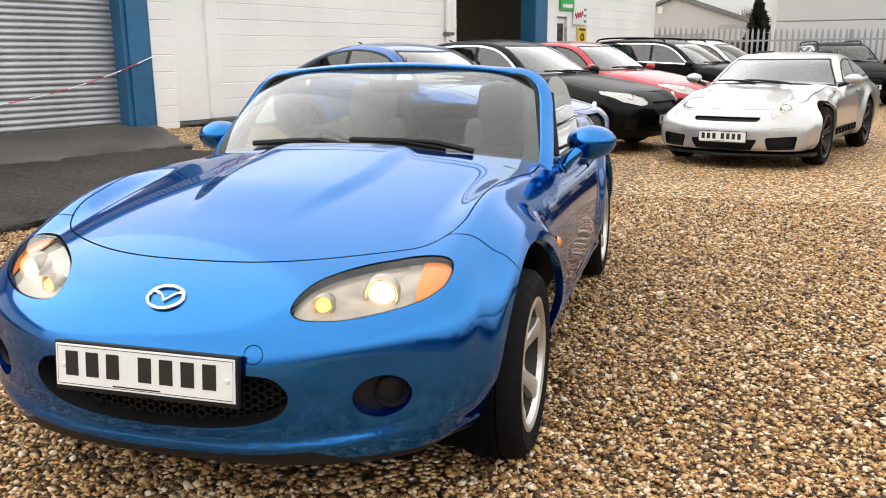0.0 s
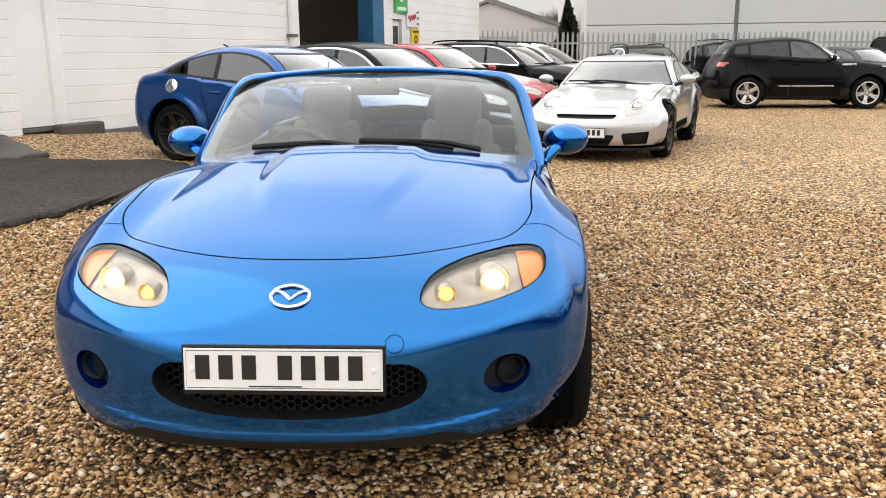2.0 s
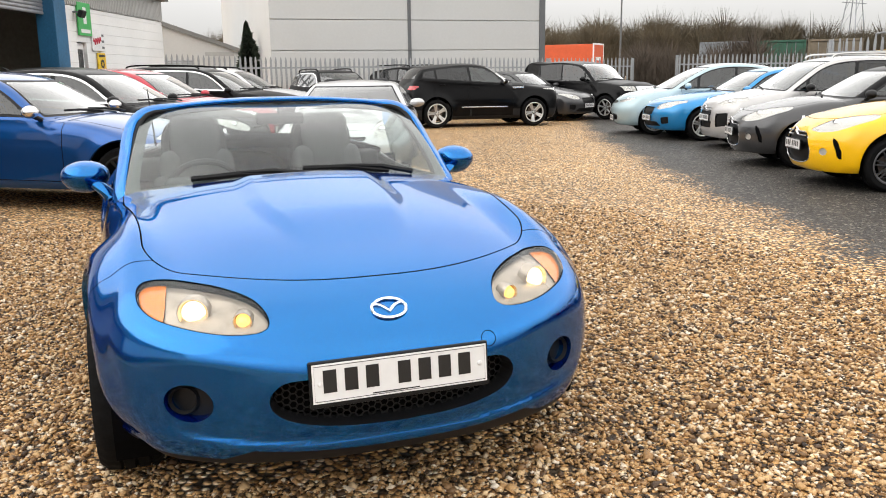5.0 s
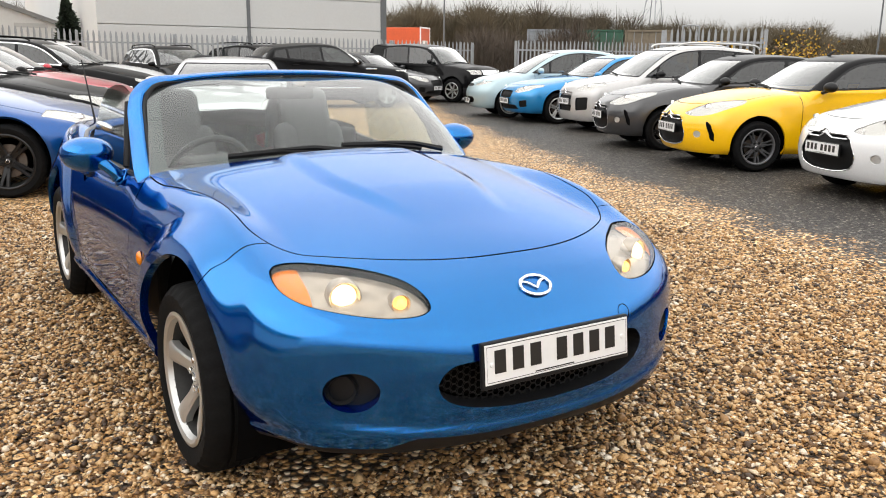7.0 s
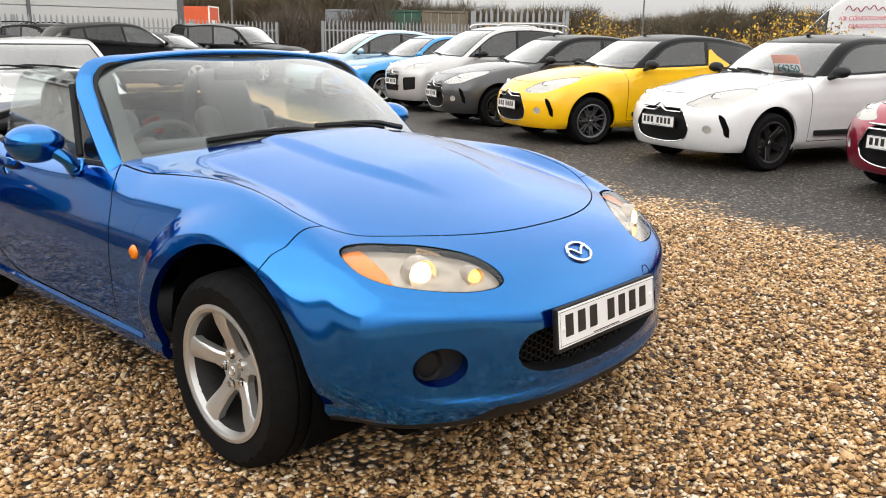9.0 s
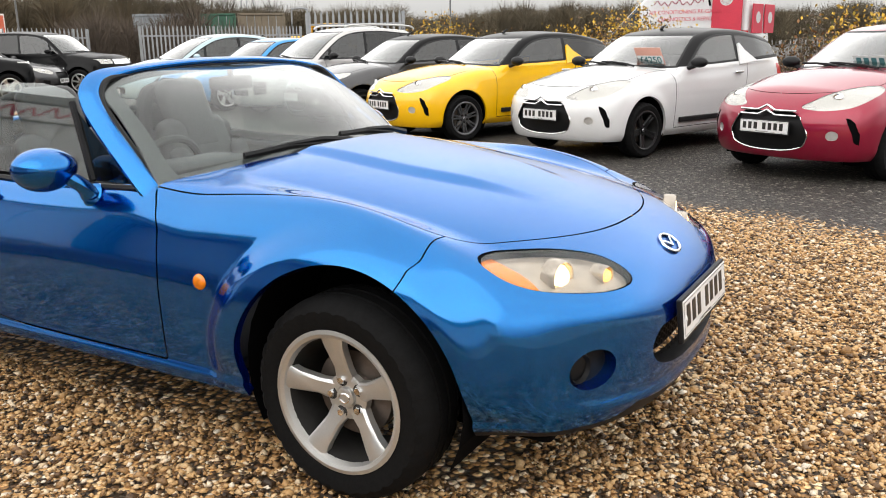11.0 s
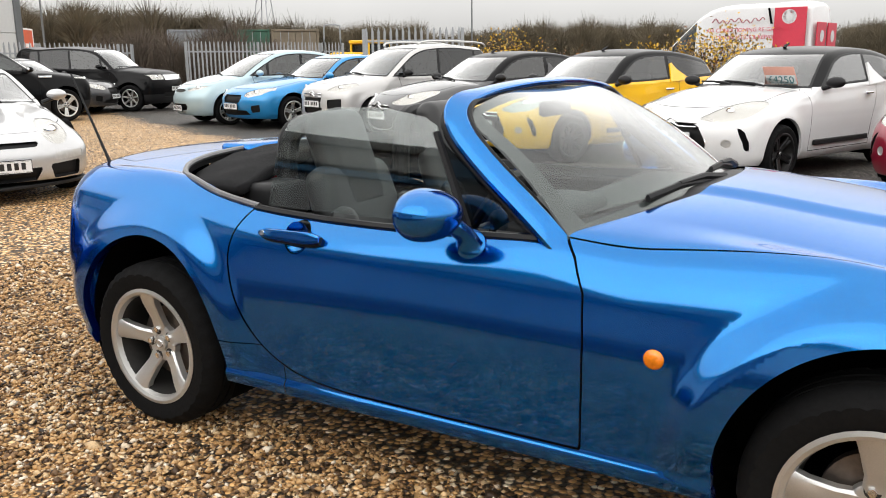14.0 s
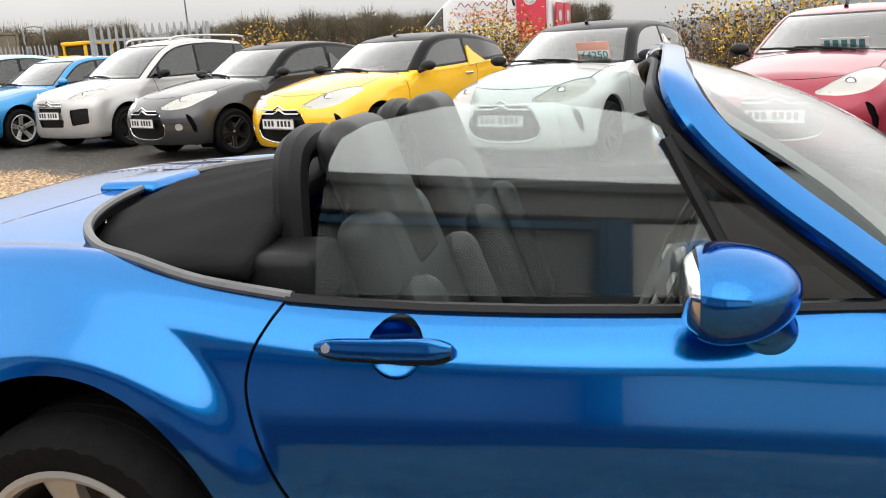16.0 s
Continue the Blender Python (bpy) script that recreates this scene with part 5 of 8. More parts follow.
def roadster_field(x, y, z):
    ay = np.abs(y)
    h = top_line(x) - (0.065 * (ay / 0.7) ** 2 + 0.05 * (ay / 0.8) ** 6) * (1 - 0.62 * step(-0.55, -0.95, x))
    h = h + 0.072 * bumpf(x + 0.02, 0.40) * step(0.56, 0.74, ay) + 0.03 * bumpf(x + 2.36, 0.42) * step(0.60, 0.72, ay)
    h = h + 0.016 * step(0.35, 0.0, x) * step(0.31, 0.23, ay + 0.1 * step(-0.2, 0.4, x)) * step(-0.75, -0.5, x)
    w = wide_line(x) - np.where(z > 0.5, 0.76, 0.42) * (z - 0.50) ** 2 - 0.012 * step(0.30, 0.18, z)
    rf, rr = np.hypot(x, z - 0.31), np.hypot(x + 2.33, z - 0.31)
    # the flared lips over the wheels, ending in a crease
    w = w + 0.050 * step(0.52, 0.42, rf) * step(0.20, 0.46, z) * (1 - 0.55 * step(0.12, 0.42, x)) + 0.027 * step(0.54, 0.42, rr) * step(0.20, 0.46, z)
    # the bumper's corners draw in towards the ground
    w = w - 0.10 * (np.maximum(0, 0.43 - z) / 0.20) ** 2 * step(0.25, 0.5, x)
    w = w - 0.012 * bumpf(x + 1.2, 0.7) * bumpf(z - 0.42, 0.16) + 0.015 * step(0.305, 0.280, z)
    plan = 0.34 * (ay / 0.82) ** 2.8
    ledge = 0.285 + 0.055 * (ay / 0.7) ** 2
    xf = nose_line(z) - plan + 0.017 * step(ledge + 0.032, ledge - 0.006, z) * step(0.80, 0.50, ay)
    # a shallow shelf under each headlamp
    xf = xf + 0.012 * step(0.025, -0.02, z - 0.615 - 0.10 * (ay - 0.45)) * bumpf(ay - 0.52, 0.20) * step(0.50, 0.60, z)
    xr = tail_line(z) + 0.33 * (ay / 0.82) ** 2.6
    f = smax(ay - w, (z - h) * 0.92, 0.075)
    f = smax(f, (x - xf) * 0.9, 0.06)
    f = smax(f, (xr - x) * 0.9, 0.09)
    return smax(f, 0.226 - z, 0.03)


def build_roadster():
    car = roadster
    m = skin(roadster_field, (-3.3, -0.96, 0.12), (0.86, 0.96, 1.02), 0.0145)
    # underside away
    _, m = split(m, lambda v, n: v[:, 2] - 0.247)
    arch = arch_fields([(0.018, 0.322), (-2.322, 0.330)], 0.372, 0.45)
    _, m = split(m, arch)
    rim_walls("arch_lip", m, arch, 0.028, BLUE, car, ((-0.6, 0.6), (-2.95, -1.75)))
    # cockpit opening
    def cockpit(v, n):
        x, y = v[:, 0], np.abs(v[:, 1])
        d = np.maximum(y - 0.741 + 0.08 * step(-1.9, -2.4, x), x + 0.60 + 0.30 * (y / 0.72) ** 2)
        d = smax(d, -2.54 + 0.28 * (y / 0.7) ** 3 - x, 0.12)
        return np.maximum(d, 0.6 - v[:, 2])
    _, m = split(m, cockpit)
    rim_wall("cockpit_lip", m, cockpit, 0.03, TRIM, car)
    # openings of the nose
    def mouth(v, n):
        y, z = np.abs(v[:, 1]), v[:, 2]
        d = poly_field(y, z, rounded([(-0.2, 0.495), (0.1, 0.497), (0.27, 0.495), (0.335, 0.485), (0.366, 0.445), (0.342, 0.402), (0.272, 0.374), (0.168, 0.358), (0.05, 0.352), (-0.2, 0.352)]), 0.006)
        return np.maximum(d, 0.3 - v[:, 0])
    hole, m = split(m, mouth)
    rim_wall("mouth_rim", m, mouth, 0.06, TRIM, car)
    grille = panel("grille", hole, GAP, car, 0.075, "black honeycomb lower grille")
    bm = bmesh.new()
    s3 = 0.0125
    for i in range(-20, 21):
        for j in range(9):
            cy, cz = i * s3 * 1.5, 0.325 + j * s3 * 1.75 + (0.875 * s3 if i % 2 else 0)
            if abs(cy) < 0.39 and 0.32 < cz < 0.51:
                xx = 0.735 - 0.34 * (abs(cy) / 0.82) ** 2.8
                for k in range(6):
                    a0, a1 = math.pi / 3 * k, math.pi / 3 * (k + 1)
                    p = [(s3 * math.cos(a0) * q, s3 * math.sin(a0) * q) for q in (1.0, 0.8)]
                    e = [(s3 * math.cos(a1) * q, s3 * math.sin(a1) * q) for q in (1.0, 0.8)]
                    vs = [bm.verts.new((xx, cy + a, cz + b)) for a, b in (p[0], e[0], e[1], p[1])]
                    bm.faces.new(vs)
    part("grille_mesh", bm, TRIM, grille)
    # round lamp recesses
    def fog(v, n):
        d = np.hypot((np.abs(v[:, 1]) - 0.583) * 0.86, v[:, 2] - 0.434) - 0.056
        return np.maximum(d, 0.1 - v[:, 0])
    hole, m = split(m, fog)
    rim_walls("fog_rim", m, fog, 0.045, BLUE, car)
    for sgn in (1, -1):
        half, _ = split(hole, lambda v, n: -sgn * v[:, 1])
        cup = panel("fog_lamp_blank", half, TRIM, car, 0.042, "round black fog lamp blank")
        part("blank_ring", lathe_at([(0.034, 0), (0.040, 0.012), (0.047, 0.0), (0.044, -0.02)], pose(0.612, sgn * 0.592, 0.433, 0, 0, sgn * 18), 28), TRIM, cup, smooth=True)
    # headlamps
    def lamp(v, n):
        y, z = np.abs(v[:, 1]), v[:, 2]
        d = poly_field(y, z, rounded([(0.355, 0.642), (0.358, 0.668), (0.390, 0.694), (0.47, 0.714), (0.57, 0.722), (0.65, 0.724), (0.686, 0.716), (0.695, 0.698), (0.685, 0.676), (0.645, 0.655), (0.56, 0.638), (0.47, 0.628), (0.39, 0.629)]), 0.004)
        return np.maximum(d, 0.15 - v[:, 0])
    eye, ring, m = strip(m, lamp, 0.0016)
    for sgn in (1, -1):
        panel("lamp_gap", split(ring, lambda v, n: -sgn * v[:, 1])[0], GAP, car, 0.004)
    for sgn in (1, -1):
        half, _ = split(eye, lambda v, n: -sgn * v[:, 1])
        lens = panel("headlamp", half, LAMP_GLASS, car, 0.0, "lit headlamp under a slightly hazed clear cover")
        lens.visible_shadow = False
        amber, bowl = split(half, lambda v, n: 0.632 - np.abs(v[:, 1]) - 0.35 * (v[:, 2] - 0.67))
        panel("indicator", amber, AMBER, lens, 0.018, "amber indicator behind the cover")
        panel("lamp_bowl", bowl, HAZED_BOWL, lens, 0.024)
        for name, (py, pz), r, mat in (("main_lamp", (0.545, 0.672), 0.043, LIT), ("side_lamp", (0.415, 0.655), 0.026, LIT_SIDE)):
            mm = Matrix.Translation(on_nose(sgn * py, pz).translation + Vector((-0.020, 0, -0.008))) @ pose(0, 0, 0, 0, 0, sgn * 14)
            part(name, lathe_at([(0.0, 0.02), (r * 0.55, 0.015), (r * 0.8, 0.0)], mm, 24), mat, lens, "glowing warm white lamp", True)
            part("lamp_bezel", lathe_at([(r * 0.8, -0.005), (r, 0.014), (r * 1.12, 0.004), (r * 1.12, -0.03)], mm, 24), HAZED_BOWL, lens, smooth=True)
    # bonnet
    def bonnet(v, n):
        x, y = v[:, 0], np.abs(v[:, 1])
        d = smax(y - 0.672 - 0.06 * step(0.1, -0.7, x), x - 0.545 + 0.30 * (y / 0.66) ** 2.4, 0.12)
        d = np.maximum(d, -0.515 - 0.27 * (y / 0.72) ** 2 - x)
        return np.maximum(d, 0.5 - v[:, 2])
    lid, line, m = strip(m, bonnet, 0.0028)
    panel("bonnet", lid, BLUE, car, 0.0, "blue metallic bonnet with a raised centre")
    panel("bonnet_gap", line, GAP, car, 0.006)
    # black plastic between the bonnet and the screen
    tray, m = split(m, lambda v, n: np.maximum(np.maximum(np.abs(v[:, 1]) - 0.725, v[:, 0] + 0.518 + 0.27 * (v[:, 1] / 0.72) ** 2), np.maximum(0.6 - v[:, 2], -1.0 - v[:, 0])))
    panel("cowl_tray", tray, TRIM, car, 0.010, "black plastic cowl before the windscreen")
    # doors
    def door(v, n):
        x, z = v[:, 0], v[:, 2]
        d = poly_field(x, z, [(-0.82, 1.1), (-0.80, 0.86), (-0.745, 0.80), (-0.705, 0.72), (-0.692, 0.60), (-0.69, 0.49), (-0.695, 0.302), (-1.1, 0.300)] + [tuple(q)[:2] for q in smooth_path([(-1.30, 0.301, 0), (-1.50, 0.306, 0), (-1.66, 0.335, 0), (-1.79, 0.41, 0), (-1.87, 0.52, 0), (-1.925, 0.66, 0), (-1.925, 0.74, 0), (-1.895, 0.80, 0), (-1.85, 0.86, 0)], 5)] + [(-1.84, 1.1)], 0.0)
        return np.maximum(d, 0.5 - np.abs(v[:, 1]))
    leaf, line, m = strip(m, door, 0.003)
    for sgn in (1, -1):
        panel("door_gap", split(line, lambda v, n: -sgn * v[:, 1])[0], GAP, car, 0.006)
    doors = {}
    for sgn in (1, -1):
        half, _ = split(leaf, lambda v, n: -sgn * v[:, 1])
        _, half = split(half, lambda v, n: np.hypot(v[:, 0] + 1.655, v[:, 2] - 0.766) - 0.049)
        doors[sgn] = panel("door", half, BLUE, car, 0.0, "closed blue door with its window wound up")
    # the seam from the door's foot to the rear wheel opening
    seam = lambda v, n: np.maximum(np.maximum(v[:, 2] - 0.405 - 0.03 * (v[:, 0] + 1.8), -1.965 - v[:, 0]), np.maximum(v[:, 0] + 1.70, 0.5 - np.abs(v[:, 1])))
    low_wing, line, m = strip(m, seam, 0.0018)
    for sgn in (1, -1):
        panel("wing_seam", split(line, lambda v, n: -sgn * v[:, 1])[0], GAP, car, 0.004)
        panel("lower_wing", split(low_wing, lambda v, n: -sgn * v[:, 1])[0], BLUE, car)
    # boot lid
    def boot(v, n):
        x, y = v[:, 0], np.abs(v[:, 1])
        d = np.maximum(y - 0.56 + 0.1 * step(-2.6, -3.1, x), np.maximum(x + 2.62 + 0.1 * (y / 0.6) ** 2, -3.12 - x))
        return np.maximum(d, 0.6 - v[:, 2])
    lid, line, m = strip(m, boot, 0.003)
    panel("boot_lid", lid, BLUE, car)
    panel("boot_gap", line, GAP, car, 0.006)
    # bumpers
    def bumper(v, n):
        x, z = v[:, 0], v[:, 2]
        return 0.185 + 0.030 * step(0.62, 0.70, z) + 0.022 * step(0.70, 0.73, z) - x
    front, line, m = strip(m, bumper, 0.0022)
    panel("bumper_gap", line, GAP, car, 0.005)
    chin, front = split(front, lambda v, n: v[:, 2] - np.maximum(0.266, 0.276 + 0.055 * (v[:, 1] / 0.7) ** 2 - 0.5 * np.maximum(0, np.abs(v[:, 1]) - 0.42)))
    panel("chin_spoiler", chin, TRIM, car, 0.0, "black plastic chin spoiler")
    panel("front_bumper", front, BLUE, car, 0.0, "blue front bumper and nose")
    sill, m = split(m, lambda v, n: np.maximum(v[:, 2] - 0.243, np.abs(v[:, 0] + 1.16) - 0.8))
    for sgn in (1, -1):
        panel("sill", split(sill, lambda v, n: -sgn * v[:, 1])[0], BLUE, car)
    tails = lambda v, n: np.maximum(np.hypot((v[:, 2] - 0.74) / 0.07, (np.abs(v[:, 1]) - 0.66) / 0.15) - 1, v[:, 0] + 2.99)
    lampr, m = split(m, tails)
    for sgn in (1, -1):
        panel("tail_lamp", split(lampr, lambda v, n: -sgn * v[:, 1])[0], RED_LENS, car, 0.002)
    panel("body", m, BLUE, car)
    for wx in (0, -2.33):
        for sgn in (1, -1):
            arch_liner(car, wx, 0.335, 0.378, sgn * 0.50, sgn * 0.80)
    part("floor_pan", boxed(-3.0, 0.55, -0.62, 0.62, 0.20, 0.25, 0.02), GAP, car)
    # wheels
    first = None
    for wx in (0, -2.33):
        for sgn in (-1, 1):
            w = build_wheel(car, wx, sgn * 0.755, 0.304, 0.206, 0.20, (5, 0.034, 0.031, 0.02), ALLOY, first, 6)
            first = first or w
    # screen frame
    half = [(-0.80, 0.738, 0.815), (-0.845, 0.742, 0.860), (-0.935, 0.728, 0.932), (-1.03, 0.710, 1.005), (-1.12, 0.69, 1.085), (-1.168, 0.657, 1.144), (-1.183, 0.585, 1.184), (-1.18, 0.42, 1.207), (-1.17, 0.2, 1.222)]
    path = half + [(-1.165, 0, 1.225)] + [(x, -y, z) for x, y, z in half[::-1]]
    path = smooth_path(path, 6)
    # the posts are deep and narrow from the front, the header flat and thin
    wides, thicks, turns = [], [], []
    for q in path:
        side = step(0.42, 0.68, abs(q.y))
        wides.append(0.024 + 0.011 * side)
        thicks.append(0.010 + 0.006 * side)
        turns.append(Vector((0.20, 0, 0.98)).lerp(Vector((0.46, math.copysign(0.66, q.y), 0.60)), side))
    frame_bm = strake(path, wides, thicks, turns)
    wsf = part("windscreen_frame", frame_bm, BLUE, car, "blue windscreen frame", True)
    part("frame_seal", tube([(x - 0.040, y * 0.975, z - 0.020 - 0.012 * (1 - float(step(0.45, 0.66, abs(y))))) for x, y, z in path], 0.019, 8, taper=[0.55 + 0.45 * float(step(0.45, 0.66, abs(q.y))) for q in path]), TRIM, wsf, smooth=True)
    part("screen_seal", tube([(x + 0.026 - 0.010 * (1 - float(step(0.45, 0.66, abs(y)))), y * 0.955, z - 0.015 * (1 - float(step(0.45, 0.66, abs(y))))) for x, y, z in path], 0.009, 8, taper=[0.5 + 0.9 * float(step(0.45, 0.66, abs(q.y))) for q in path]), TRIM, wsf, smooth=True)
    rows = []
    for j in range(13):
        q = j / 12
        row = []
        for i in range(25):
            s = -1 + i / 12
            b = Vector((-0.555 - 0.215 * s * s, 0.735 * s, 0.905 - 0.075 * s * s))
            e = Vector((-1.145 - 0.015 * abs(s) ** 6, 0.635 * s, 1.205 - 0.06 * abs(s) ** 4))
            row.append(b.lerp(e, q) + Vector((0.02, 0, 0.035)) * math.sin(math.pi * q) * (1 - 0.4 * s * s))
        rows.append(row)
    vs = [p for r in rows for p in r]
    fs = [(j * 25 + i, j * 25 + i + 1, (j + 1) * 25 + i + 1, (j + 1) * 25 + i) for j in range(12) for i in range(24)]
    ws = link("windscreen", vs, fs, SCREEN, car, "clear curved windscreen", True)
    ws.visible_shadow = False
    # black frit along the bottom of the screen
    under = Vector((-0.003, 0, -0.005))
    fr = [p + under for p in rows[0]] + [p.lerp(p2, 0.9) + under for p, p2 in zip(rows[0], rows[1])]
    link("screen_border", fr, [(i, i + 1, i + 26, i + 25) for i in range(24)], FRIT, ws)
    fr = [p + under for p in rows[12]] + [p.lerp(p2, 0.75) + under for p, p2 in zip(rows[12], rows[11])]
    link("screen_border", fr, [(i, i + 1, i + 26, i + 25) for i in range(24)], FRIT, ws)
    for a, b in ((0, 1), (24, 23)):
        fr = [r[a] + under for r in rows] + [r[a].lerp(r[b], 0.9 + 0.5 * abs(j / 6 - 1) ** 6) + under for j, r in enumerate(rows)]
        link("screen_border", fr, [(i, i + 1, i + 14, i + 13) for i in range(12)], FRIT, ws)
    # cowl between bonnet and screen
    cv, cf = [], []
    for i in range(25):
        s = -1 + i / 12
        cv += [(-0.50 - 0.30 * s * s, 0.74 * s, 0.87 - 0.05 * s * s), (-0.66 - 0.30 * s * s, 0.74 * s, 0.895 - 0.06 * s * s)]
    cf = [(2 * i, 2 * i + 1, 2 * i + 3, 2 * i + 2) for i in range(24)]
    link("cowl_panel", cv, cf, TRIM, car, smooth=True)
    wiper(car, (-0.56, 0.02, 0.925), (-0.66, -0.46, 0.915))
    wiper(car, (-0.63, 0.50, 0.905), (-0.60, 0.0, 0.945))
    build_cabin(car, doors)


def on_nose(y, z):
    """A pose on the roadster's nose at that y and z, its x axis along the surface's normal."""
    a, b = 0.2, 1.0
    f = lambda x, yy=y, zz=z: float(roadster_field(np.array([x]), np.array([yy]), np.array([zz]))[0])
    for _ in range(40):
        c = (a + b) / 2
        a, b = (c, b) if f(c) < 0 else (a, c)
    e = 0.01
    n = Vector((f(a + e) - f(a - e), f(a, y + e) - f(a, y - e), f(a, y, z + e) - f(a, y, z - e))).normalized()
    return Matrix.Translation((a, y, z)) @ n.to_track_quat("X", "Z").to_matrix().to_4x4()


def on_side(x, z):
    """How far out the roadster's flank is at that place."""
    a, b = 0.5, 1.0
    for _ in range(30):
        c = (a + b) / 2
        a, b = (c, b) if float(roadster_field(np.array([x]), np.array([c]), np.array([z]))[0]) < 0 else (a, c)
    return a


def on_top(x, y):
    """The height of the roadster's upper surface at that place."""
    a, b = 0.6, 1.1
    for _ in range(30):
        c = (a + b) / 2
        a, b = (c, b) if float(roadster_field(np.array([x]), np.array([y]), np.array([c]))[0]) < 0 else (a, c)
    return a


GREY_RAIL = surface("satin_grey_rail", (0.16, 0.16, 0.165), 0.4, metal=0.5, bump=0)


def build_cabin(car, doors):
    tub = bmesh.new()
    box(tub, -2.05, -0.55, -0.70, 0.70, 0.22, 0.26, 0.01)
    box(tub, -1.95, -0.7, -0.09, 0.09, 0.26, 0.50, 0.03)
    for s in (-1, 1):
        box(tub, -2.0, -0.75, s * 0.70 - 0.03, s * 0.70 + 0.03, 0.25, 0.80, 0.02)
    box(tub, -2.1, -2.0, -0.70, 0.70, 0.22, 0.72, 0.02)
    part("cabin_tub", tub, CABIN, car)
    dash = box(bmesh.new(), -1.06, -0.62, -0.70, 0.70, 0.58, 0.845, 0.07, seg=4)
    part("dashboard", dash, DASH, car, "dark grey dashboard", True)
    part("instrument_hood", box(bmesh.new(), -1.06, -0.86, -0.56, -0.20, 0.80, 0.885, 0.04, seg=4), DASH, car, smooth=True)
    ctr = Vector((-1.18, -0.37, 0.78))
    mm = Matrix.Translation(ctr) @ pose(0, 0, 0, 0, 24, 0)
    ringp = [mm @ Vector((0, 0.18 * math.cos(a), 0.18 * math.sin(a))) for a in np.linspace(0, 2 * math.pi, 33)[:-1]]
    sw = part("steering_wheel", tube(ringp, 0.015, 8, closed=True), LEATHER, car, "three-spoke black steering wheel", True)
    part("wheel_boss", box(bmesh.new(), -0.02, 0.03, -0.07, 0.07, -0.06, 0.06, 0.03, mm, seg=3), DASH, sw, smooth=True)
    for a in (0, 180, 270):
        part("wheel_spoke", box(bmesh.new(), -0.008, 0.008, 0.05, 0.175, -0.018, 0.018, 0.006, mm @ pose(0, 0, 0, a, 0, 0)), ALLOY, sw)
    for s in (-1, 1):
        seat(car, -1.40, s * 0.36, 0.30, LEATHER, 0.60, 0.245, True)
        hoop = smooth_path([(-1.95, s * 0.36 - 0.15, 0.80), (-1.95, s * 0.36 - 0.135, 1.01), (-1.95, s * 0.36 - 0.075, 1.07), (-1.95, s * 0.36 + 0.075, 1.07), (-1.95, s * 0.36 + 0.135, 1.01), (-1.95, s * 0.36 + 0.15, 0.80)], 5)
        part("roll_hoop", tube(hoop, 0.038, 10), TRIM, car, "black padded roll hoop", True)
        part("hoop_base", box(bmesh.new(), -2.0, -1.84, s * 0.60 - 0.09, s * 0.60 + 0.09, 0.78, 0.90, 0.025, seg=3), TRIM, car, smooth=True)
    # the inside mirror on its stalk under the header
    rv = part("inside_mirror", box(bmesh.new(), -1.16, -1.13, -0.115, 0.115, 1.105, 1.160, 0.014, seg=3), TRIM, car, "black inside mirror", True)
    part("mirror_stalk", tube([(-1.143, 0, 1.155), (-1.15, 0, 1.185), (-1.165, 0, 1.205)], 0.012, 8, taper=[1, 1, 1.8]), TRIM, rv, smooth=True)
    part("mirror_face", boxed(-1.163, -1.16, -0.105, 0.105, 1.112, 1.153), CHROME, rv)
    # folded soft top
    vs, fs, nx, ny = [], [], 12, 28
    for i in range(nx + 1):
        for j in range(ny + 1):
            q, s = i / nx, -1 + 2 * j / ny
            x = -1.96 - 0.575 * q + 0.26 * abs(s) ** 3 * q
            z = 1.012 - 0.07 * q - 0.115 * s * s * (1 - 0.35 * q) + 0.006 * math.sin(q * 9 + 2 * s) * (1 - q) + 0.003 * math.sin(23 * s + 6 * q) - 0.025 * step(0.8, 1.0, q)
            vs.append((x, 0.735 * s * (1 - 0.09 * q), z))
    fs = [(i * (ny + 1) + j, i * (ny + 1) + j + 1, (i + 1) * (ny + 1) + j + 1, (i + 1) * (ny + 1) + j) for i in range(nx) for j in range(ny)]
    st = link("soft_top", vs, fs, SOFT_TOP, car, "folded black cloth soft top", True)
    md = st.modifiers.new("thick", "SOLIDIFY")
    md.thickness = 0.03
    edge = [(-1.86, -0.750), (-2.05, -0.737), (-2.2, -0.705), (-2.33, -0.63), (-2.45, -0.48), (-2.52, -0.26), (-2.54, 0.0)]
    edge = edge + [(x, -y) for x, y in edge[-2::-1]]
    rail = smooth_path([(x, y, on_top(x, y) + 0.004) for x, y in edge], 6)
    part("deck_rail", tube(rail, 0.011, 8), GREY_RAIL, car, "satin grey rail round the soft top", True)
    # third brake lamp hump on the boot
    part("brake_lamp_hump", box(bmesh.new(), -2.67, -2.49, -0.13, 0.13, on_top(-2.60, 0.0) - 0.03, on_top(-2.60, 0.0) + 0.02, 0.024, seg=4), BLUE, car, smooth=True)
    part("antenna", tube([(-2.84, -0.545, 0.86), (-2.87, -0.55, 0.93), (-3.02, -0.57, 1.26)], 0.005, 6, taper=[2.6, 1.3, 0.6]), TRIM, car, "short black rod aerial", True)
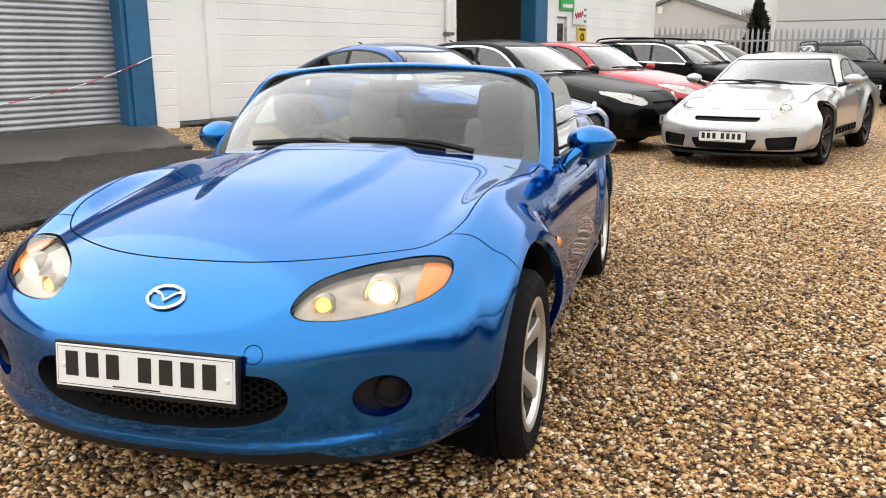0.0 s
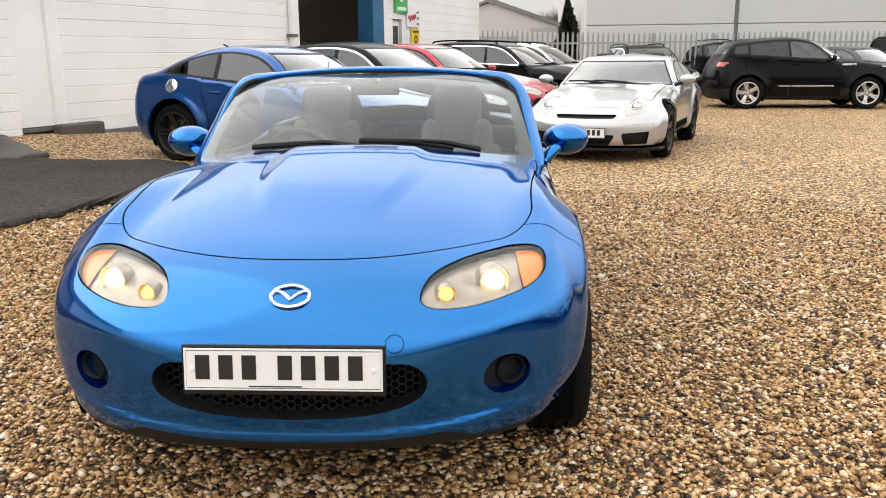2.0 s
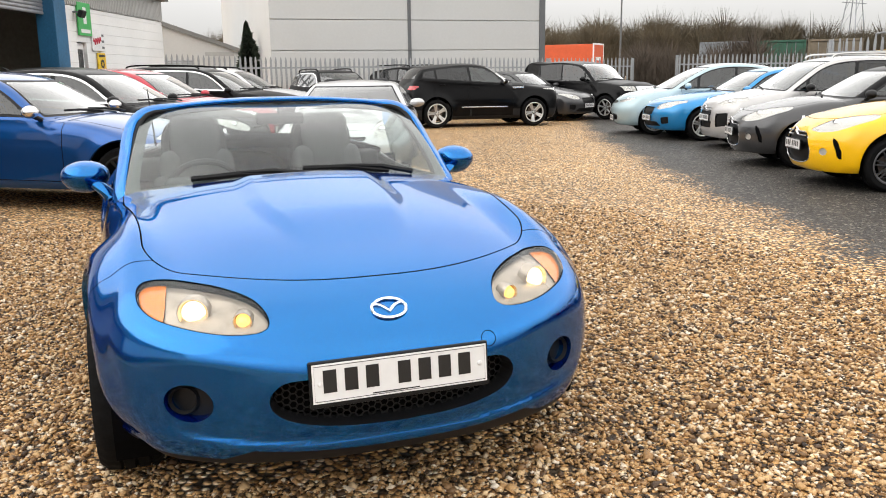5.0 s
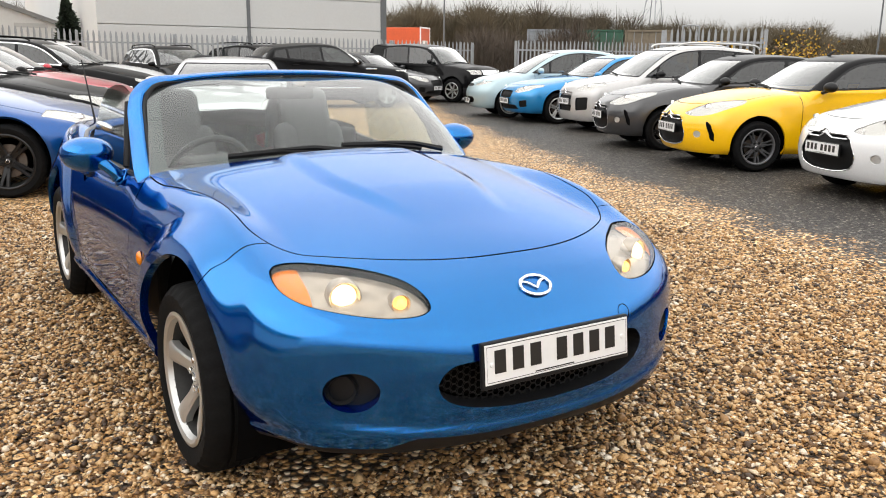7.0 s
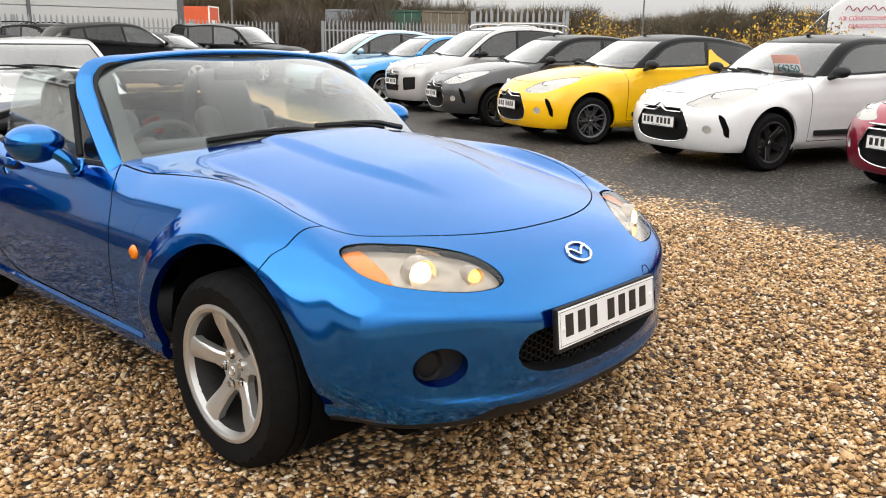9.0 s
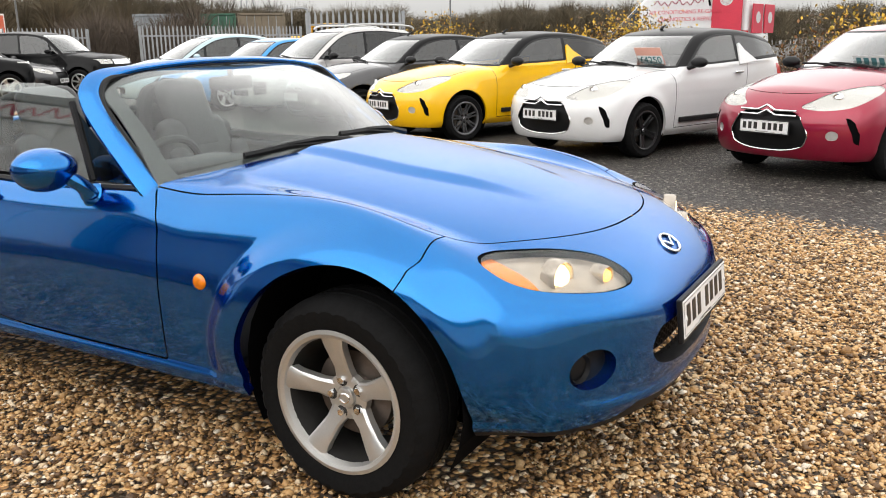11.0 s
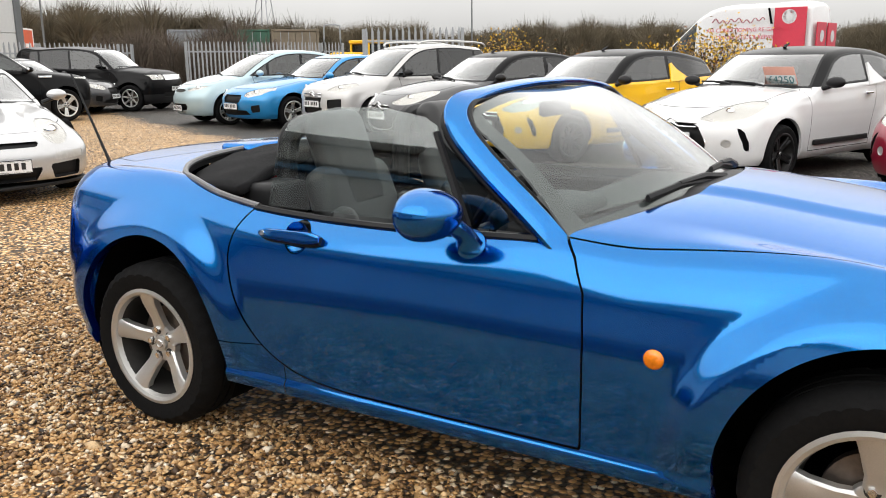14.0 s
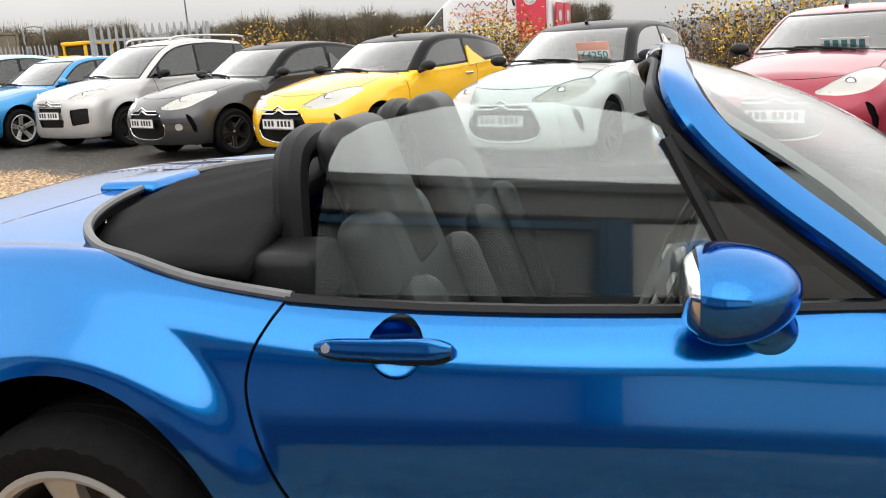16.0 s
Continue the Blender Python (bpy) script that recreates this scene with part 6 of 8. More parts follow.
    for s in (-1, 1):
        d = doors[s]
        # side window, mirror, handle, quarter pane
        rear_edge = ((0.845, 0.97, 1.08, 1.12, 1.145, 1.162), (-1.815, -1.806, -1.785, -1.76, -1.70, -1.58))
        fore_edge = ((0.845, 1.12, 1.145, 1.162), (-1.085, -1.215, -1.27, -1.40))
        bm = bmesh.new()
        rows = []
        for i in range(15):
            z = 0.845 + 0.317 * i / 14
            u = (z - 0.845) / 0.317
            x0, x1 = float(np.interp(z, *rear_edge)), float(np.interp(z, *fore_edge))
            rows.append([bm.verts.new((x0 + (x1 - x0) * j / 10, s * (0.755 - 0.054 * u - 0.030 * u * u), z)) for j in range(11)])
        for r0, r1 in zip(rows, rows[1:]):
            for j in range(10):
                bm.faces.new((r0[j], r0[j + 1], r1[j + 1], r1[j]))
        g = part("side_window", bm, SIDE_PANE, d, "clear frameless side window wound up", True)
        md = g.modifiers.new("thick", "SOLIDIFY")
        md.thickness, md.use_rim = 0.004, False
        bm = bmesh.new()
        bm.faces.new([bm.verts.new((x, s * y, z)) for x, y, z in [(-0.89, 0.748, 0.845), (-1.07, 0.753, 0.845), (-1.19, 0.705, 1.08)]])
        part("quarter_pane", bm, DARK_PANE, d)
        part("quarter_post", tube([(-1.075, s * 0.754, 0.845), (-1.205, s * 0.704, 1.10)], 0.012, 6), TRIM, d)
        part("window_seal", tube([(x, s * 0.752, on_top(x, 0.757) + 0.004) for x in (-0.86, -1.05, -1.2, -1.4, -1.6, -1.75, -1.87)], 0.012, 6), TRIM, d)
        mirror(d, s)
        # handle
        yc = on_side(-1.655, 0.766)
        hm = pose(-1.655, s * yc, 0.766, 0, 0, s * 90) @ pose(0, 0, 0, 0, -12, 0)
        part("handle_cup", lathe_at([(0.0, -0.009), (0.022, -0.008), (0.038, -0.0045), (0.0480, -0.0005), (0.0505, 0.0012)], hm, 32), BLUE, d, "round hollow behind the handle", True)
        # a black bar is added for the dark gap behind the handle
        for nm, grow, lift, mat in (("handle_base", 0.003, 0.003, TRIM), ("door_handle", 0.0, 0.026, BLUE)):
            hp = [hm @ Vector((lift * (1 if mat is TRIM else 1 - 0.45 * abs(q) ** 4), s * (0.019 - 0.118 * q), -0.004 if mat is TRIM else 0.003)) for q in np.linspace(-1, 1, 15)]
            part(nm, strake(hp, [(0.0175 + grow) * (1.15 - 0.25 * (1 + q) / 2 if s else 1) * max(0.25, (1 - abs(q) ** 8)) ** 0.5 for q in np.linspace(1, -1, 15)], [0.011] * 15, [hm.to_3x3() @ Vector((1, 0, 0))] * 15, 16), mat, d, smooth=True)
        part("key_hole", lathe_at([(0.0, 0.003), (0.008, 0.003), (0.009, 0)], hm @ pose(0.034, s * 0.115, 0.003), 12), CHROME, d)
        part("side_repeater", lathe_at([(0.0, 0.014), (0.016, 0.012), (0.023, 0.006), (0.026, 0.0)], pose(-0.508, s * on_side(-0.508, 0.588), 0.588, 0, 0, s * 90), 24), AMBER, car, "round amber side repeater", True)
    # badge: a chrome oval with a plain wing shape, and the plate
    bx = on_nose(0.0, 0.655)
    ringp = [bx @ Vector((0.004, 0.052 * math.cos(a), 0.036 * math.sin(a))) for a in np.linspace(0, 2 * math.pi, 41)[:-1]]
    bd = part("badge", tube(ringp, 0.0052, 8, closed=True), CHROME, car, "chrome oval badge", True)
    wing = [bx @ Vector((0.004, 0.048 * s, 0.015 - 0.026 * (1 - abs(s)) ** 1.5 + 0.006 * math.sin(3 * abs(s)))) for s in np.linspace(-1, 1, 17)]
    part("badge_wing", tube(wing, 0.005, 6), CHROME, bd, smooth=True)
    cap = on_nose(0.287, 0.552)
    part("tow_eye_cap", tube([cap @ Vector((-0.0004, 0.024 * math.cos(a), 0.024 * math.sin(a))) for a in np.linspace(0, 2 * math.pi, 33)[:-1]], 0.001, 5, closed=True), GAP, car, "thin round line of the tow eye cap", True)
    number_plate(car, on_nose(0.0, 0.50).translation.x + 0.010, 0.495, tilt=-6)


def mirror(d, s):
    f = lambda x, y, z: smax(np.hypot(np.hypot((x + 1.135) / (0.092 + 0.018 * np.sign(x + 1.135)), (s * y - 0.893) / 0.104), (z - 0.905) / (0.072 - 0.008 * np.sign(z - 0.905))) - 1, (-1.195 - x) / 0.08, 0.12) * 0.075
    m = skin(f, (-1.25, min(s * 0.75, s * 1.03), 0.80), (-0.98, max(s * 0.75, s * 1.03), 1.01), 0.007)
    rear, shell = split(m, lambda v, n: v[:, 0] + 1.170)
    body = panel("door_mirror", shell, BLUE, d, 0.0, "rounded blue door mirror")
    band, face = split(rear, lambda v, n: -0.5 - n[:, 0])
    band, rim = split(band, lambda v, n: -1.188 - v[:, 0])
    panel("mirror_band", band, TRIM, body, 0.003)
    panel("mirror_rim", rim, CHROME, body, 0.0, "bright rim round the mirror glass")
    panel("mirror_glass", face, CHROME, body, 0.004)
    part("mirror_arm", tube(smooth_path([(-1.05, s * 0.790, 0.806), (-1.055, s * 0.812, 0.838), (-1.075, s * 0.856, 0.876)], 4), 0.034, 12, flat=0.75, taper=[1.25, 1.15, 1.1, 1.05, 1, 1, 1, 1, 0.95]), BLUE, body, smooth=True)
    part("mirror_foot", lathe_at([(0.0, 0.024), (0.030, 0.020), (0.044, 0.008), (0.047, -0.012)], pose(-1.05, s * (on_side(-1.05, 0.800) - 0.006), 0.800, 0, 0, s * 90) @ pose(0, 0, 0, 0, -28, 0), 24), BLUE, body, smooth=True)


build_roadster()

# ---- parked cars ----
def car_pose(x, y, heading, wb):
    """A car on its four wheels on the sloping yard, by the place of its front axle."""
    a = radians(heading)
    z0 = ground_z(x, y)
    z1 = ground_z(x - wb * math.cos(a), y - wb * math.sin(a))
    return pose(x, y, float(z0), 0, 0, heading) @ pose(0, 0, 0, 0, -math.degrees(math.atan2(z0 - z1, wb)), 0)


def make_car(name, label, paint_mat, s, place, group="parked cars", roof_mat=None, wheel_mat=ALLOY, front=None):
    """A closed car from its outlines: side profile of body and cabin, nose, widths, and the shapes cut into them."""
    car = thing(name, car_pose(*place, s["wb"]), label, "car", group)
    fo, wb, ro, hw, r = s["fo"], s["wb"], s["ro"], s["hw"], s["r"]
    body, roof = curve_of(s["body"]), curve_of(s["roof"])
    nose = curve_of([(z, fo + d) for z, d in s.get("nose", [(0.1, -0.2), (0.25, -0.07), (0.4, -0.01), (0.55, 0.0), (0.7, -0.06), (0.85, -0.2), (1.2, -0.7)])])
    tail = curve_of([(z, -wb - ro + d) for z, d in s.get("tail", [(0.1, 0.2), (0.3, 0.06), (0.5, 0.0), (0.75, 0.02), (0.95, 0.08), (1.2, 0.22), (1.5, 0.45), (1.8, 0.8)])])
    x_cowl, z_cowl = s["roof"][0]
    mid, tum, sweep = s.get("mid", -1.4), s.get("tum", 0.42), s.get("sweep", 0.20)
    belt = curve_of(s["belt"])
    flare, crest = s.get("flare", 0.025), s.get("crest", 0.0)

    def roof_at(x, ay):
        q = (ay / 0.7) ** 2
        at = x + sweep * q * step(mid - 0.5, mid + 0.5, x) - 0.12 * q * step(mid - 0.4, mid - 1.2, x)
        return roof(at) - 1.2 * np.maximum(0, at - x_cowl)

    def cabin_w(x, z):
        return hw - 0.06 - tum * np.maximum(0, z - belt(x)) - 0.10 * step(-wb + 0.2, -wb - ro, x)

    def field(x, y, z):
        ay = np.abs(y)
        w = hw - 0.03 - 0.30 * (z - 0.58) ** 2 - 0.04 * step(0.3, 0.18, z)
        for wx in (0, -wb):
            w = w + flare * bumpf(np.hypot(x - wx, z - r) - r - 0.05, 0.10)
        w = w - 0.012 * bumpf(x + wb / 2, 0.8) * bumpf(z - 0.45, 0.15)
        h = body(x) - 0.10 * (ay / hw) ** 2 * step(mid, 0.2, x) - 0.05 * (ay / hw) ** 5
        if crest:
            h = h + crest * bumpf(x - 0.05, 0.5) * bumpf(ay - hw + 0.24, 0.14)
        f = smax(ay - w, (z - h) * 0.9, 0.10)
        f = smax(f, (x - nose(z) + s.get("plan", 0.38) * (ay / hw) ** 2.8) * 0.88, 0.09)
        f = smax(f, (tail(z) + 0.24 * (ay / hw) ** 3 - x) * 0.88, 0.08)
        g = smax(ay - cabin_w(x, z), (z - roof_at(x, ay) + 0.05 * (ay / 0.7) ** 2) * 0.8, s.get("edge", 0.07))
        g = smax(g, (tail(z) + 0.15 * (ay / hw) ** 2 - x) * 0.85, 0.07)
        g = smax(g, 0.7 - z, 0.05)
        return smax(smin(f, g, 0.05), 0.19 - z, 0.05)

    m = skin(field, (-wb - ro - 0.1, -hw - 0.08, 0.14), (fo + 0.08, hw + 0.08, s["h"] + 0.08), s.get("grid", 0.03))
    _, m = split(m, lambda v, n: v[:, 2] - 0.212)
    arch = arch_fields([(0, r + 0.01), (-wb, r + 0.01)], r + 0.05, 0.5)
    _, m = split(m, arch)
    rim_walls("arch_lip", m, arch, 0.03, s.get("lip", paint_mat), car, ((-0.7, 0.7), (-wb - 0.7, -wb + 0.7)))
    X = lambda v: (v[:, 0], np.abs(v[:, 1]), v[:, 2])

    def halves(piece, name, mat, inset=0.0, label="", parent=None):
        got = []
        for sg in (1, -1):
            half, _ = split(piece, lambda v, n: -sg * v[:, 1])
            got.append(panel(name, half, mat, parent or car, inset, label))
        return got

    # glass
    b_posts = s["posts"]
    margin = s.get("margin", 0.085)

    def side_glass(v, n):
        x, ay, z = X(v)
        d = np.maximum(belt(x) + 0.035 - z, z - roof_at(x, ay) + margin)
        d = np.maximum(d, s["glass_end"] + s.get("glass_lean", 0.3) * (z - 1.2) - x)
        return np.maximum(d * 0.8, 0.5 - np.abs(n[:, 1]))
    glass, m = split(m, side_glass)
    surround, glass = split(glass, lambda v, n: -side_glass(v, n) - 0.018)
    halves(surround, "window_surround", s.get("surround", TRIM))
    posts, glass = split(glass, lambda v, n: np.minimum.reduce([np.abs(v[:, 0] - px + 0.12 * (v[:, 2] - 1.2)) for px in b_posts]) - 0.03)
    for px in b_posts:
        one, _ = split(posts, lambda v, n: np.abs(v[:, 0] - px) - 0.15)
        halves(one, "window_post", TRIM)
    edges = [9.0] + list(b_posts) + [-9.0]
    for i, (a, b) in enumerate(zip(edges, edges[1:])):
        pane, _ = split(glass, lambda v, n: np.maximum(v[:, 0] - a, b - v[:, 0]) if True else 0)
        for ob in halves(pane, "side_window", DARK_PANE if i >= s.get("privacy", 9) else SIDE_GLASS):
            if ob:
                ob.visible_shadow = False
    z_top = max(z for _, z in s["roof"])

    def screen(v, n):
        x, ay, z = X(v)
        d = np.maximum(z_cowl + 0.03 - 0.05 * ay - z, z - z_top + s.get("header", 0.085))
        d = np.maximum(d, ay - cabin_w(x, z) + 0.075)
        return np.maximum(d, np.maximum(0.2 - n[:, 0], mid - x))
    pane, m = split(m, screen)
    edge, pane = split(pane, lambda v, n: -screen(v, n) - 0.02)
    panel("screen_border", edge, TRIM, car)
    ws = panel("windscreen", pane, PANE, car)
    if ws:
        ws.visible_shadow = False

    def back_glass(v, n):
        x, ay, z = X(v)
        d = np.maximum(s.get("back_low", 1.02) - z, z - z_top + 0.12)
        d = np.maximum(d, ay - cabin_w(x, z) + 0.12)
        return np.maximum(d, np.maximum(0.25 + n[:, 0], x - mid))
    pane, m = split(m, back_glass)
    bg = panel("rear_window", pane, DARK_PANE, car)
    # lamps, grilles and other shapes cut into the nose
    for fname, outline, mat, inset, flabel in s["front"]:
        def cut(v, n):
            x, ay, z = X(v)
            return np.maximum(poly_field(ay, z, outline, 0.008), np.maximum(s.get("lamp_back", 0.28) - x if fname == "headlamp" else -0.35 - x, 0.02 - n[:, 0]))
        piece, m = split(m, cut)
        if fname == "headlamp":
            border, piece = split(piece, lambda v, n: -cut(v, n) - 0.003)
            halves(border, "lamp_surround", mat, 0.002)
            for ob, sg in zip(halves(piece, "headlamp", LAMP_GLASS, 0.0, flabel), (1, -1)):
                if ob is None:
                    continue
                ob.visible_shadow = False
                half, _ = split(piece, lambda v, n: -sg * v[:, 1])
                panel("lamp_bowl", half, mat, ob, 0.005)
                ys, zs = [p[0] for p in outline], [p[1] for p in outline]
                cy, cz = sum(ys) / len(ys), sum(zs) / len(zs)
                v = half[0][np.unique(half[2])]
                k = np.argmin((np.abs(v[:, 1]) - cy) ** 2 + (v[:, 2] - cz) ** 2)
                rr = 0.055 if s.get("round_lamp") else 0.04
                part("lamp_lens", lathe_at([(0, 0.012), (rr * 0.6, 0.008), (rr, -0.005), (rr * 1.15, 0.004), (rr * 1.2, -0.03)], Matrix.Translation(v[k] - np.array([0.012, 0, 0])) @ pose(0, 0, 0, 0, 0, sg * 15), 20), CHROME, ob, smooth=True)
        elif min(p[0] for p in outline) > 0.05:
            halves(piece, fname, mat, inset, flabel)
            rim_walls(fname + "_rim", m, cut, max(inset, 0.004), mat, car)
        else:
            panel(fname, piece, mat, car, inset, flabel)
            rim_wall(fname + "_rim", m, cut, max(inset, 0.004), mat, car)
    # rear lamps
    rl = s.get("rear_lamp", (0.66, 0.88, 0.16, 0.10))
    piece, m = split(m, lambda v, n: np.maximum(np.maximum(np.abs(np.abs(v[:, 1]) - rl[0]) - rl[2], np.abs(v[:, 2] - rl[1]) - rl[3]), v[:, 0] + wb + ro - 0.4))
    halves(piece, "tail_lamp", RED_LENS, 0.001)
    # shut lines: bonnet and doors
    xb = s["bonnet"]

    def bonnet(v, n):
        x, ay, z = X(v)
        d = smax(ay - hw + 0.20, x - xb[0] + 0.32 * (ay / 0.7) ** 2.5, 0.1)
        return np.maximum(np.maximum(d, xb[1] - 0.25 * (ay / 0.7) ** 2 - x), 0.3 - n[:, 2])
    lid, line, m = strip(m, bonnet, 0.004)
    panel("bonnet", lid, paint_mat, car)
    panel("bonnet_gap", line, GAP, car, 0.006)
    for x0, x1 in s["doors"]:
        def door(v, n):
            x, ay, z = X(v)
            d = np.maximum(x - x0 - 0.1 * step(0.8, 1.2, z), x1 - 0.10 * step(0.5, 0.9, z) - x)
            d = np.maximum(d, np.maximum(0.30 - z, z - belt(x) - 0.035))
            return np.maximum(d, 0.4 - np.abs(n[:, 1]))
        leaf, line, m = strip(m, door, 0.004)
        halves(line, "door_gap", GAP, 0.006)
        for ob, sg in zip(halves(leaf, "door", paint_mat), (1, -1)):
            zc = float(belt(x1)) - 0.10
            part("door_handle", boxed(x1 + 0.04, x1 + 0.20, sg * (hw - 0.025) - 0.016, sg * (hw - 0.025) + 0.016, zc - 0.016, zc + 0.014, 0.01), s.get("handle", paint_mat), ob)
    # lower trim and roof
    if s.get("clad"):
        low, m = split(m, lambda v, n: v[:, 2] - s["clad"])
        panel("lower_cladding", low, TRIM, car)
    if roof_mat:
        top, m = split(m, lambda v, n: np.maximum(belt(v[:, 0]) + 0.02 - v[:, 2], np.abs(v[:, 0] - (x_cowl - 2.2)) - 2.6))
        panel("roof", top, roof_mat, car, 0.0, s.get("roof_label", ""))
    panel("body", m, paint_mat, car)
    part("floor_pan", boxed(-wb - ro + 0.25, fo - 0.3, -hw + 0.18, hw - 0.18, 0.2, 0.24, 0.02), GAP, car)
    for wx in (0, -wb):
        for sg in (1, -1):
            arch_liner(car, wx, r + 0.01, r + 0.055, sg * (hw - 0.36), sg * (hw - 0.05))
    first = None
    for wx in (0, -wb):
        for sg in (-1, 1):
            w = build_wheel(car, wx, sg * (hw - 0.125), r, s["rim"], 0.215, s["style"], wheel_mat, first)
            first = first or w
    # cabin
    tub = bmesh.new()
    box(tub, -wb - 0.25, -0.35, -hw + 0.14, hw - 0.14, 0.3, 0.62, 0.02)
    box(tub, -0.85, x_cowl - 0.12, -hw + 0.14, hw - 0.14, 0.6, min(z_cowl, float(belt(-0.7))) - 0.04, 0.03)
    part("cabin_trim", tub, CABIN, car)
    z_seat = s.get("seat_z", 0.50)
    for sg in (1, -1):
        seat(car, -1.35, sg * 0.36, z_seat, CABIN, s.get("seat_tall", 0.56), 0.23)
    part("rear_bench", box(bmesh.new(), -wb - 0.02, -wb + 0.14, -hw + 0.25, hw - 0.25, z_seat, z_seat + 0.58, 0.05, seg=3), CABIN, car, smooth=True)
    # mirrors, wipers, plates
    mx, mz = s.get("mirror", (x_cowl - 0.42, z_cowl + 0.05))
    for sg in (1, -1):
        q = lambda x, y, z: (np.hypot(np.hypot((x - mx) / 0.075, (sg * y - hw - 0.065) / 0.105), (z - mz) / 0.062) - 1) * 0.06
        shell = skin(q, (mx - 0.12, min(sg * (hw - 0.06), sg * (hw + 0.24)), mz - 0.11), (mx + 0.12, max(sg * (hw - 0.06), sg * (hw + 0.24)), mz + 0.11), 0.016)
        back, shell = split(shell, lambda v, n: v[:, 0] - mx + 0.045)
        mo = panel("door_mirror", shell, s.get("mirror_mat", paint_mat), car)
        panel("mirror_glass", back, CHROME, mo)
        part("mirror_arm", tube([(mx + 0.02, sg * (hw - 0.10), mz - 0.08), (mx, sg * (hw + 0.02), mz - 0.04)], 0.024, 8), TRIM, mo)
    zz = z_cowl + 0.035
    wiper(car, (x_cowl + 0.02, 0.35, zz - 0.01), (x_cowl - 0.12, -0.25, zz + 0.03), 0.015)
    wiper(car, (x_cowl - 0.03, -0.1, zz), (x_cowl - 0.2, -0.62, zz + 0.02), 0.015)
    if s.get("plate"):
        number_plate(car, float(nose(s["plate"])) + 0.016, s["plate"], tilt=s.get("plate_tilt", 0))
    if s.get("aerial"):
        ax_, az_ = s["aerial"]
        part("roof_aerial", tube([(ax_, 0, az_), (ax_ - 0.03, 0, az_ + 0.03), (ax_ - 0.10, 0, az_ + 0.06)], 0.012, 6, taper=[2, 1.3, 0.5]), TRIM, car)
    if s.get("rails"):
        x0, x1, zr = s["rails"]
        for sg in (1, -1):
            yy = sg * (hw - 0.06 - tum * (zr - float(belt(mid))) - 0.06)
            part("roof_rail", tube(smooth_path([(x0, yy * 0.97, zr - 0.06), (x0 - 0.15, yy, zr), ((x0 + x1) / 2, yy, zr + 0.01), (x1 + 0.15, yy, zr - 0.02), (x1, yy * 0.97, zr - 0.09)], 4), 0.018, 8), s.get("rail_mat", ALLOY), car, smooth=True)
    return car


def chevron_bars(car, x, z, wide, mat=CHROME):
    """Two bright bars that rise to the middle, above a grille."""
    for k in range(2):
        pts = [(x - 0.34 * (abs(y) / 0.85) ** 2.8 + 0.012, y, z - 0.045 * k + 0.045 * max(0, 1 - abs(y) / 0.09)) for y in np.linspace(-wide, wide, 25)]
        part("grille_bar", tube(pts, 0.011, 6), mat, car, "chrome grille bar", True)


CARD_ORANGE = surface("orange_card", (0.75, 0.40, 0.32), 0.6, grain=30, vary=0.05, bump=0)
CARD_WHITE = surface("white_card", (0.75, 0.78, 0.78), 0.6, grain=30, vary=0.05, bump=0)
CARD_INK = surface("card_ink", (0.06, 0.20, 0.22), 0.6, bump=0)


def price_card(car, x, y, z, wide, high, strip, figures, label):
    """A price card leaning on the inside of a windscreen, facing forward."""
    e = thing("price_card", car.matrix_world @ pose(x - 0.05, y, z - 0.05, 0, 0, 90) @ pose(0, 0, 0, 33, 0, 0), label, "price sign", "price cards")
    part("card", boxed(-wide / 2, wide / 2, -0.002, 0.002, 0, high, 0.002), CARD_ORANGE if strip < high else CARD_WHITE, e)
    if strip < high:
        part("price_strip", boxed(-wide / 2 + 0.01, wide / 2 - 0.01, -0.004, -0.0025, 0.015, strip), CARD_WHITE, e)
    if figures:
        lettering("figures", figures, strip * 0.98, pose(0, -0.006, 0.03), CARD_INK, e)
    else:
        for i in range(5):
            q = -wide * 0.36 + i * wide * 0.18
            part("figure_bar", boxed(q - wide * 0.06, q + wide * 0.06, -0.006, -0.0045, strip * 0.22, strip * 0.85), CARD_INK, e)
    return e


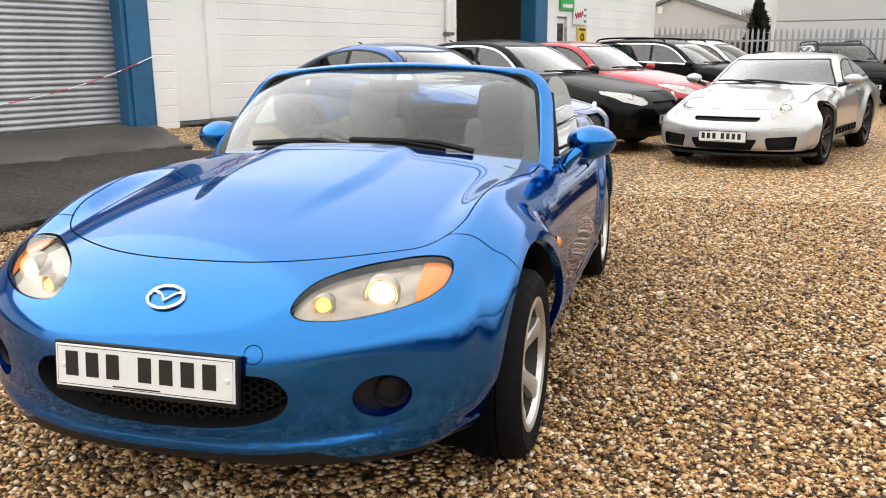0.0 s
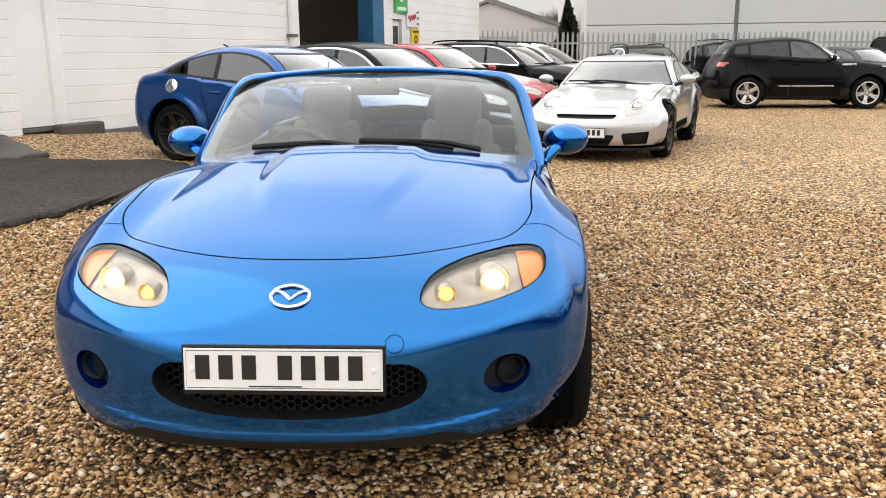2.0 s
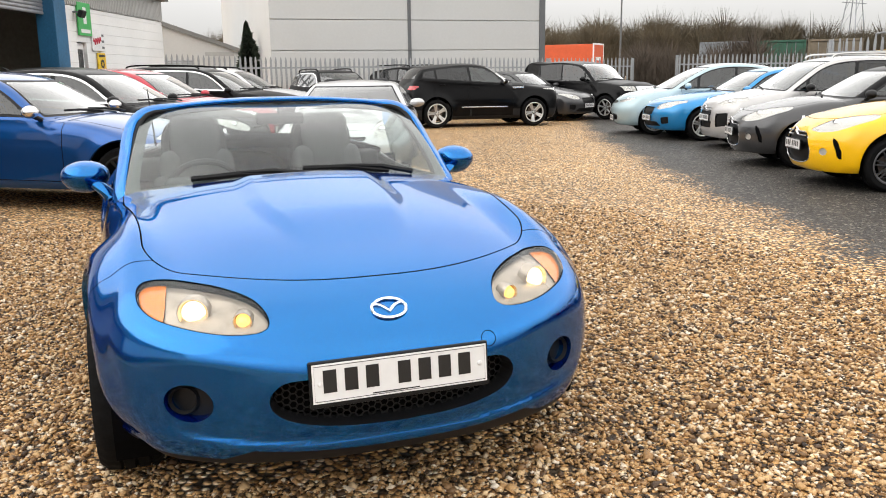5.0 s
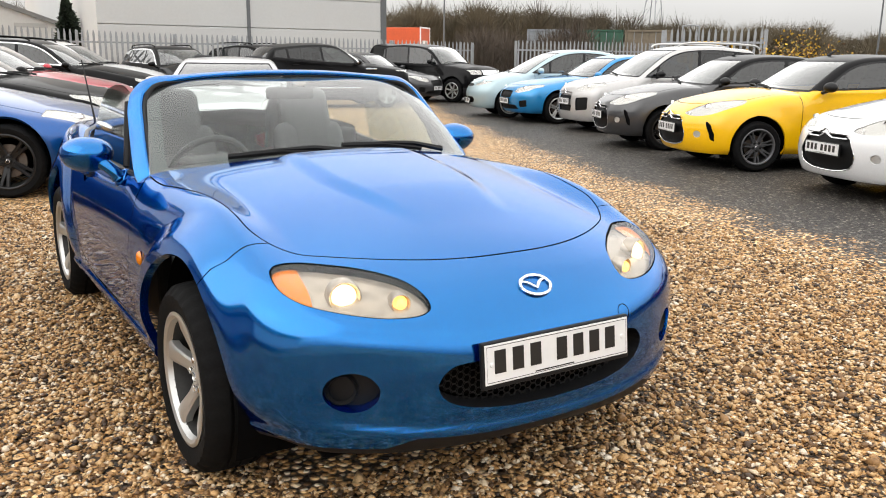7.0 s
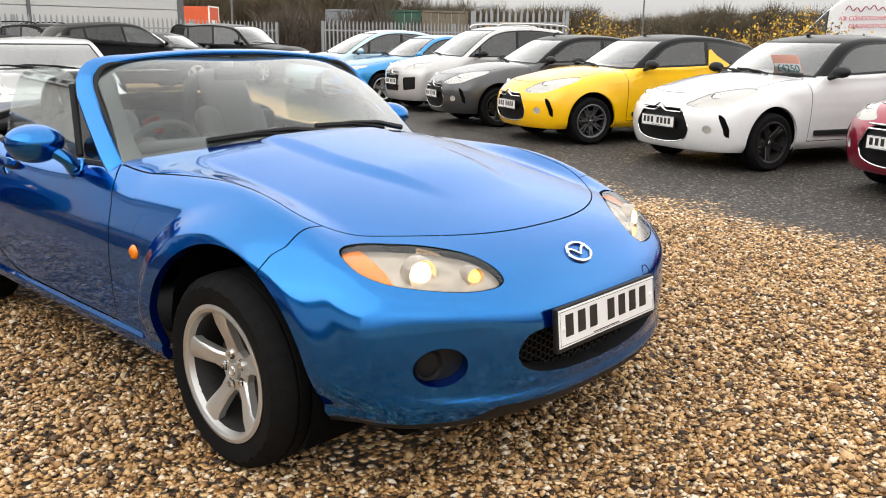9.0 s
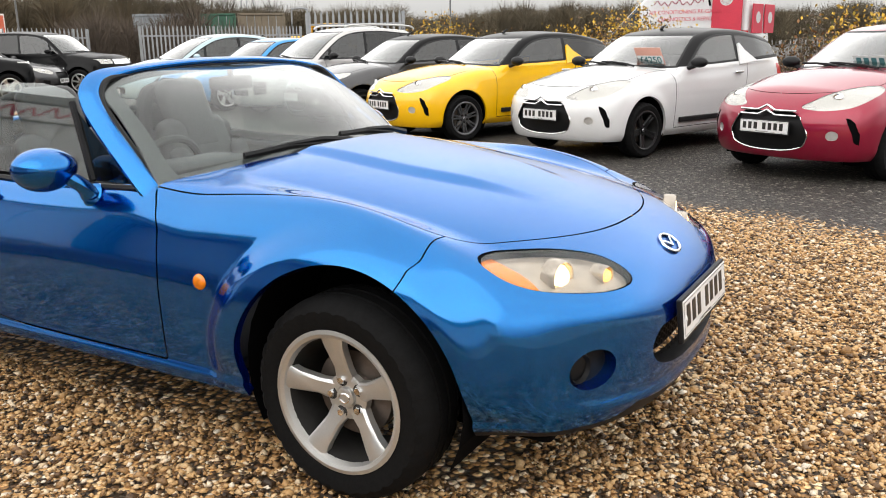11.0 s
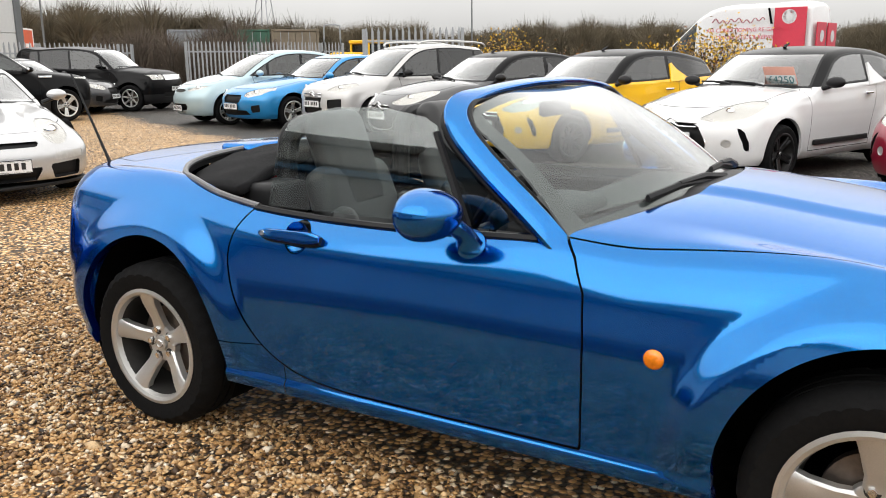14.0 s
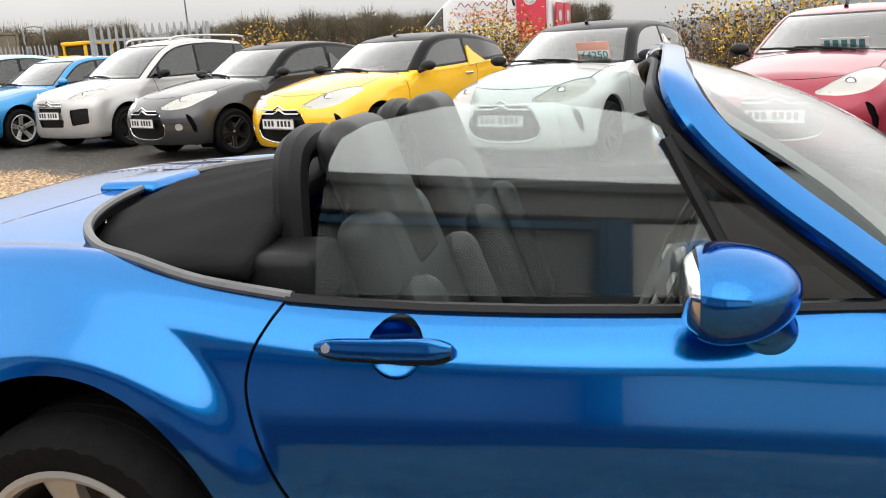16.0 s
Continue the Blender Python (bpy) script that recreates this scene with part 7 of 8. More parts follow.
SMALL_GRILLE = [(-0.1, 0.64), (0.25, 0.635), (0.32, 0.60), (0.40, 0.47), (0.395, 0.40), (0.35, 0.335), (0.2, 0.295), (-0.1, 0.285)]
HATCH_LAMP = [(0.40, 0.655), (0.52, 0.635), (0.73, 0.685), (0.80, 0.76), (0.74, 0.80), (0.55, 0.77), (0.42, 0.715)]
SMALL_HATCH = dict(lamp_back=0.05, fo=0.82, wb=2.464, ro=0.66, hw=0.865, h=1.47, r=0.31, rim=0.215, grid=0.026, style=(5, 0.03, -0.016, 0.015), plan=0.36,
    nose=[(0.1, -0.16), (0.25, -0.05), (0.4, 0.0), (0.55, 0.0), (0.68, -0.05), (0.80, -0.16), (0.95, -0.4), (1.2, -0.8)],
    body=[(1.0, 0.45), (0.82, 0.66), (0.70, 0.765), (0.4, 0.88), (0.0, 0.965), (-0.4, 1.005), (-0.8, 0.97), (-1.5, 0.97), (-2.3, 1.02), (-2.9, 1.06), (-3.3, 0.98)],
    belt=[(0.8, 0.93), (-0.6, 0.955), (-1.6, 0.985), (-2.4, 1.02), (-3.2, 1.05)],
    roof=[(-0.38, 0.98), (-0.7, 1.165), (-1.05, 1.345), (-1.35, 1.42), (-1.75, 1.445), (-2.25, 1.425), (-2.7, 1.36), (-2.95, 1.27), (-3.2, 1.02)],
    posts=[-0.93, -1.86], privacy=2, glass_end=-2.95, doors=[(-0.55, -1.92)], bonnet=(0.62, -0.36), plate=0.50, aerial=(-1.32, 1.42), mirror=(-0.82, 1.04), mirror_mat=TRIM, handle=CHROME,
    front=[("headlamp", rounded([(0.305, 0.694), (0.40, 0.676), (0.53, 0.673), (0.68, 0.70), (0.755, 0.765), (0.735, 0.83), (0.65, 0.862), (0.54, 0.845), (0.44, 0.79), (0.36, 0.73)], 3), REFLECTOR, 0.0, "clear swept-back headlamp"),
           ("grille", SMALL_GRILLE, GRILLE, 0.03, "black lower grille"),
           ("day_lamp", [(0.685, 0.607), (0.735, 0.562), (0.772, 0.46), (0.768, 0.375), (0.748, 0.40), (0.742, 0.46), (0.708, 0.545)], GAP, 0.012, "dark upright lamp strip"),
           ("fog_lamp", [(0.60 + 0.038 * math.cos(a), 0.447 + 0.036 * math.sin(a)) for a in np.linspace(0, 5.9, 14)], REFLECTOR, 0.010, "small round fog lamp")])


def small_hatch(name, label, paint_mat, place, roof_mat, wheel_mat, fin=True, style=None):
    s = dict(SMALL_HATCH)
    if style:
        s["style"] = style
    car = make_car(name, label, paint_mat, s, place, "small hatchbacks in the row", roof_mat, wheel_mat)
    chevron_bars(car, 0.800, 0.655, 0.30)
    # bright line round the foot of the grille
    at_nose = curve_of([(z, 0.82 + d) for z, d in s["nose"]])
    foot = [(0.33, 0.60), (0.405, 0.47), (0.40, 0.40), (0.355, 0.333), (0.2, 0.291), (0.0, 0.281)]
    foot = foot + [(-y, z) for y, z in foot[-2::-1]]
    part("grille_trim", tube(smooth_path([(float(at_nose(z)) - 0.36 * (abs(y) / 0.865) ** 2.8 - 0.004, y, z) for y, z in foot], 5), 0.007, 6), CHROME, car, "bright line round the grille", True)
    # the upright fin behind the door glass, in body colour
    if fin:
        for sg in (1, -1):
            bm = bmesh.new()
            vs = [bm.verts.new((x, sg * y, z)) for x, y, z in [(-1.84, 0.822, 0.99), (-2.25, 0.812, 1.02), (-2.02, 0.755, 1.16), (-1.93, 0.725, 1.25), (-1.90, 0.73, 1.24)]]
            bm.faces.new(vs)
            f = part("side_fin", bm, paint_mat, car)
            f.modifiers.new("thick", "SOLIDIFY").thickness = 0.03
    for sg in (1, -1):
        part("side_moulding", boxed(-1.85, -0.62, sg * 0.835 - 0.012, sg * 0.835 + 0.012, 0.36, 0.42, 0.01), TRIM, car)
    return car


small_hatch("hatchback", "yellow three-door hatchback with a black roof", YELLOW, (8.05, 5.85, 142), BLACK_PAINT, GREY_ALLOY, style=(7, 0.02, -0.008, 0.005))
white_hatch = small_hatch("hatchback", "white three-door hatchback with black roof and wheels", WHITE_PAINT, (6.85, 3.45, 146), BLACK_PAINT, BLACK_ALLOY)
cherry_hatch = small_hatch("hatchback", "cherry red three-door hatchback with a red roof", CHERRY, (5.75, 1.05, 140), None, BLACK_ALLOY)
small_hatch("hatchback", "dark grey three-door hatchback with a black roof", GREY_PAINT, (9.4, 7.85, 140), BLACK_PAINT, BLACK_ALLOY)

price_card(white_hatch, -0.60, 0.40, 1.06, 0.38, 0.24, 0.13, "£4250", "orange and white price card inside the windscreen")
price_card(cherry_hatch, -0.53, 0.20, 1.05, 0.44, 0.14, 0.14, "", "white price card inside the windscreen")

MPV = dict(fo=0.80, wb=2.54, ro=0.74, hw=0.865, h=1.66, r=0.315, rim=0.215, style=(5, 0.03, -0.014, 0.015), sweep=0.16, mid=-1.2, plan=0.30,
    nose=[(0.1, -0.12), (0.25, -0.03), (0.4, 0.0), (0.6, 0.0), (0.75, -0.03), (0.88, -0.12), (1.0, -0.3), (1.3, -0.9)],
    body=[(0.95, 0.60), (0.80, 0.80), (0.65, 0.90), (0.3, 0.99), (0.0, 1.04), (-0.3, 1.06), (-0.8, 1.0), (-1.6, 1.0), (-2.5, 1.02), (-3.1, 1.04), (-3.4, 1.0)],
    belt=[(0.8, 0.98), (-0.6, 0.985), (-1.6, 0.99), (-2.5, 1.01), (-3.3, 1.03)],
    roof=[(-0.12, 1.03), (-0.45, 1.25), (-0.8, 1.46), (-1.15, 1.57), (-1.6, 1.615), (-2.2, 1.615), (-2.8, 1.575), (-3.1, 1.50), (-3.35, 1.2)],
    posts=[-0.72, -1.55, -2.45], privacy=2, glass_end=-3.0, doors=[(-0.62, -1.58), (-1.62, -2.42)], bonnet=(0.58, -0.12), plate=0.56, mirror=(-0.70, 1.09), mirror_mat=TRIM, rails=(-1.2, -2.9, 1.65), tum=0.26,
    front=[("headlamp", [(0.40, 0.80), (0.55, 0.775), (0.72, 0.80), (0.77, 0.88), (0.70, 0.915), (0.52, 0.885)], REFLECTOR, 0.0, "clear headlamp"),
           ("upper_grille", [(-0.1, 0.665), (0.27, 0.665), (0.27, 0.61), (-0.1, 0.61)], GRILLE, 0.02, ""),
           ("lower_grille", [(-0.1, 0.49), (0.30, 0.49), (0.27, 0.39), (-0.1, 0.39)], GRILLE, 0.03, ""),
           ("fog_lamp", [(0.44, 0.63), (0.70, 0.65), (0.70, 0.44), (0.46, 0.41)], GRILLE, 0.02, "square black fog lamp bay")])
mpv = make_car("compact_mpv", "silver compact people carrier with roof rails", PALE_SILVER, MPV, (11.35, 10.0, 147), wheel_mat=BLACK_ALLOY)
chevron_bars(mpv, 0.79, 0.74, 0.30)
for sg in (1, -1):
    part("fog_lamp_chrome", boxed(0.60, 0.63, sg * 0.55 - 0.09, sg * 0.55 + 0.09, 0.53, 0.60, 0.01, pose(0, 0, 0)), CHROME, mpv)

HATCH = dict(fo=0.90, wb=2.647, ro=0.80, hw=0.90, h=1.47, r=0.32, rim=0.22, style=(5, 0.028, -0.015, 0.015),
    body=[(1.05, 0.45), (0.90, 0.66), (0.75, 0.77), (0.4, 0.87), (-0.1, 0.95), (-0.5, 0.985), (-0.9, 0.95), (-1.7, 0.96), (-2.6, 1.0), (-3.2, 1.02), (-3.5, 0.95)],
    belt=[(0.8, 0.92), (-0.6, 0.935), (-1.6, 0.965), (-2.6, 1.01), (-3.4, 1.05)],
    roof=[(-0.45, 0.97), (-0.8, 1.16), (-1.2, 1.35), (-1.55, 1.43), (-2.0, 1.45), (-2.5, 1.425), (-3.0, 1.33), (-3.3, 1.18), (-3.5, 1.0)],
    posts=[-0.95, -1.75, -2.7], glass_end=-3.05, doors=[(-0.6, -1.72), (-1.76, -2.6)], bonnet=(0.70, -0.45), plate=0.45, aerial=(-2.8, 1.38), mirror=(-0.82, 1.02),
    front=[("headlamp", HATCH_LAMP, REFLECTOR, 0.0, "clear swept headlamp"),
           ("grille", [(-0.1, 0.665), (0.30, 0.665), (0.33, 0.61), (0.28, 0.53), (-0.1, 0.52)], GRILLE, 0.03, "black grille"),
           ("lower_grille", [(-0.1, 0.37), (0.45, 0.37), (0.52, 0.30), (-0.1, 0.28)], GRILLE, 0.03, ""),
           ("fog_bay", [(0.58, 0.46), (0.73, 0.48), (0.72, 0.36), (0.58, 0.34)], GRILLE, 0.015, "")])
make_car("hatchback", "bright light blue five-door hatchback", SKY_BLUE, HATCH, (12.3, 12.2, 150))
EV = dict(HATCH, fo=0.84, wb=2.588, ro=0.66, hw=0.865, h=1.6, r=0.315,
    body=[(1.0, 0.52), (0.84, 0.72), (0.65, 0.85), (0.3, 0.95), (-0.1, 1.03), (-0.5, 1.0), (-1.0, 0.97), (-1.7, 0.98), (-2.5, 1.02), (-3.0, 1.05), (-3.3, 0.98)],
    belt=[(0.8, 0.96), (-0.6, 0.97), (-1.6, 0.99), (-2.6, 1.04), (-3.4, 1.07)],
    roof=[(-0.08, 1.0), (-0.5, 1.23), (-0.95, 1.44), (-1.35, 1.535), (-1.8, 1.56), (-2.3, 1.53), (-2.8, 1.42), (-3.05, 1.28), (-3.25, 1.05)],
    bonnet=(0.62, -0.1), mirror=(-0.68, 1.07), plate=0.36, aerial=(-2.6, 1.47),
    front=[("headlamp", [(0.36, 0.74), (0.46, 0.715), (0.68, 0.765), (0.74, 0.81), (0.66, 0.815), (0.48, 0.775)], REFLECTOR, 0.0, "slim clear headlamp"),
           ("badge_panel", [(-0.1, 0.75), (0.18, 0.745), (0.30, 0.72), (0.2, 0.70), (-0.1, 0.69)], GRILLE, 0.01, "dark strip round the badge"),
           ("grille", [(-0.1, 0.44), (0.40, 0.45), (0.44, 0.40), (0.38, 0.33), (-0.1, 0.32)], GRILLE, 0.03, "black lower grille")])
make_car("hatchback", "pale ice blue electric hatchback", ICE_BLUE, EV, (12.9, 13.9, 143))

COUPE = dict(HATCH, fo=0.88, wb=2.468, ro=0.83, hw=0.92, h=1.38, r=0.33, rim=0.242, style=(5, 0.025, -0.014, 0.02), flare=0.04, tum=0.55, grid=0.026,
    body=[(1.05, 0.45), (0.88, 0.62), (0.70, 0.725), (0.3, 0.83), (-0.2, 0.91), (-0.55, 0.945), (-1.0, 0.90), (-1.7, 0.92), (-2.4, 0.97), (-3.0, 0.985), (-3.4, 0.88)],
    belt=[(0.8, 0.87), (-0.6, 0.885), (-1.6, 0.90), (-2.3, 0.945), (-3.4, 1.0)],
    roof=[(-0.50, 0.93), (-0.85, 1.11), (-1.2, 1.27), (-1.5, 1.335), (-1.85, 1.352), (-2.3, 1.29), (-2.7, 1.17), (-3.0, 1.045), (-3.3, 0.93)],
    posts=[-1.93], privacy=1, glass_end=-2.45, glass_lean=1.2, doors=[(-0.62, -1.98)], bonnet=(0.72, -0.5), mirror=(-0.86, 0.98), mirror_mat=CHROME, plate=0.42, aerial=(-2.35, 1.28),
    rear_lamp=(0.66, 0.80, 0.2, 0.07), back_low=1.05)
tt = make_car("coupe", "deep blue two-door coupe with black wheels", TT_BLUE, COUPE, (0.55, 9.45, -35), wheel_mat=BLACK_ALLOY)
part("fuel_cap", lathe_at([(0, 0.012), (0.07, 0.01), (0.085, 0)], pose(-2.50, -0.875, 0.87, 0, 0, -90) @ pose(0, 0, 0, 0, -20, 0), 28), CHROME, tt, "round bright metal fuel cap", True)

CROSS = dict(HATCH, posts=[-0.95, -1.75, -2.7], privacy=2, surround=CHROME)
make_car("hatchback", "black five-door hatchback with chrome window trim", BLACK_PAINT, CROSS, (1.85, 11.95, -38))
make_car("hatchback", "bright red five-door hatchback", RED_PAINT, HATCH, (3.15, 14.6, -40))
ESTATE = dict(HATCH, fo=0.92, wb=2.78, ro=1.08, h=1.56, r=0.335, rim=0.23,
    body=[(1.05, 0.5), (0.92, 0.70), (0.75, 0.81), (0.4, 0.91), (-0.1, 0.99), (-0.5, 1.02), (-0.9, 0.98), (-1.7, 0.99), (-2.8, 1.02), (-3.6, 1.03), (-3.95, 0.95)],
    belt=[(0.8, 0.95), (-0.6, 0.965), (-1.6, 0.985), (-2.8, 1.01), (-3.8, 1.04)],
    roof=[(-0.45, 1.0), (-0.8, 1.20), (-1.2, 1.40), (-1.55, 1.49), (-2.0, 1.515), (-2.8, 1.505), (-3.4, 1.45), (-3.7, 1.32), (-3.95, 1.05)],
    posts=[-0.95, -1.8, -2.75], glass_end=-3.55, doors=[(-0.6, -1.77), (-1.82, -2.7)], rails=(-1.6, -3.3, 1.53), rail_mat=BLACK_PAINT, surround=CHROME)
make_car("estate_car", "black estate car with chrome window trim", BLACK_PAINT, ESTATE, (5.6, 18.4, -38))
make_car("estate_car", "white estate car beside the workshop", WHITE_PAINT, dict(ESTATE, surround=TRIM), (7.1, 20.9, -38))
make_car("estate_car", "black estate car with chrome window trim facing out from the fence", BLACK_PAINT, ESTATE, (9.3, 21.6, -95))

SPORT = dict(HATCH, fo=0.93, wb=2.355, ro=1.17, hw=0.905, h=1.30, r=0.33, rim=0.24, style=(5, 0.025, -0.016, 0.02), flare=0.04, crest=0.10, tum=0.60, sweep=0.24, round_lamp=True, lamp_back=-0.2, grid=0.026,
    nose=[(0.1, -0.14), (0.22, -0.02), (0.35, 0.0), (0.5, -0.02), (0.6, -0.10), (0.7, -0.24), (0.85, -0.5), (1.2, -1.0)],
    body=[(1.05, 0.42), (0.93, 0.53), (0.75, 0.62), (0.45, 0.70), (0.0, 0.78), (-0.4, 0.85), (-0.55, 0.88), (-1.0, 0.86), (-1.7, 0.87), (-2.4, 0.92), (-3.0, 0.88), (-3.6, 0.72)],
    belt=[(0.8, 0.84), (-0.6, 0.86), (-1.6, 0.885), (-2.3, 0.92), (-3.4, 0.95)],
    roof=[(-0.48, 0.87), (-0.8, 1.04), (-1.15, 1.20), (-1.45, 1.265), (-1.75, 1.275), (-2.2, 1.20), (-2.6, 1.07), (-3.0, 0.93), (-3.45, 0.76)],
    posts=[-1.78], glass_end=-2.35, glass_lean=1.2, doors=[(-0.55, -1.75)], bonnet=(0.66, -0.5), mirror=(-0.75, 0.95), plate=0.36, aerial=None, back_low=0.99, plan=0.34,
    front=[("headlamp", [(0.56 + 0.115 * math.cos(a), 0.645 + 0.105 * math.sin(a)) for a in np.linspace(0, 6.0, 16)], REFLECTOR, 0.0, "round clear headlamp"),
           ("nose_vent", [(-0.1, 0.565), (0.36, 0.565), (0.34, 0.535), (-0.1, 0.53)], GRILLE, 0.02, "narrow black nose vent"),
           ("grille", [(-0.1, 0.33), (0.36, 0.33), (0.30, 0.225), (-0.1, 0.22)], GRILLE, 0.04, "black centre intake"),
           ("side_intake", [(0.45, 0.35), (0.74, 0.37), (0.72, 0.24), (0.48, 0.23)], GRILLE, 0.04, "black side intake"),
           ("side_lamp", [(0.50, 0.455), (0.78, 0.465), (0.78, 0.415), (0.50, 0.405)], REFLECTOR, 0.006, "clear strip lamp")])
porsche = make_car("sports_car", "silver rear-engined sports coupe with black splitter and wheels", SILVER, SPORT, (3.33, 10.44, -123.5), wheel_mat=BLACK_ALLOY)
part("front_splitter", slab([(0.95, 0.0), (0.80, 0.5), (0.55, 0.86), (0.35, 0.88), (0.35, -0.88), (0.55, -0.86), (0.80, -0.5)], 0.035, 0.01, pose(0, 0, 0.16) @ pose(0, 0, 0, 90, 0, 0)), TRIM, porsche, "black front splitter")
for sg in (1, -1):
    bm = bmesh.new()
    for i in range(7):
        x = -0.62 - i * 0.17
        box(bm, x - 0.055, x + 0.055, sg * 0.868 - 0.004, sg * 0.868 + 0.004, 0.30, 0.38)
    part("side_script", bm, GAP, porsche, "dark script along the sill")

SUV = dict(HATCH, fo=0.86, wb=2.66, ro=0.86, hw=0.95, h=1.68, r=0.36, rim=0.25, style=(5, 0.03, -0.02, 0.01), flare=0.03, tum=0.34, plan=0.30,
    nose=[(0.1, -0.2), (0.3, -0.06), (0.5, 0.0), (0.75, 0.0), (0.9, -0.04), (1.0, -0.13), (1.15, -0.4), (1.5, -1.0)],
    body=[(1.0, 0.75), (0.86, 0.94), (0.7, 1.02), (0.3, 1.08), (-0.2, 1.13), (-0.5, 1.13), (-1.0, 1.08), (-1.8, 1.12), (-2.6, 1.18), (-3.2, 1.2), (-3.6, 1.1)],
    belt=[(0.8, 1.03), (-0.6, 1.065), (-1.6, 1.11), (-2.6, 1.18), (-3.5, 1.24)],
    roof=[(-0.35, 1.12), (-0.7, 1.34), (-1.05, 1.53), (-1.4, 1.61), (-1.9, 1.63), (-2.5, 1.595), (-3.0, 1.54), (-3.3, 1.42), (-3.5, 1.2)],
    posts=[-0.9, -1.75, -2.65], privacy=2, glass_end=-3.05, doors=[(-0.6, -1.72), (-1.78, -2.62)], bonnet=(0.70, -0.35), mirror=(-0.85, 1.16), plate=0.62, aerial=None, clad=0.46, lip=TRIM, seat_z=0.62, rear_lamp=(0.76, 1.02, 0.10, 0.05), back_low=1.25,
    front=[("headlamp", [(0.46, 0.88), (0.78, 0.90), (0.86, 0.97), (0.60, 0.965), (0.46, 0.94)], REFLECTOR, 0.0, "clear slim headlamp"),
           ("grille", [(-0.1, 0.95), (0.42, 0.94), (0.42, 0.84), (-0.1, 0.83)], GRILLE, 0.02, "mesh grille"),
           ("lower_grille", [(-0.1, 0.50), (0.60, 0.52), (0.52, 0.40), (-0.1, 0.38)], GRILLE, 0.03, "")])
evoque = make_car("suv", "black sport utility vehicle with bright alloy wheels", BLACK_PAINT, SUV, (12.66, 18.31, -17), "sport utility vehicles")
for sg in (1, -1):
    part("sill_strip", boxed(-2.0, -0.75, sg * 0.925 - 0.012, sg * 0.925 + 0.012, 0.50, 0.53, 0.008), CHROME, evoque)
    part("wing_vent", boxed(-0.62, -0.30, sg * 0.915 - 0.012, sg * 0.915 + 0.012, 0.98, 1.02, 0.008), CHROME, evoque)
BOXY = dict(SUV, fo=0.88, ro=0.94, h=1.79, tum=0.22, sweep=0.12, mid=-1.1, edge=0.06, style=(7, 0.03, 0.02, 0.015), rim=0.235,
    body=[(1.0, 0.85), (0.88, 1.02), (0.72, 1.09), (0.3, 1.12), (-0.2, 1.16), (-0.6, 1.12), (-1.2, 1.08), (-2.0, 1.10), (-2.8, 1.12), (-3.3, 1.12), (-3.7, 1.05)],
    belt=[(0.8, 1.07), (-0.6, 1.08), (-1.6, 1.09), (-2.6, 1.11), (-3.5, 1.12)],
    roof=[(-0.25, 1.14), (-0.55, 1.39), (-0.85, 1.60), (-1.15, 1.69), (-1.6, 1.735), (-2.3, 1.745), (-3.0, 1.73), (-3.4, 1.68), (-3.65, 1.4)],
    tail=[(0.1, 0.15), (0.3, 0.05), (0.6, 0.0), (1.0, 0.02), (1.3, 0.08), (1.6, 0.17), (1.9, 0.3)],
    posts=[-0.8, -1.7, -2.6], glass_end=-3.25, glass_lean=0.1, mirror=(-0.78, 1.2), plate=0.60,
    front=[("headlamp", [(0.50, 0.86), (0.84, 0.86), (0.84, 0.98), (0.50, 0.98)], REFLECTOR, 0.0, "clear square headlamp"),
           ("grille", [(-0.1, 0.98), (0.44, 0.98), (0.44, 0.85), (-0.1, 0.85)], CHROME, 0.01, "bright bar grille"),
           ("lower_grille", [(-0.1, 0.48), (0.55, 0.50), (0.50, 0.40), (-0.1, 0.38)], GRILLE, 0.03, "")])
make_car("suv", "black boxy sport utility vehicle with a bright grille", BLACK_PAINT, BOXY, (17.0, 18.8, -80), "sport utility vehicles")
make_car("hatchback", "dark grey hatchback beside the fence", GREY_PAINT, HATCH, (15.0, 19.3, -72))
make_car("suv", "small black sport utility vehicle beside the fence", BLACK_PAINT, dict(SUV, rails=(-1.4, -3.1, 1.66), rail_mat=TRIM), (13.2, 22.3, -75), "sport utility vehicles")

VAN = dict(HATCH, fo=0.95, wb=3.5, ro=1.05, hw=0.98, h=2.82, r=0.34, grid=0.05, tum=0.06, sweep=0.10, mid=-1.4, plan=0.22, edge=0.10, margin=0.1, crest=0.0,
    nose=[(0.1, -0.15), (0.3, -0.03), (0.5, 0.0), (0.8, -0.03), (1.0, -0.12), (1.15, -0.3), (1.4, -0.8), (2.6, -2.5)],
    body=[(1.1, 0.7), (0.95, 0.98), (0.7, 1.12), (0.3, 1.26), (0.0, 1.36), (-0.4, 1.38), (-1.5, 1.40), (-3.0, 1.40), (-4.6, 1.40)],
    belt=[(0.8, 1.25), (-0.6, 1.28), (-1.6, 1.30), (-3, 1.3), (-4.6, 1.30)],
    roof=[(0.1, 1.33), (-0.3, 1.68), (-0.75, 2.10), (-1.2, 2.46), (-1.7, 2.68), (-2.5, 2.76), (-3.6, 2.76), (-4.3, 2.73), (-4.6, 2.62)],
    tail=[(0.1, 0.1), (0.5, 0.0), (1.4, 0.02), (2.2, 0.06), (2.7, 0.12)],
    posts=[-0.5, -1.15], glass_end=-1.2, glass_lean=0.0, doors=[(-0.35, -1.35)], bonnet=(0.72, 0.0), plate=0.5, aerial=None, mirror=(-0.3, 1.5), back_low=9, header=0.5, seat_z=0.8, rear_lamp=(0.86, 1.2, 0.1, 0.28))
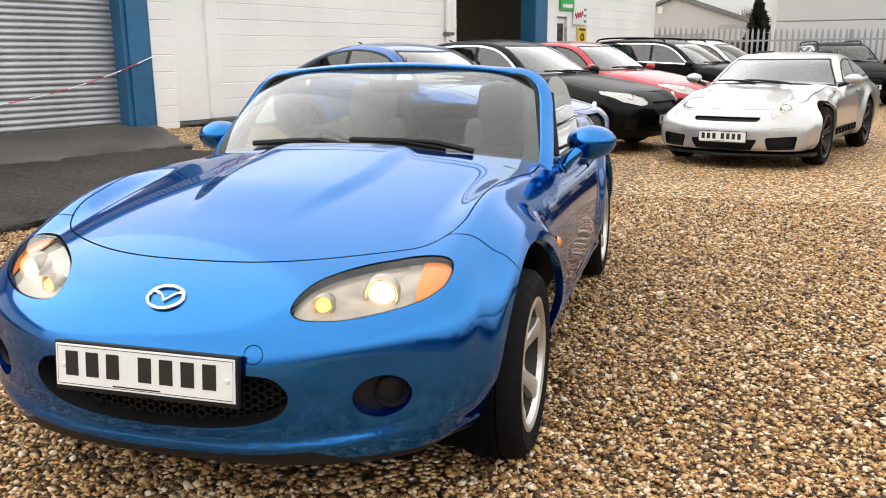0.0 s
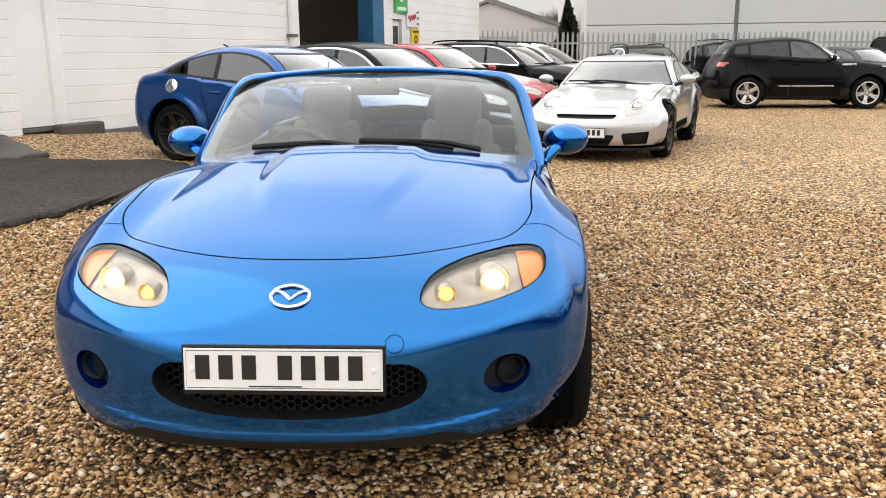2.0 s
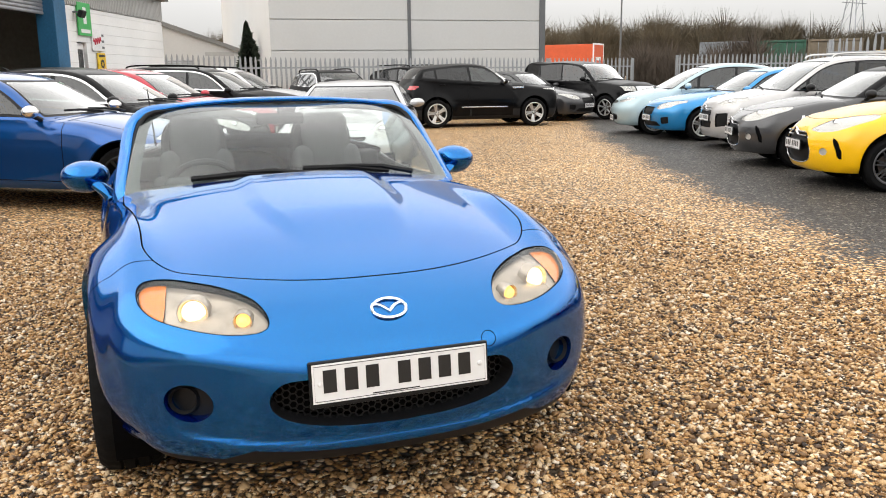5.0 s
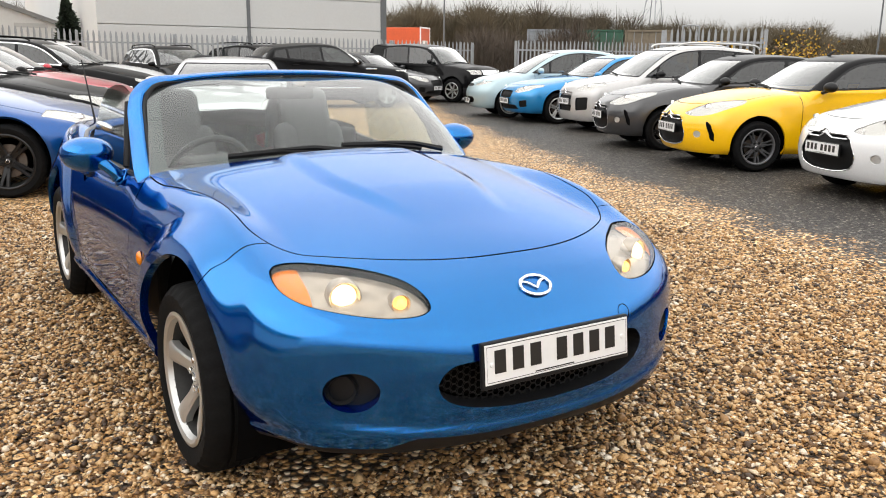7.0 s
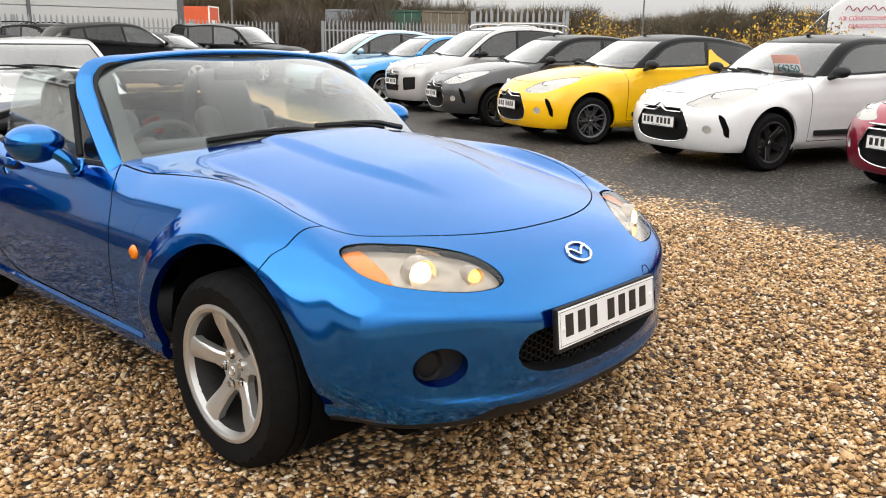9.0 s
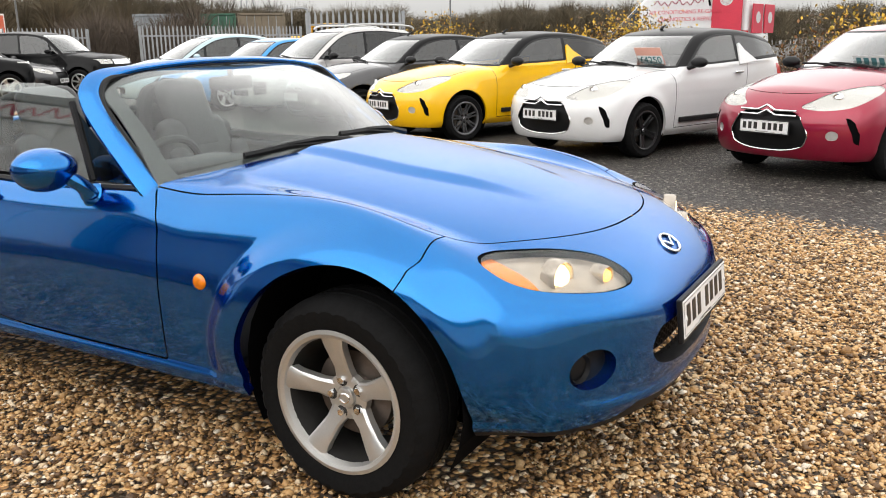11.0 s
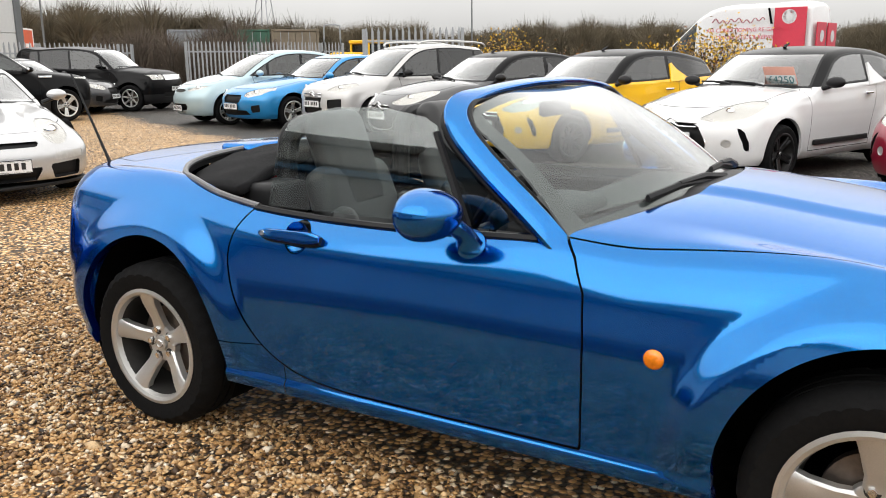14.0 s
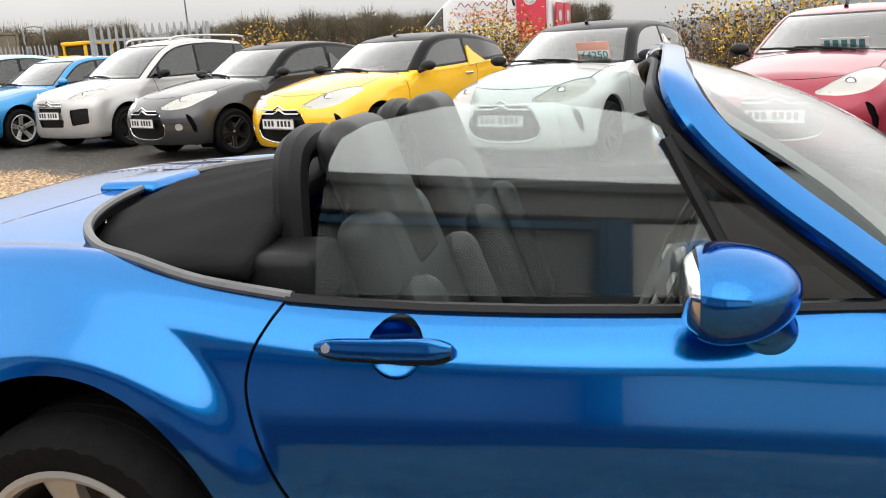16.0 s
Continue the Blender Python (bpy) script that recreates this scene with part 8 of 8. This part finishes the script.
van = make_car("panel_van", "white high-roof panel van with red sign panels behind the hedge", WHITE_PAINT, VAN, (24.2, 4.9, 67), "")
for sg in (1, -1):
    turn = pose(0, sg * 0.952, 0, 0, 0, 180 if sg > 0 else 0)
    part("side_panel", boxed(-4.30, -3.45, sg * 0.938 - 0.02, sg * 0.938 + 0.02, 1.15, 2.58, 0.01), RED_INK, van, "red sign panel")
    part("panel_emblem", lathe_at([(0.0, 0.004), (0.10, 0.004), (0.10, 0.0), (0.17, 0.0), (0.17, 0.004), (0.19, 0.004), (0.19, 0)], pose(-3.85, sg * 0.958, 2.34, 0, 0, sg * 90), 28), WHITE_PAINT, van, "round white emblem")
    part("panel_stripe", slab([(-3.42, 2.16), (-3.36, 2.16), (-3.26, 2.58), (-3.32, 2.58)], 0.012, 0, pose(0, sg * 0.95, 0)), GAP, van)
    pts = [(-3.2 + 1.5 * i / 40, sg * 0.955, 2.27 + 0.055 * math.sin(i * 1.05) + 0.03 * math.sin(i * 0.37)) for i in range(41)]
    part("side_script", tube(pts, 0.014, 5), CHERRY, van, "dark red script")
    lettering("side_letters", "AIR CONDITIONING RE-GASSING", 0.155, turn @ pose(sg * 2.72, -0.012, 1.97), RED_INK, van)
    lettering("side_letters", "DIAGNOSTICS & REPAIRS", 0.155, turn @ pose(sg * 2.72, -0.012, 1.77), RED_INK, van)
    part("rear_panel", boxed(-4.57, -4.53, sg * 0.45 - 0.36, sg * 0.45 + 0.36, 1.4, 2.18, 0.01), RED_INK, van)
    part("rear_emblem", lathe_at([(0.0, 0.004), (0.16, 0.004), (0.16, 0)], pose(-4.575, sg * 0.45, 1.82, 0, 0, 180), 24), WHITE_PAINT, van)


# ---- loose gravel round the roadster ----
def stone_material():
    m, t, p = nodes("gravel_stone")
    g = t.nodes.new("ShaderNodeNewGeometry")
    r = ramp(t, g.outputs["Random Per Island"], STONES)
    co = t.nodes.new("ShaderNodeTexCoord")
    nz = add_node(t, "ShaderNodeTexNoise", Scale=160.0, Detail=4.0)
    t.links.new(co.outputs["Object"], nz.inputs["Vector"])
    b = ramp(t, nz.outputs["Fac"], [(0.3, (0.72, 0.70, 0.68)), (0.7, (1.1, 1.08, 1.05))])
    mix = t.nodes.new("ShaderNodeMix")
    mix.data_type, mix.blend_type = "RGBA", "MULTIPLY"
    mix.inputs["Factor"].default_value = 1
    t.links.new(r.outputs[0], mix.inputs["A"])
    t.links.new(b.outputs[0], mix.inputs["B"])
    t.links.new(mix.outputs["Result"], p.inputs["Base Color"])
    p.inputs["Roughness"].default_value = 0.45
    p.inputs["Specular IOR Level"].default_value = 0.35
    return m


def gravel_stones():
    """Separate small stones on the yard where one stands close to it, in one piece of stuff."""
    rng = np.random.default_rng(21)
    n = 215000
    lx = -5.2 + 8.0 * rng.random(n)
    ly = -3.4 + 7.4 * rng.random(n)
    keep = ~((np.abs(ly) < 0.62) & (lx < 0.35) & (lx > -3.0))
    far = np.maximum(np.abs(ly) - 2.2, 0) + np.maximum(lx - 1.9, 0) + np.maximum(-4.2 - lx, 0)
    keep &= rng.random(n) > far / 1.9
    lx, ly = lx[keep], ly[keep]
    n = len(lx)
    a = radians(-103.2)
    x = -0.498 + lx * math.cos(a) - ly * math.sin(a)
    y = 2.875 + lx * math.sin(a) + ly * math.cos(a)
    dark = 0.822 * x - 0.57 * y - 1.15 - 0.0085 * (y - 9) ** 2
    ok = dark < 0.35 * rng.normal(size=n)
    x, y = x[ok], y[ok]
    n = len(x)
    z = np.array([float(ground_z(p, q)) for p, q in zip(x, y)]) + 0.001 + 0.011 * rng.random(n)
    s = 0.0074 * np.exp(0.36 * rng.normal(size=n))
    oct_v = np.array([(1, 0, 0), (-1, 0, 0), (0, 1, 0), (0, -1, 0), (0, 0, 1), (0, 0, -1)], float)
    v = oct_v[None] * (1 + 0.35 * (rng.random((n, 6, 1)) - 0.5))
    v = v + 0.28 * (rng.random((n, 6, 3)) - 0.5)
    v *= (s[:, None] * np.stack([1.25 + 0.4 * rng.random(n), 0.95 + 0.3 * rng.random(n), 0.62 + 0.25 * rng.random(n)], 1))[:, None, :]
    th, ti = rng.random(n) * 6.283, rng.normal(size=n) * 0.35
    c, d = np.cos(th)[:, None], np.sin(th)[:, None]
    e, f = np.cos(ti)[:, None], np.sin(ti)[:, None]
    vx, vz = v[:, :, 0] * e + v[:, :, 2] * f, -v[:, :, 0] * f + v[:, :, 2] * e
    vy = v[:, :, 1]
    out = np.stack([vx * c - vy * d + x[:, None], vx * d + vy * c + y[:, None], vz + z[:, None]], 2).reshape(-1, 3)
    tri = np.array([(0, 2, 4), (2, 1, 4), (1, 3, 4), (3, 0, 4), (2, 0, 5), (1, 2, 5), (3, 1, 5), (0, 3, 5)])
    faces = (tri[None] + 6 * np.arange(n)[:, None, None]).reshape(-1, 3)
    g = link("gravel_stones", out, faces, stone_material(), smooth=True)
    tagged(g, "loose wet tan and grey gravel stones", "gravel", kind="stuff")


gravel_stones()
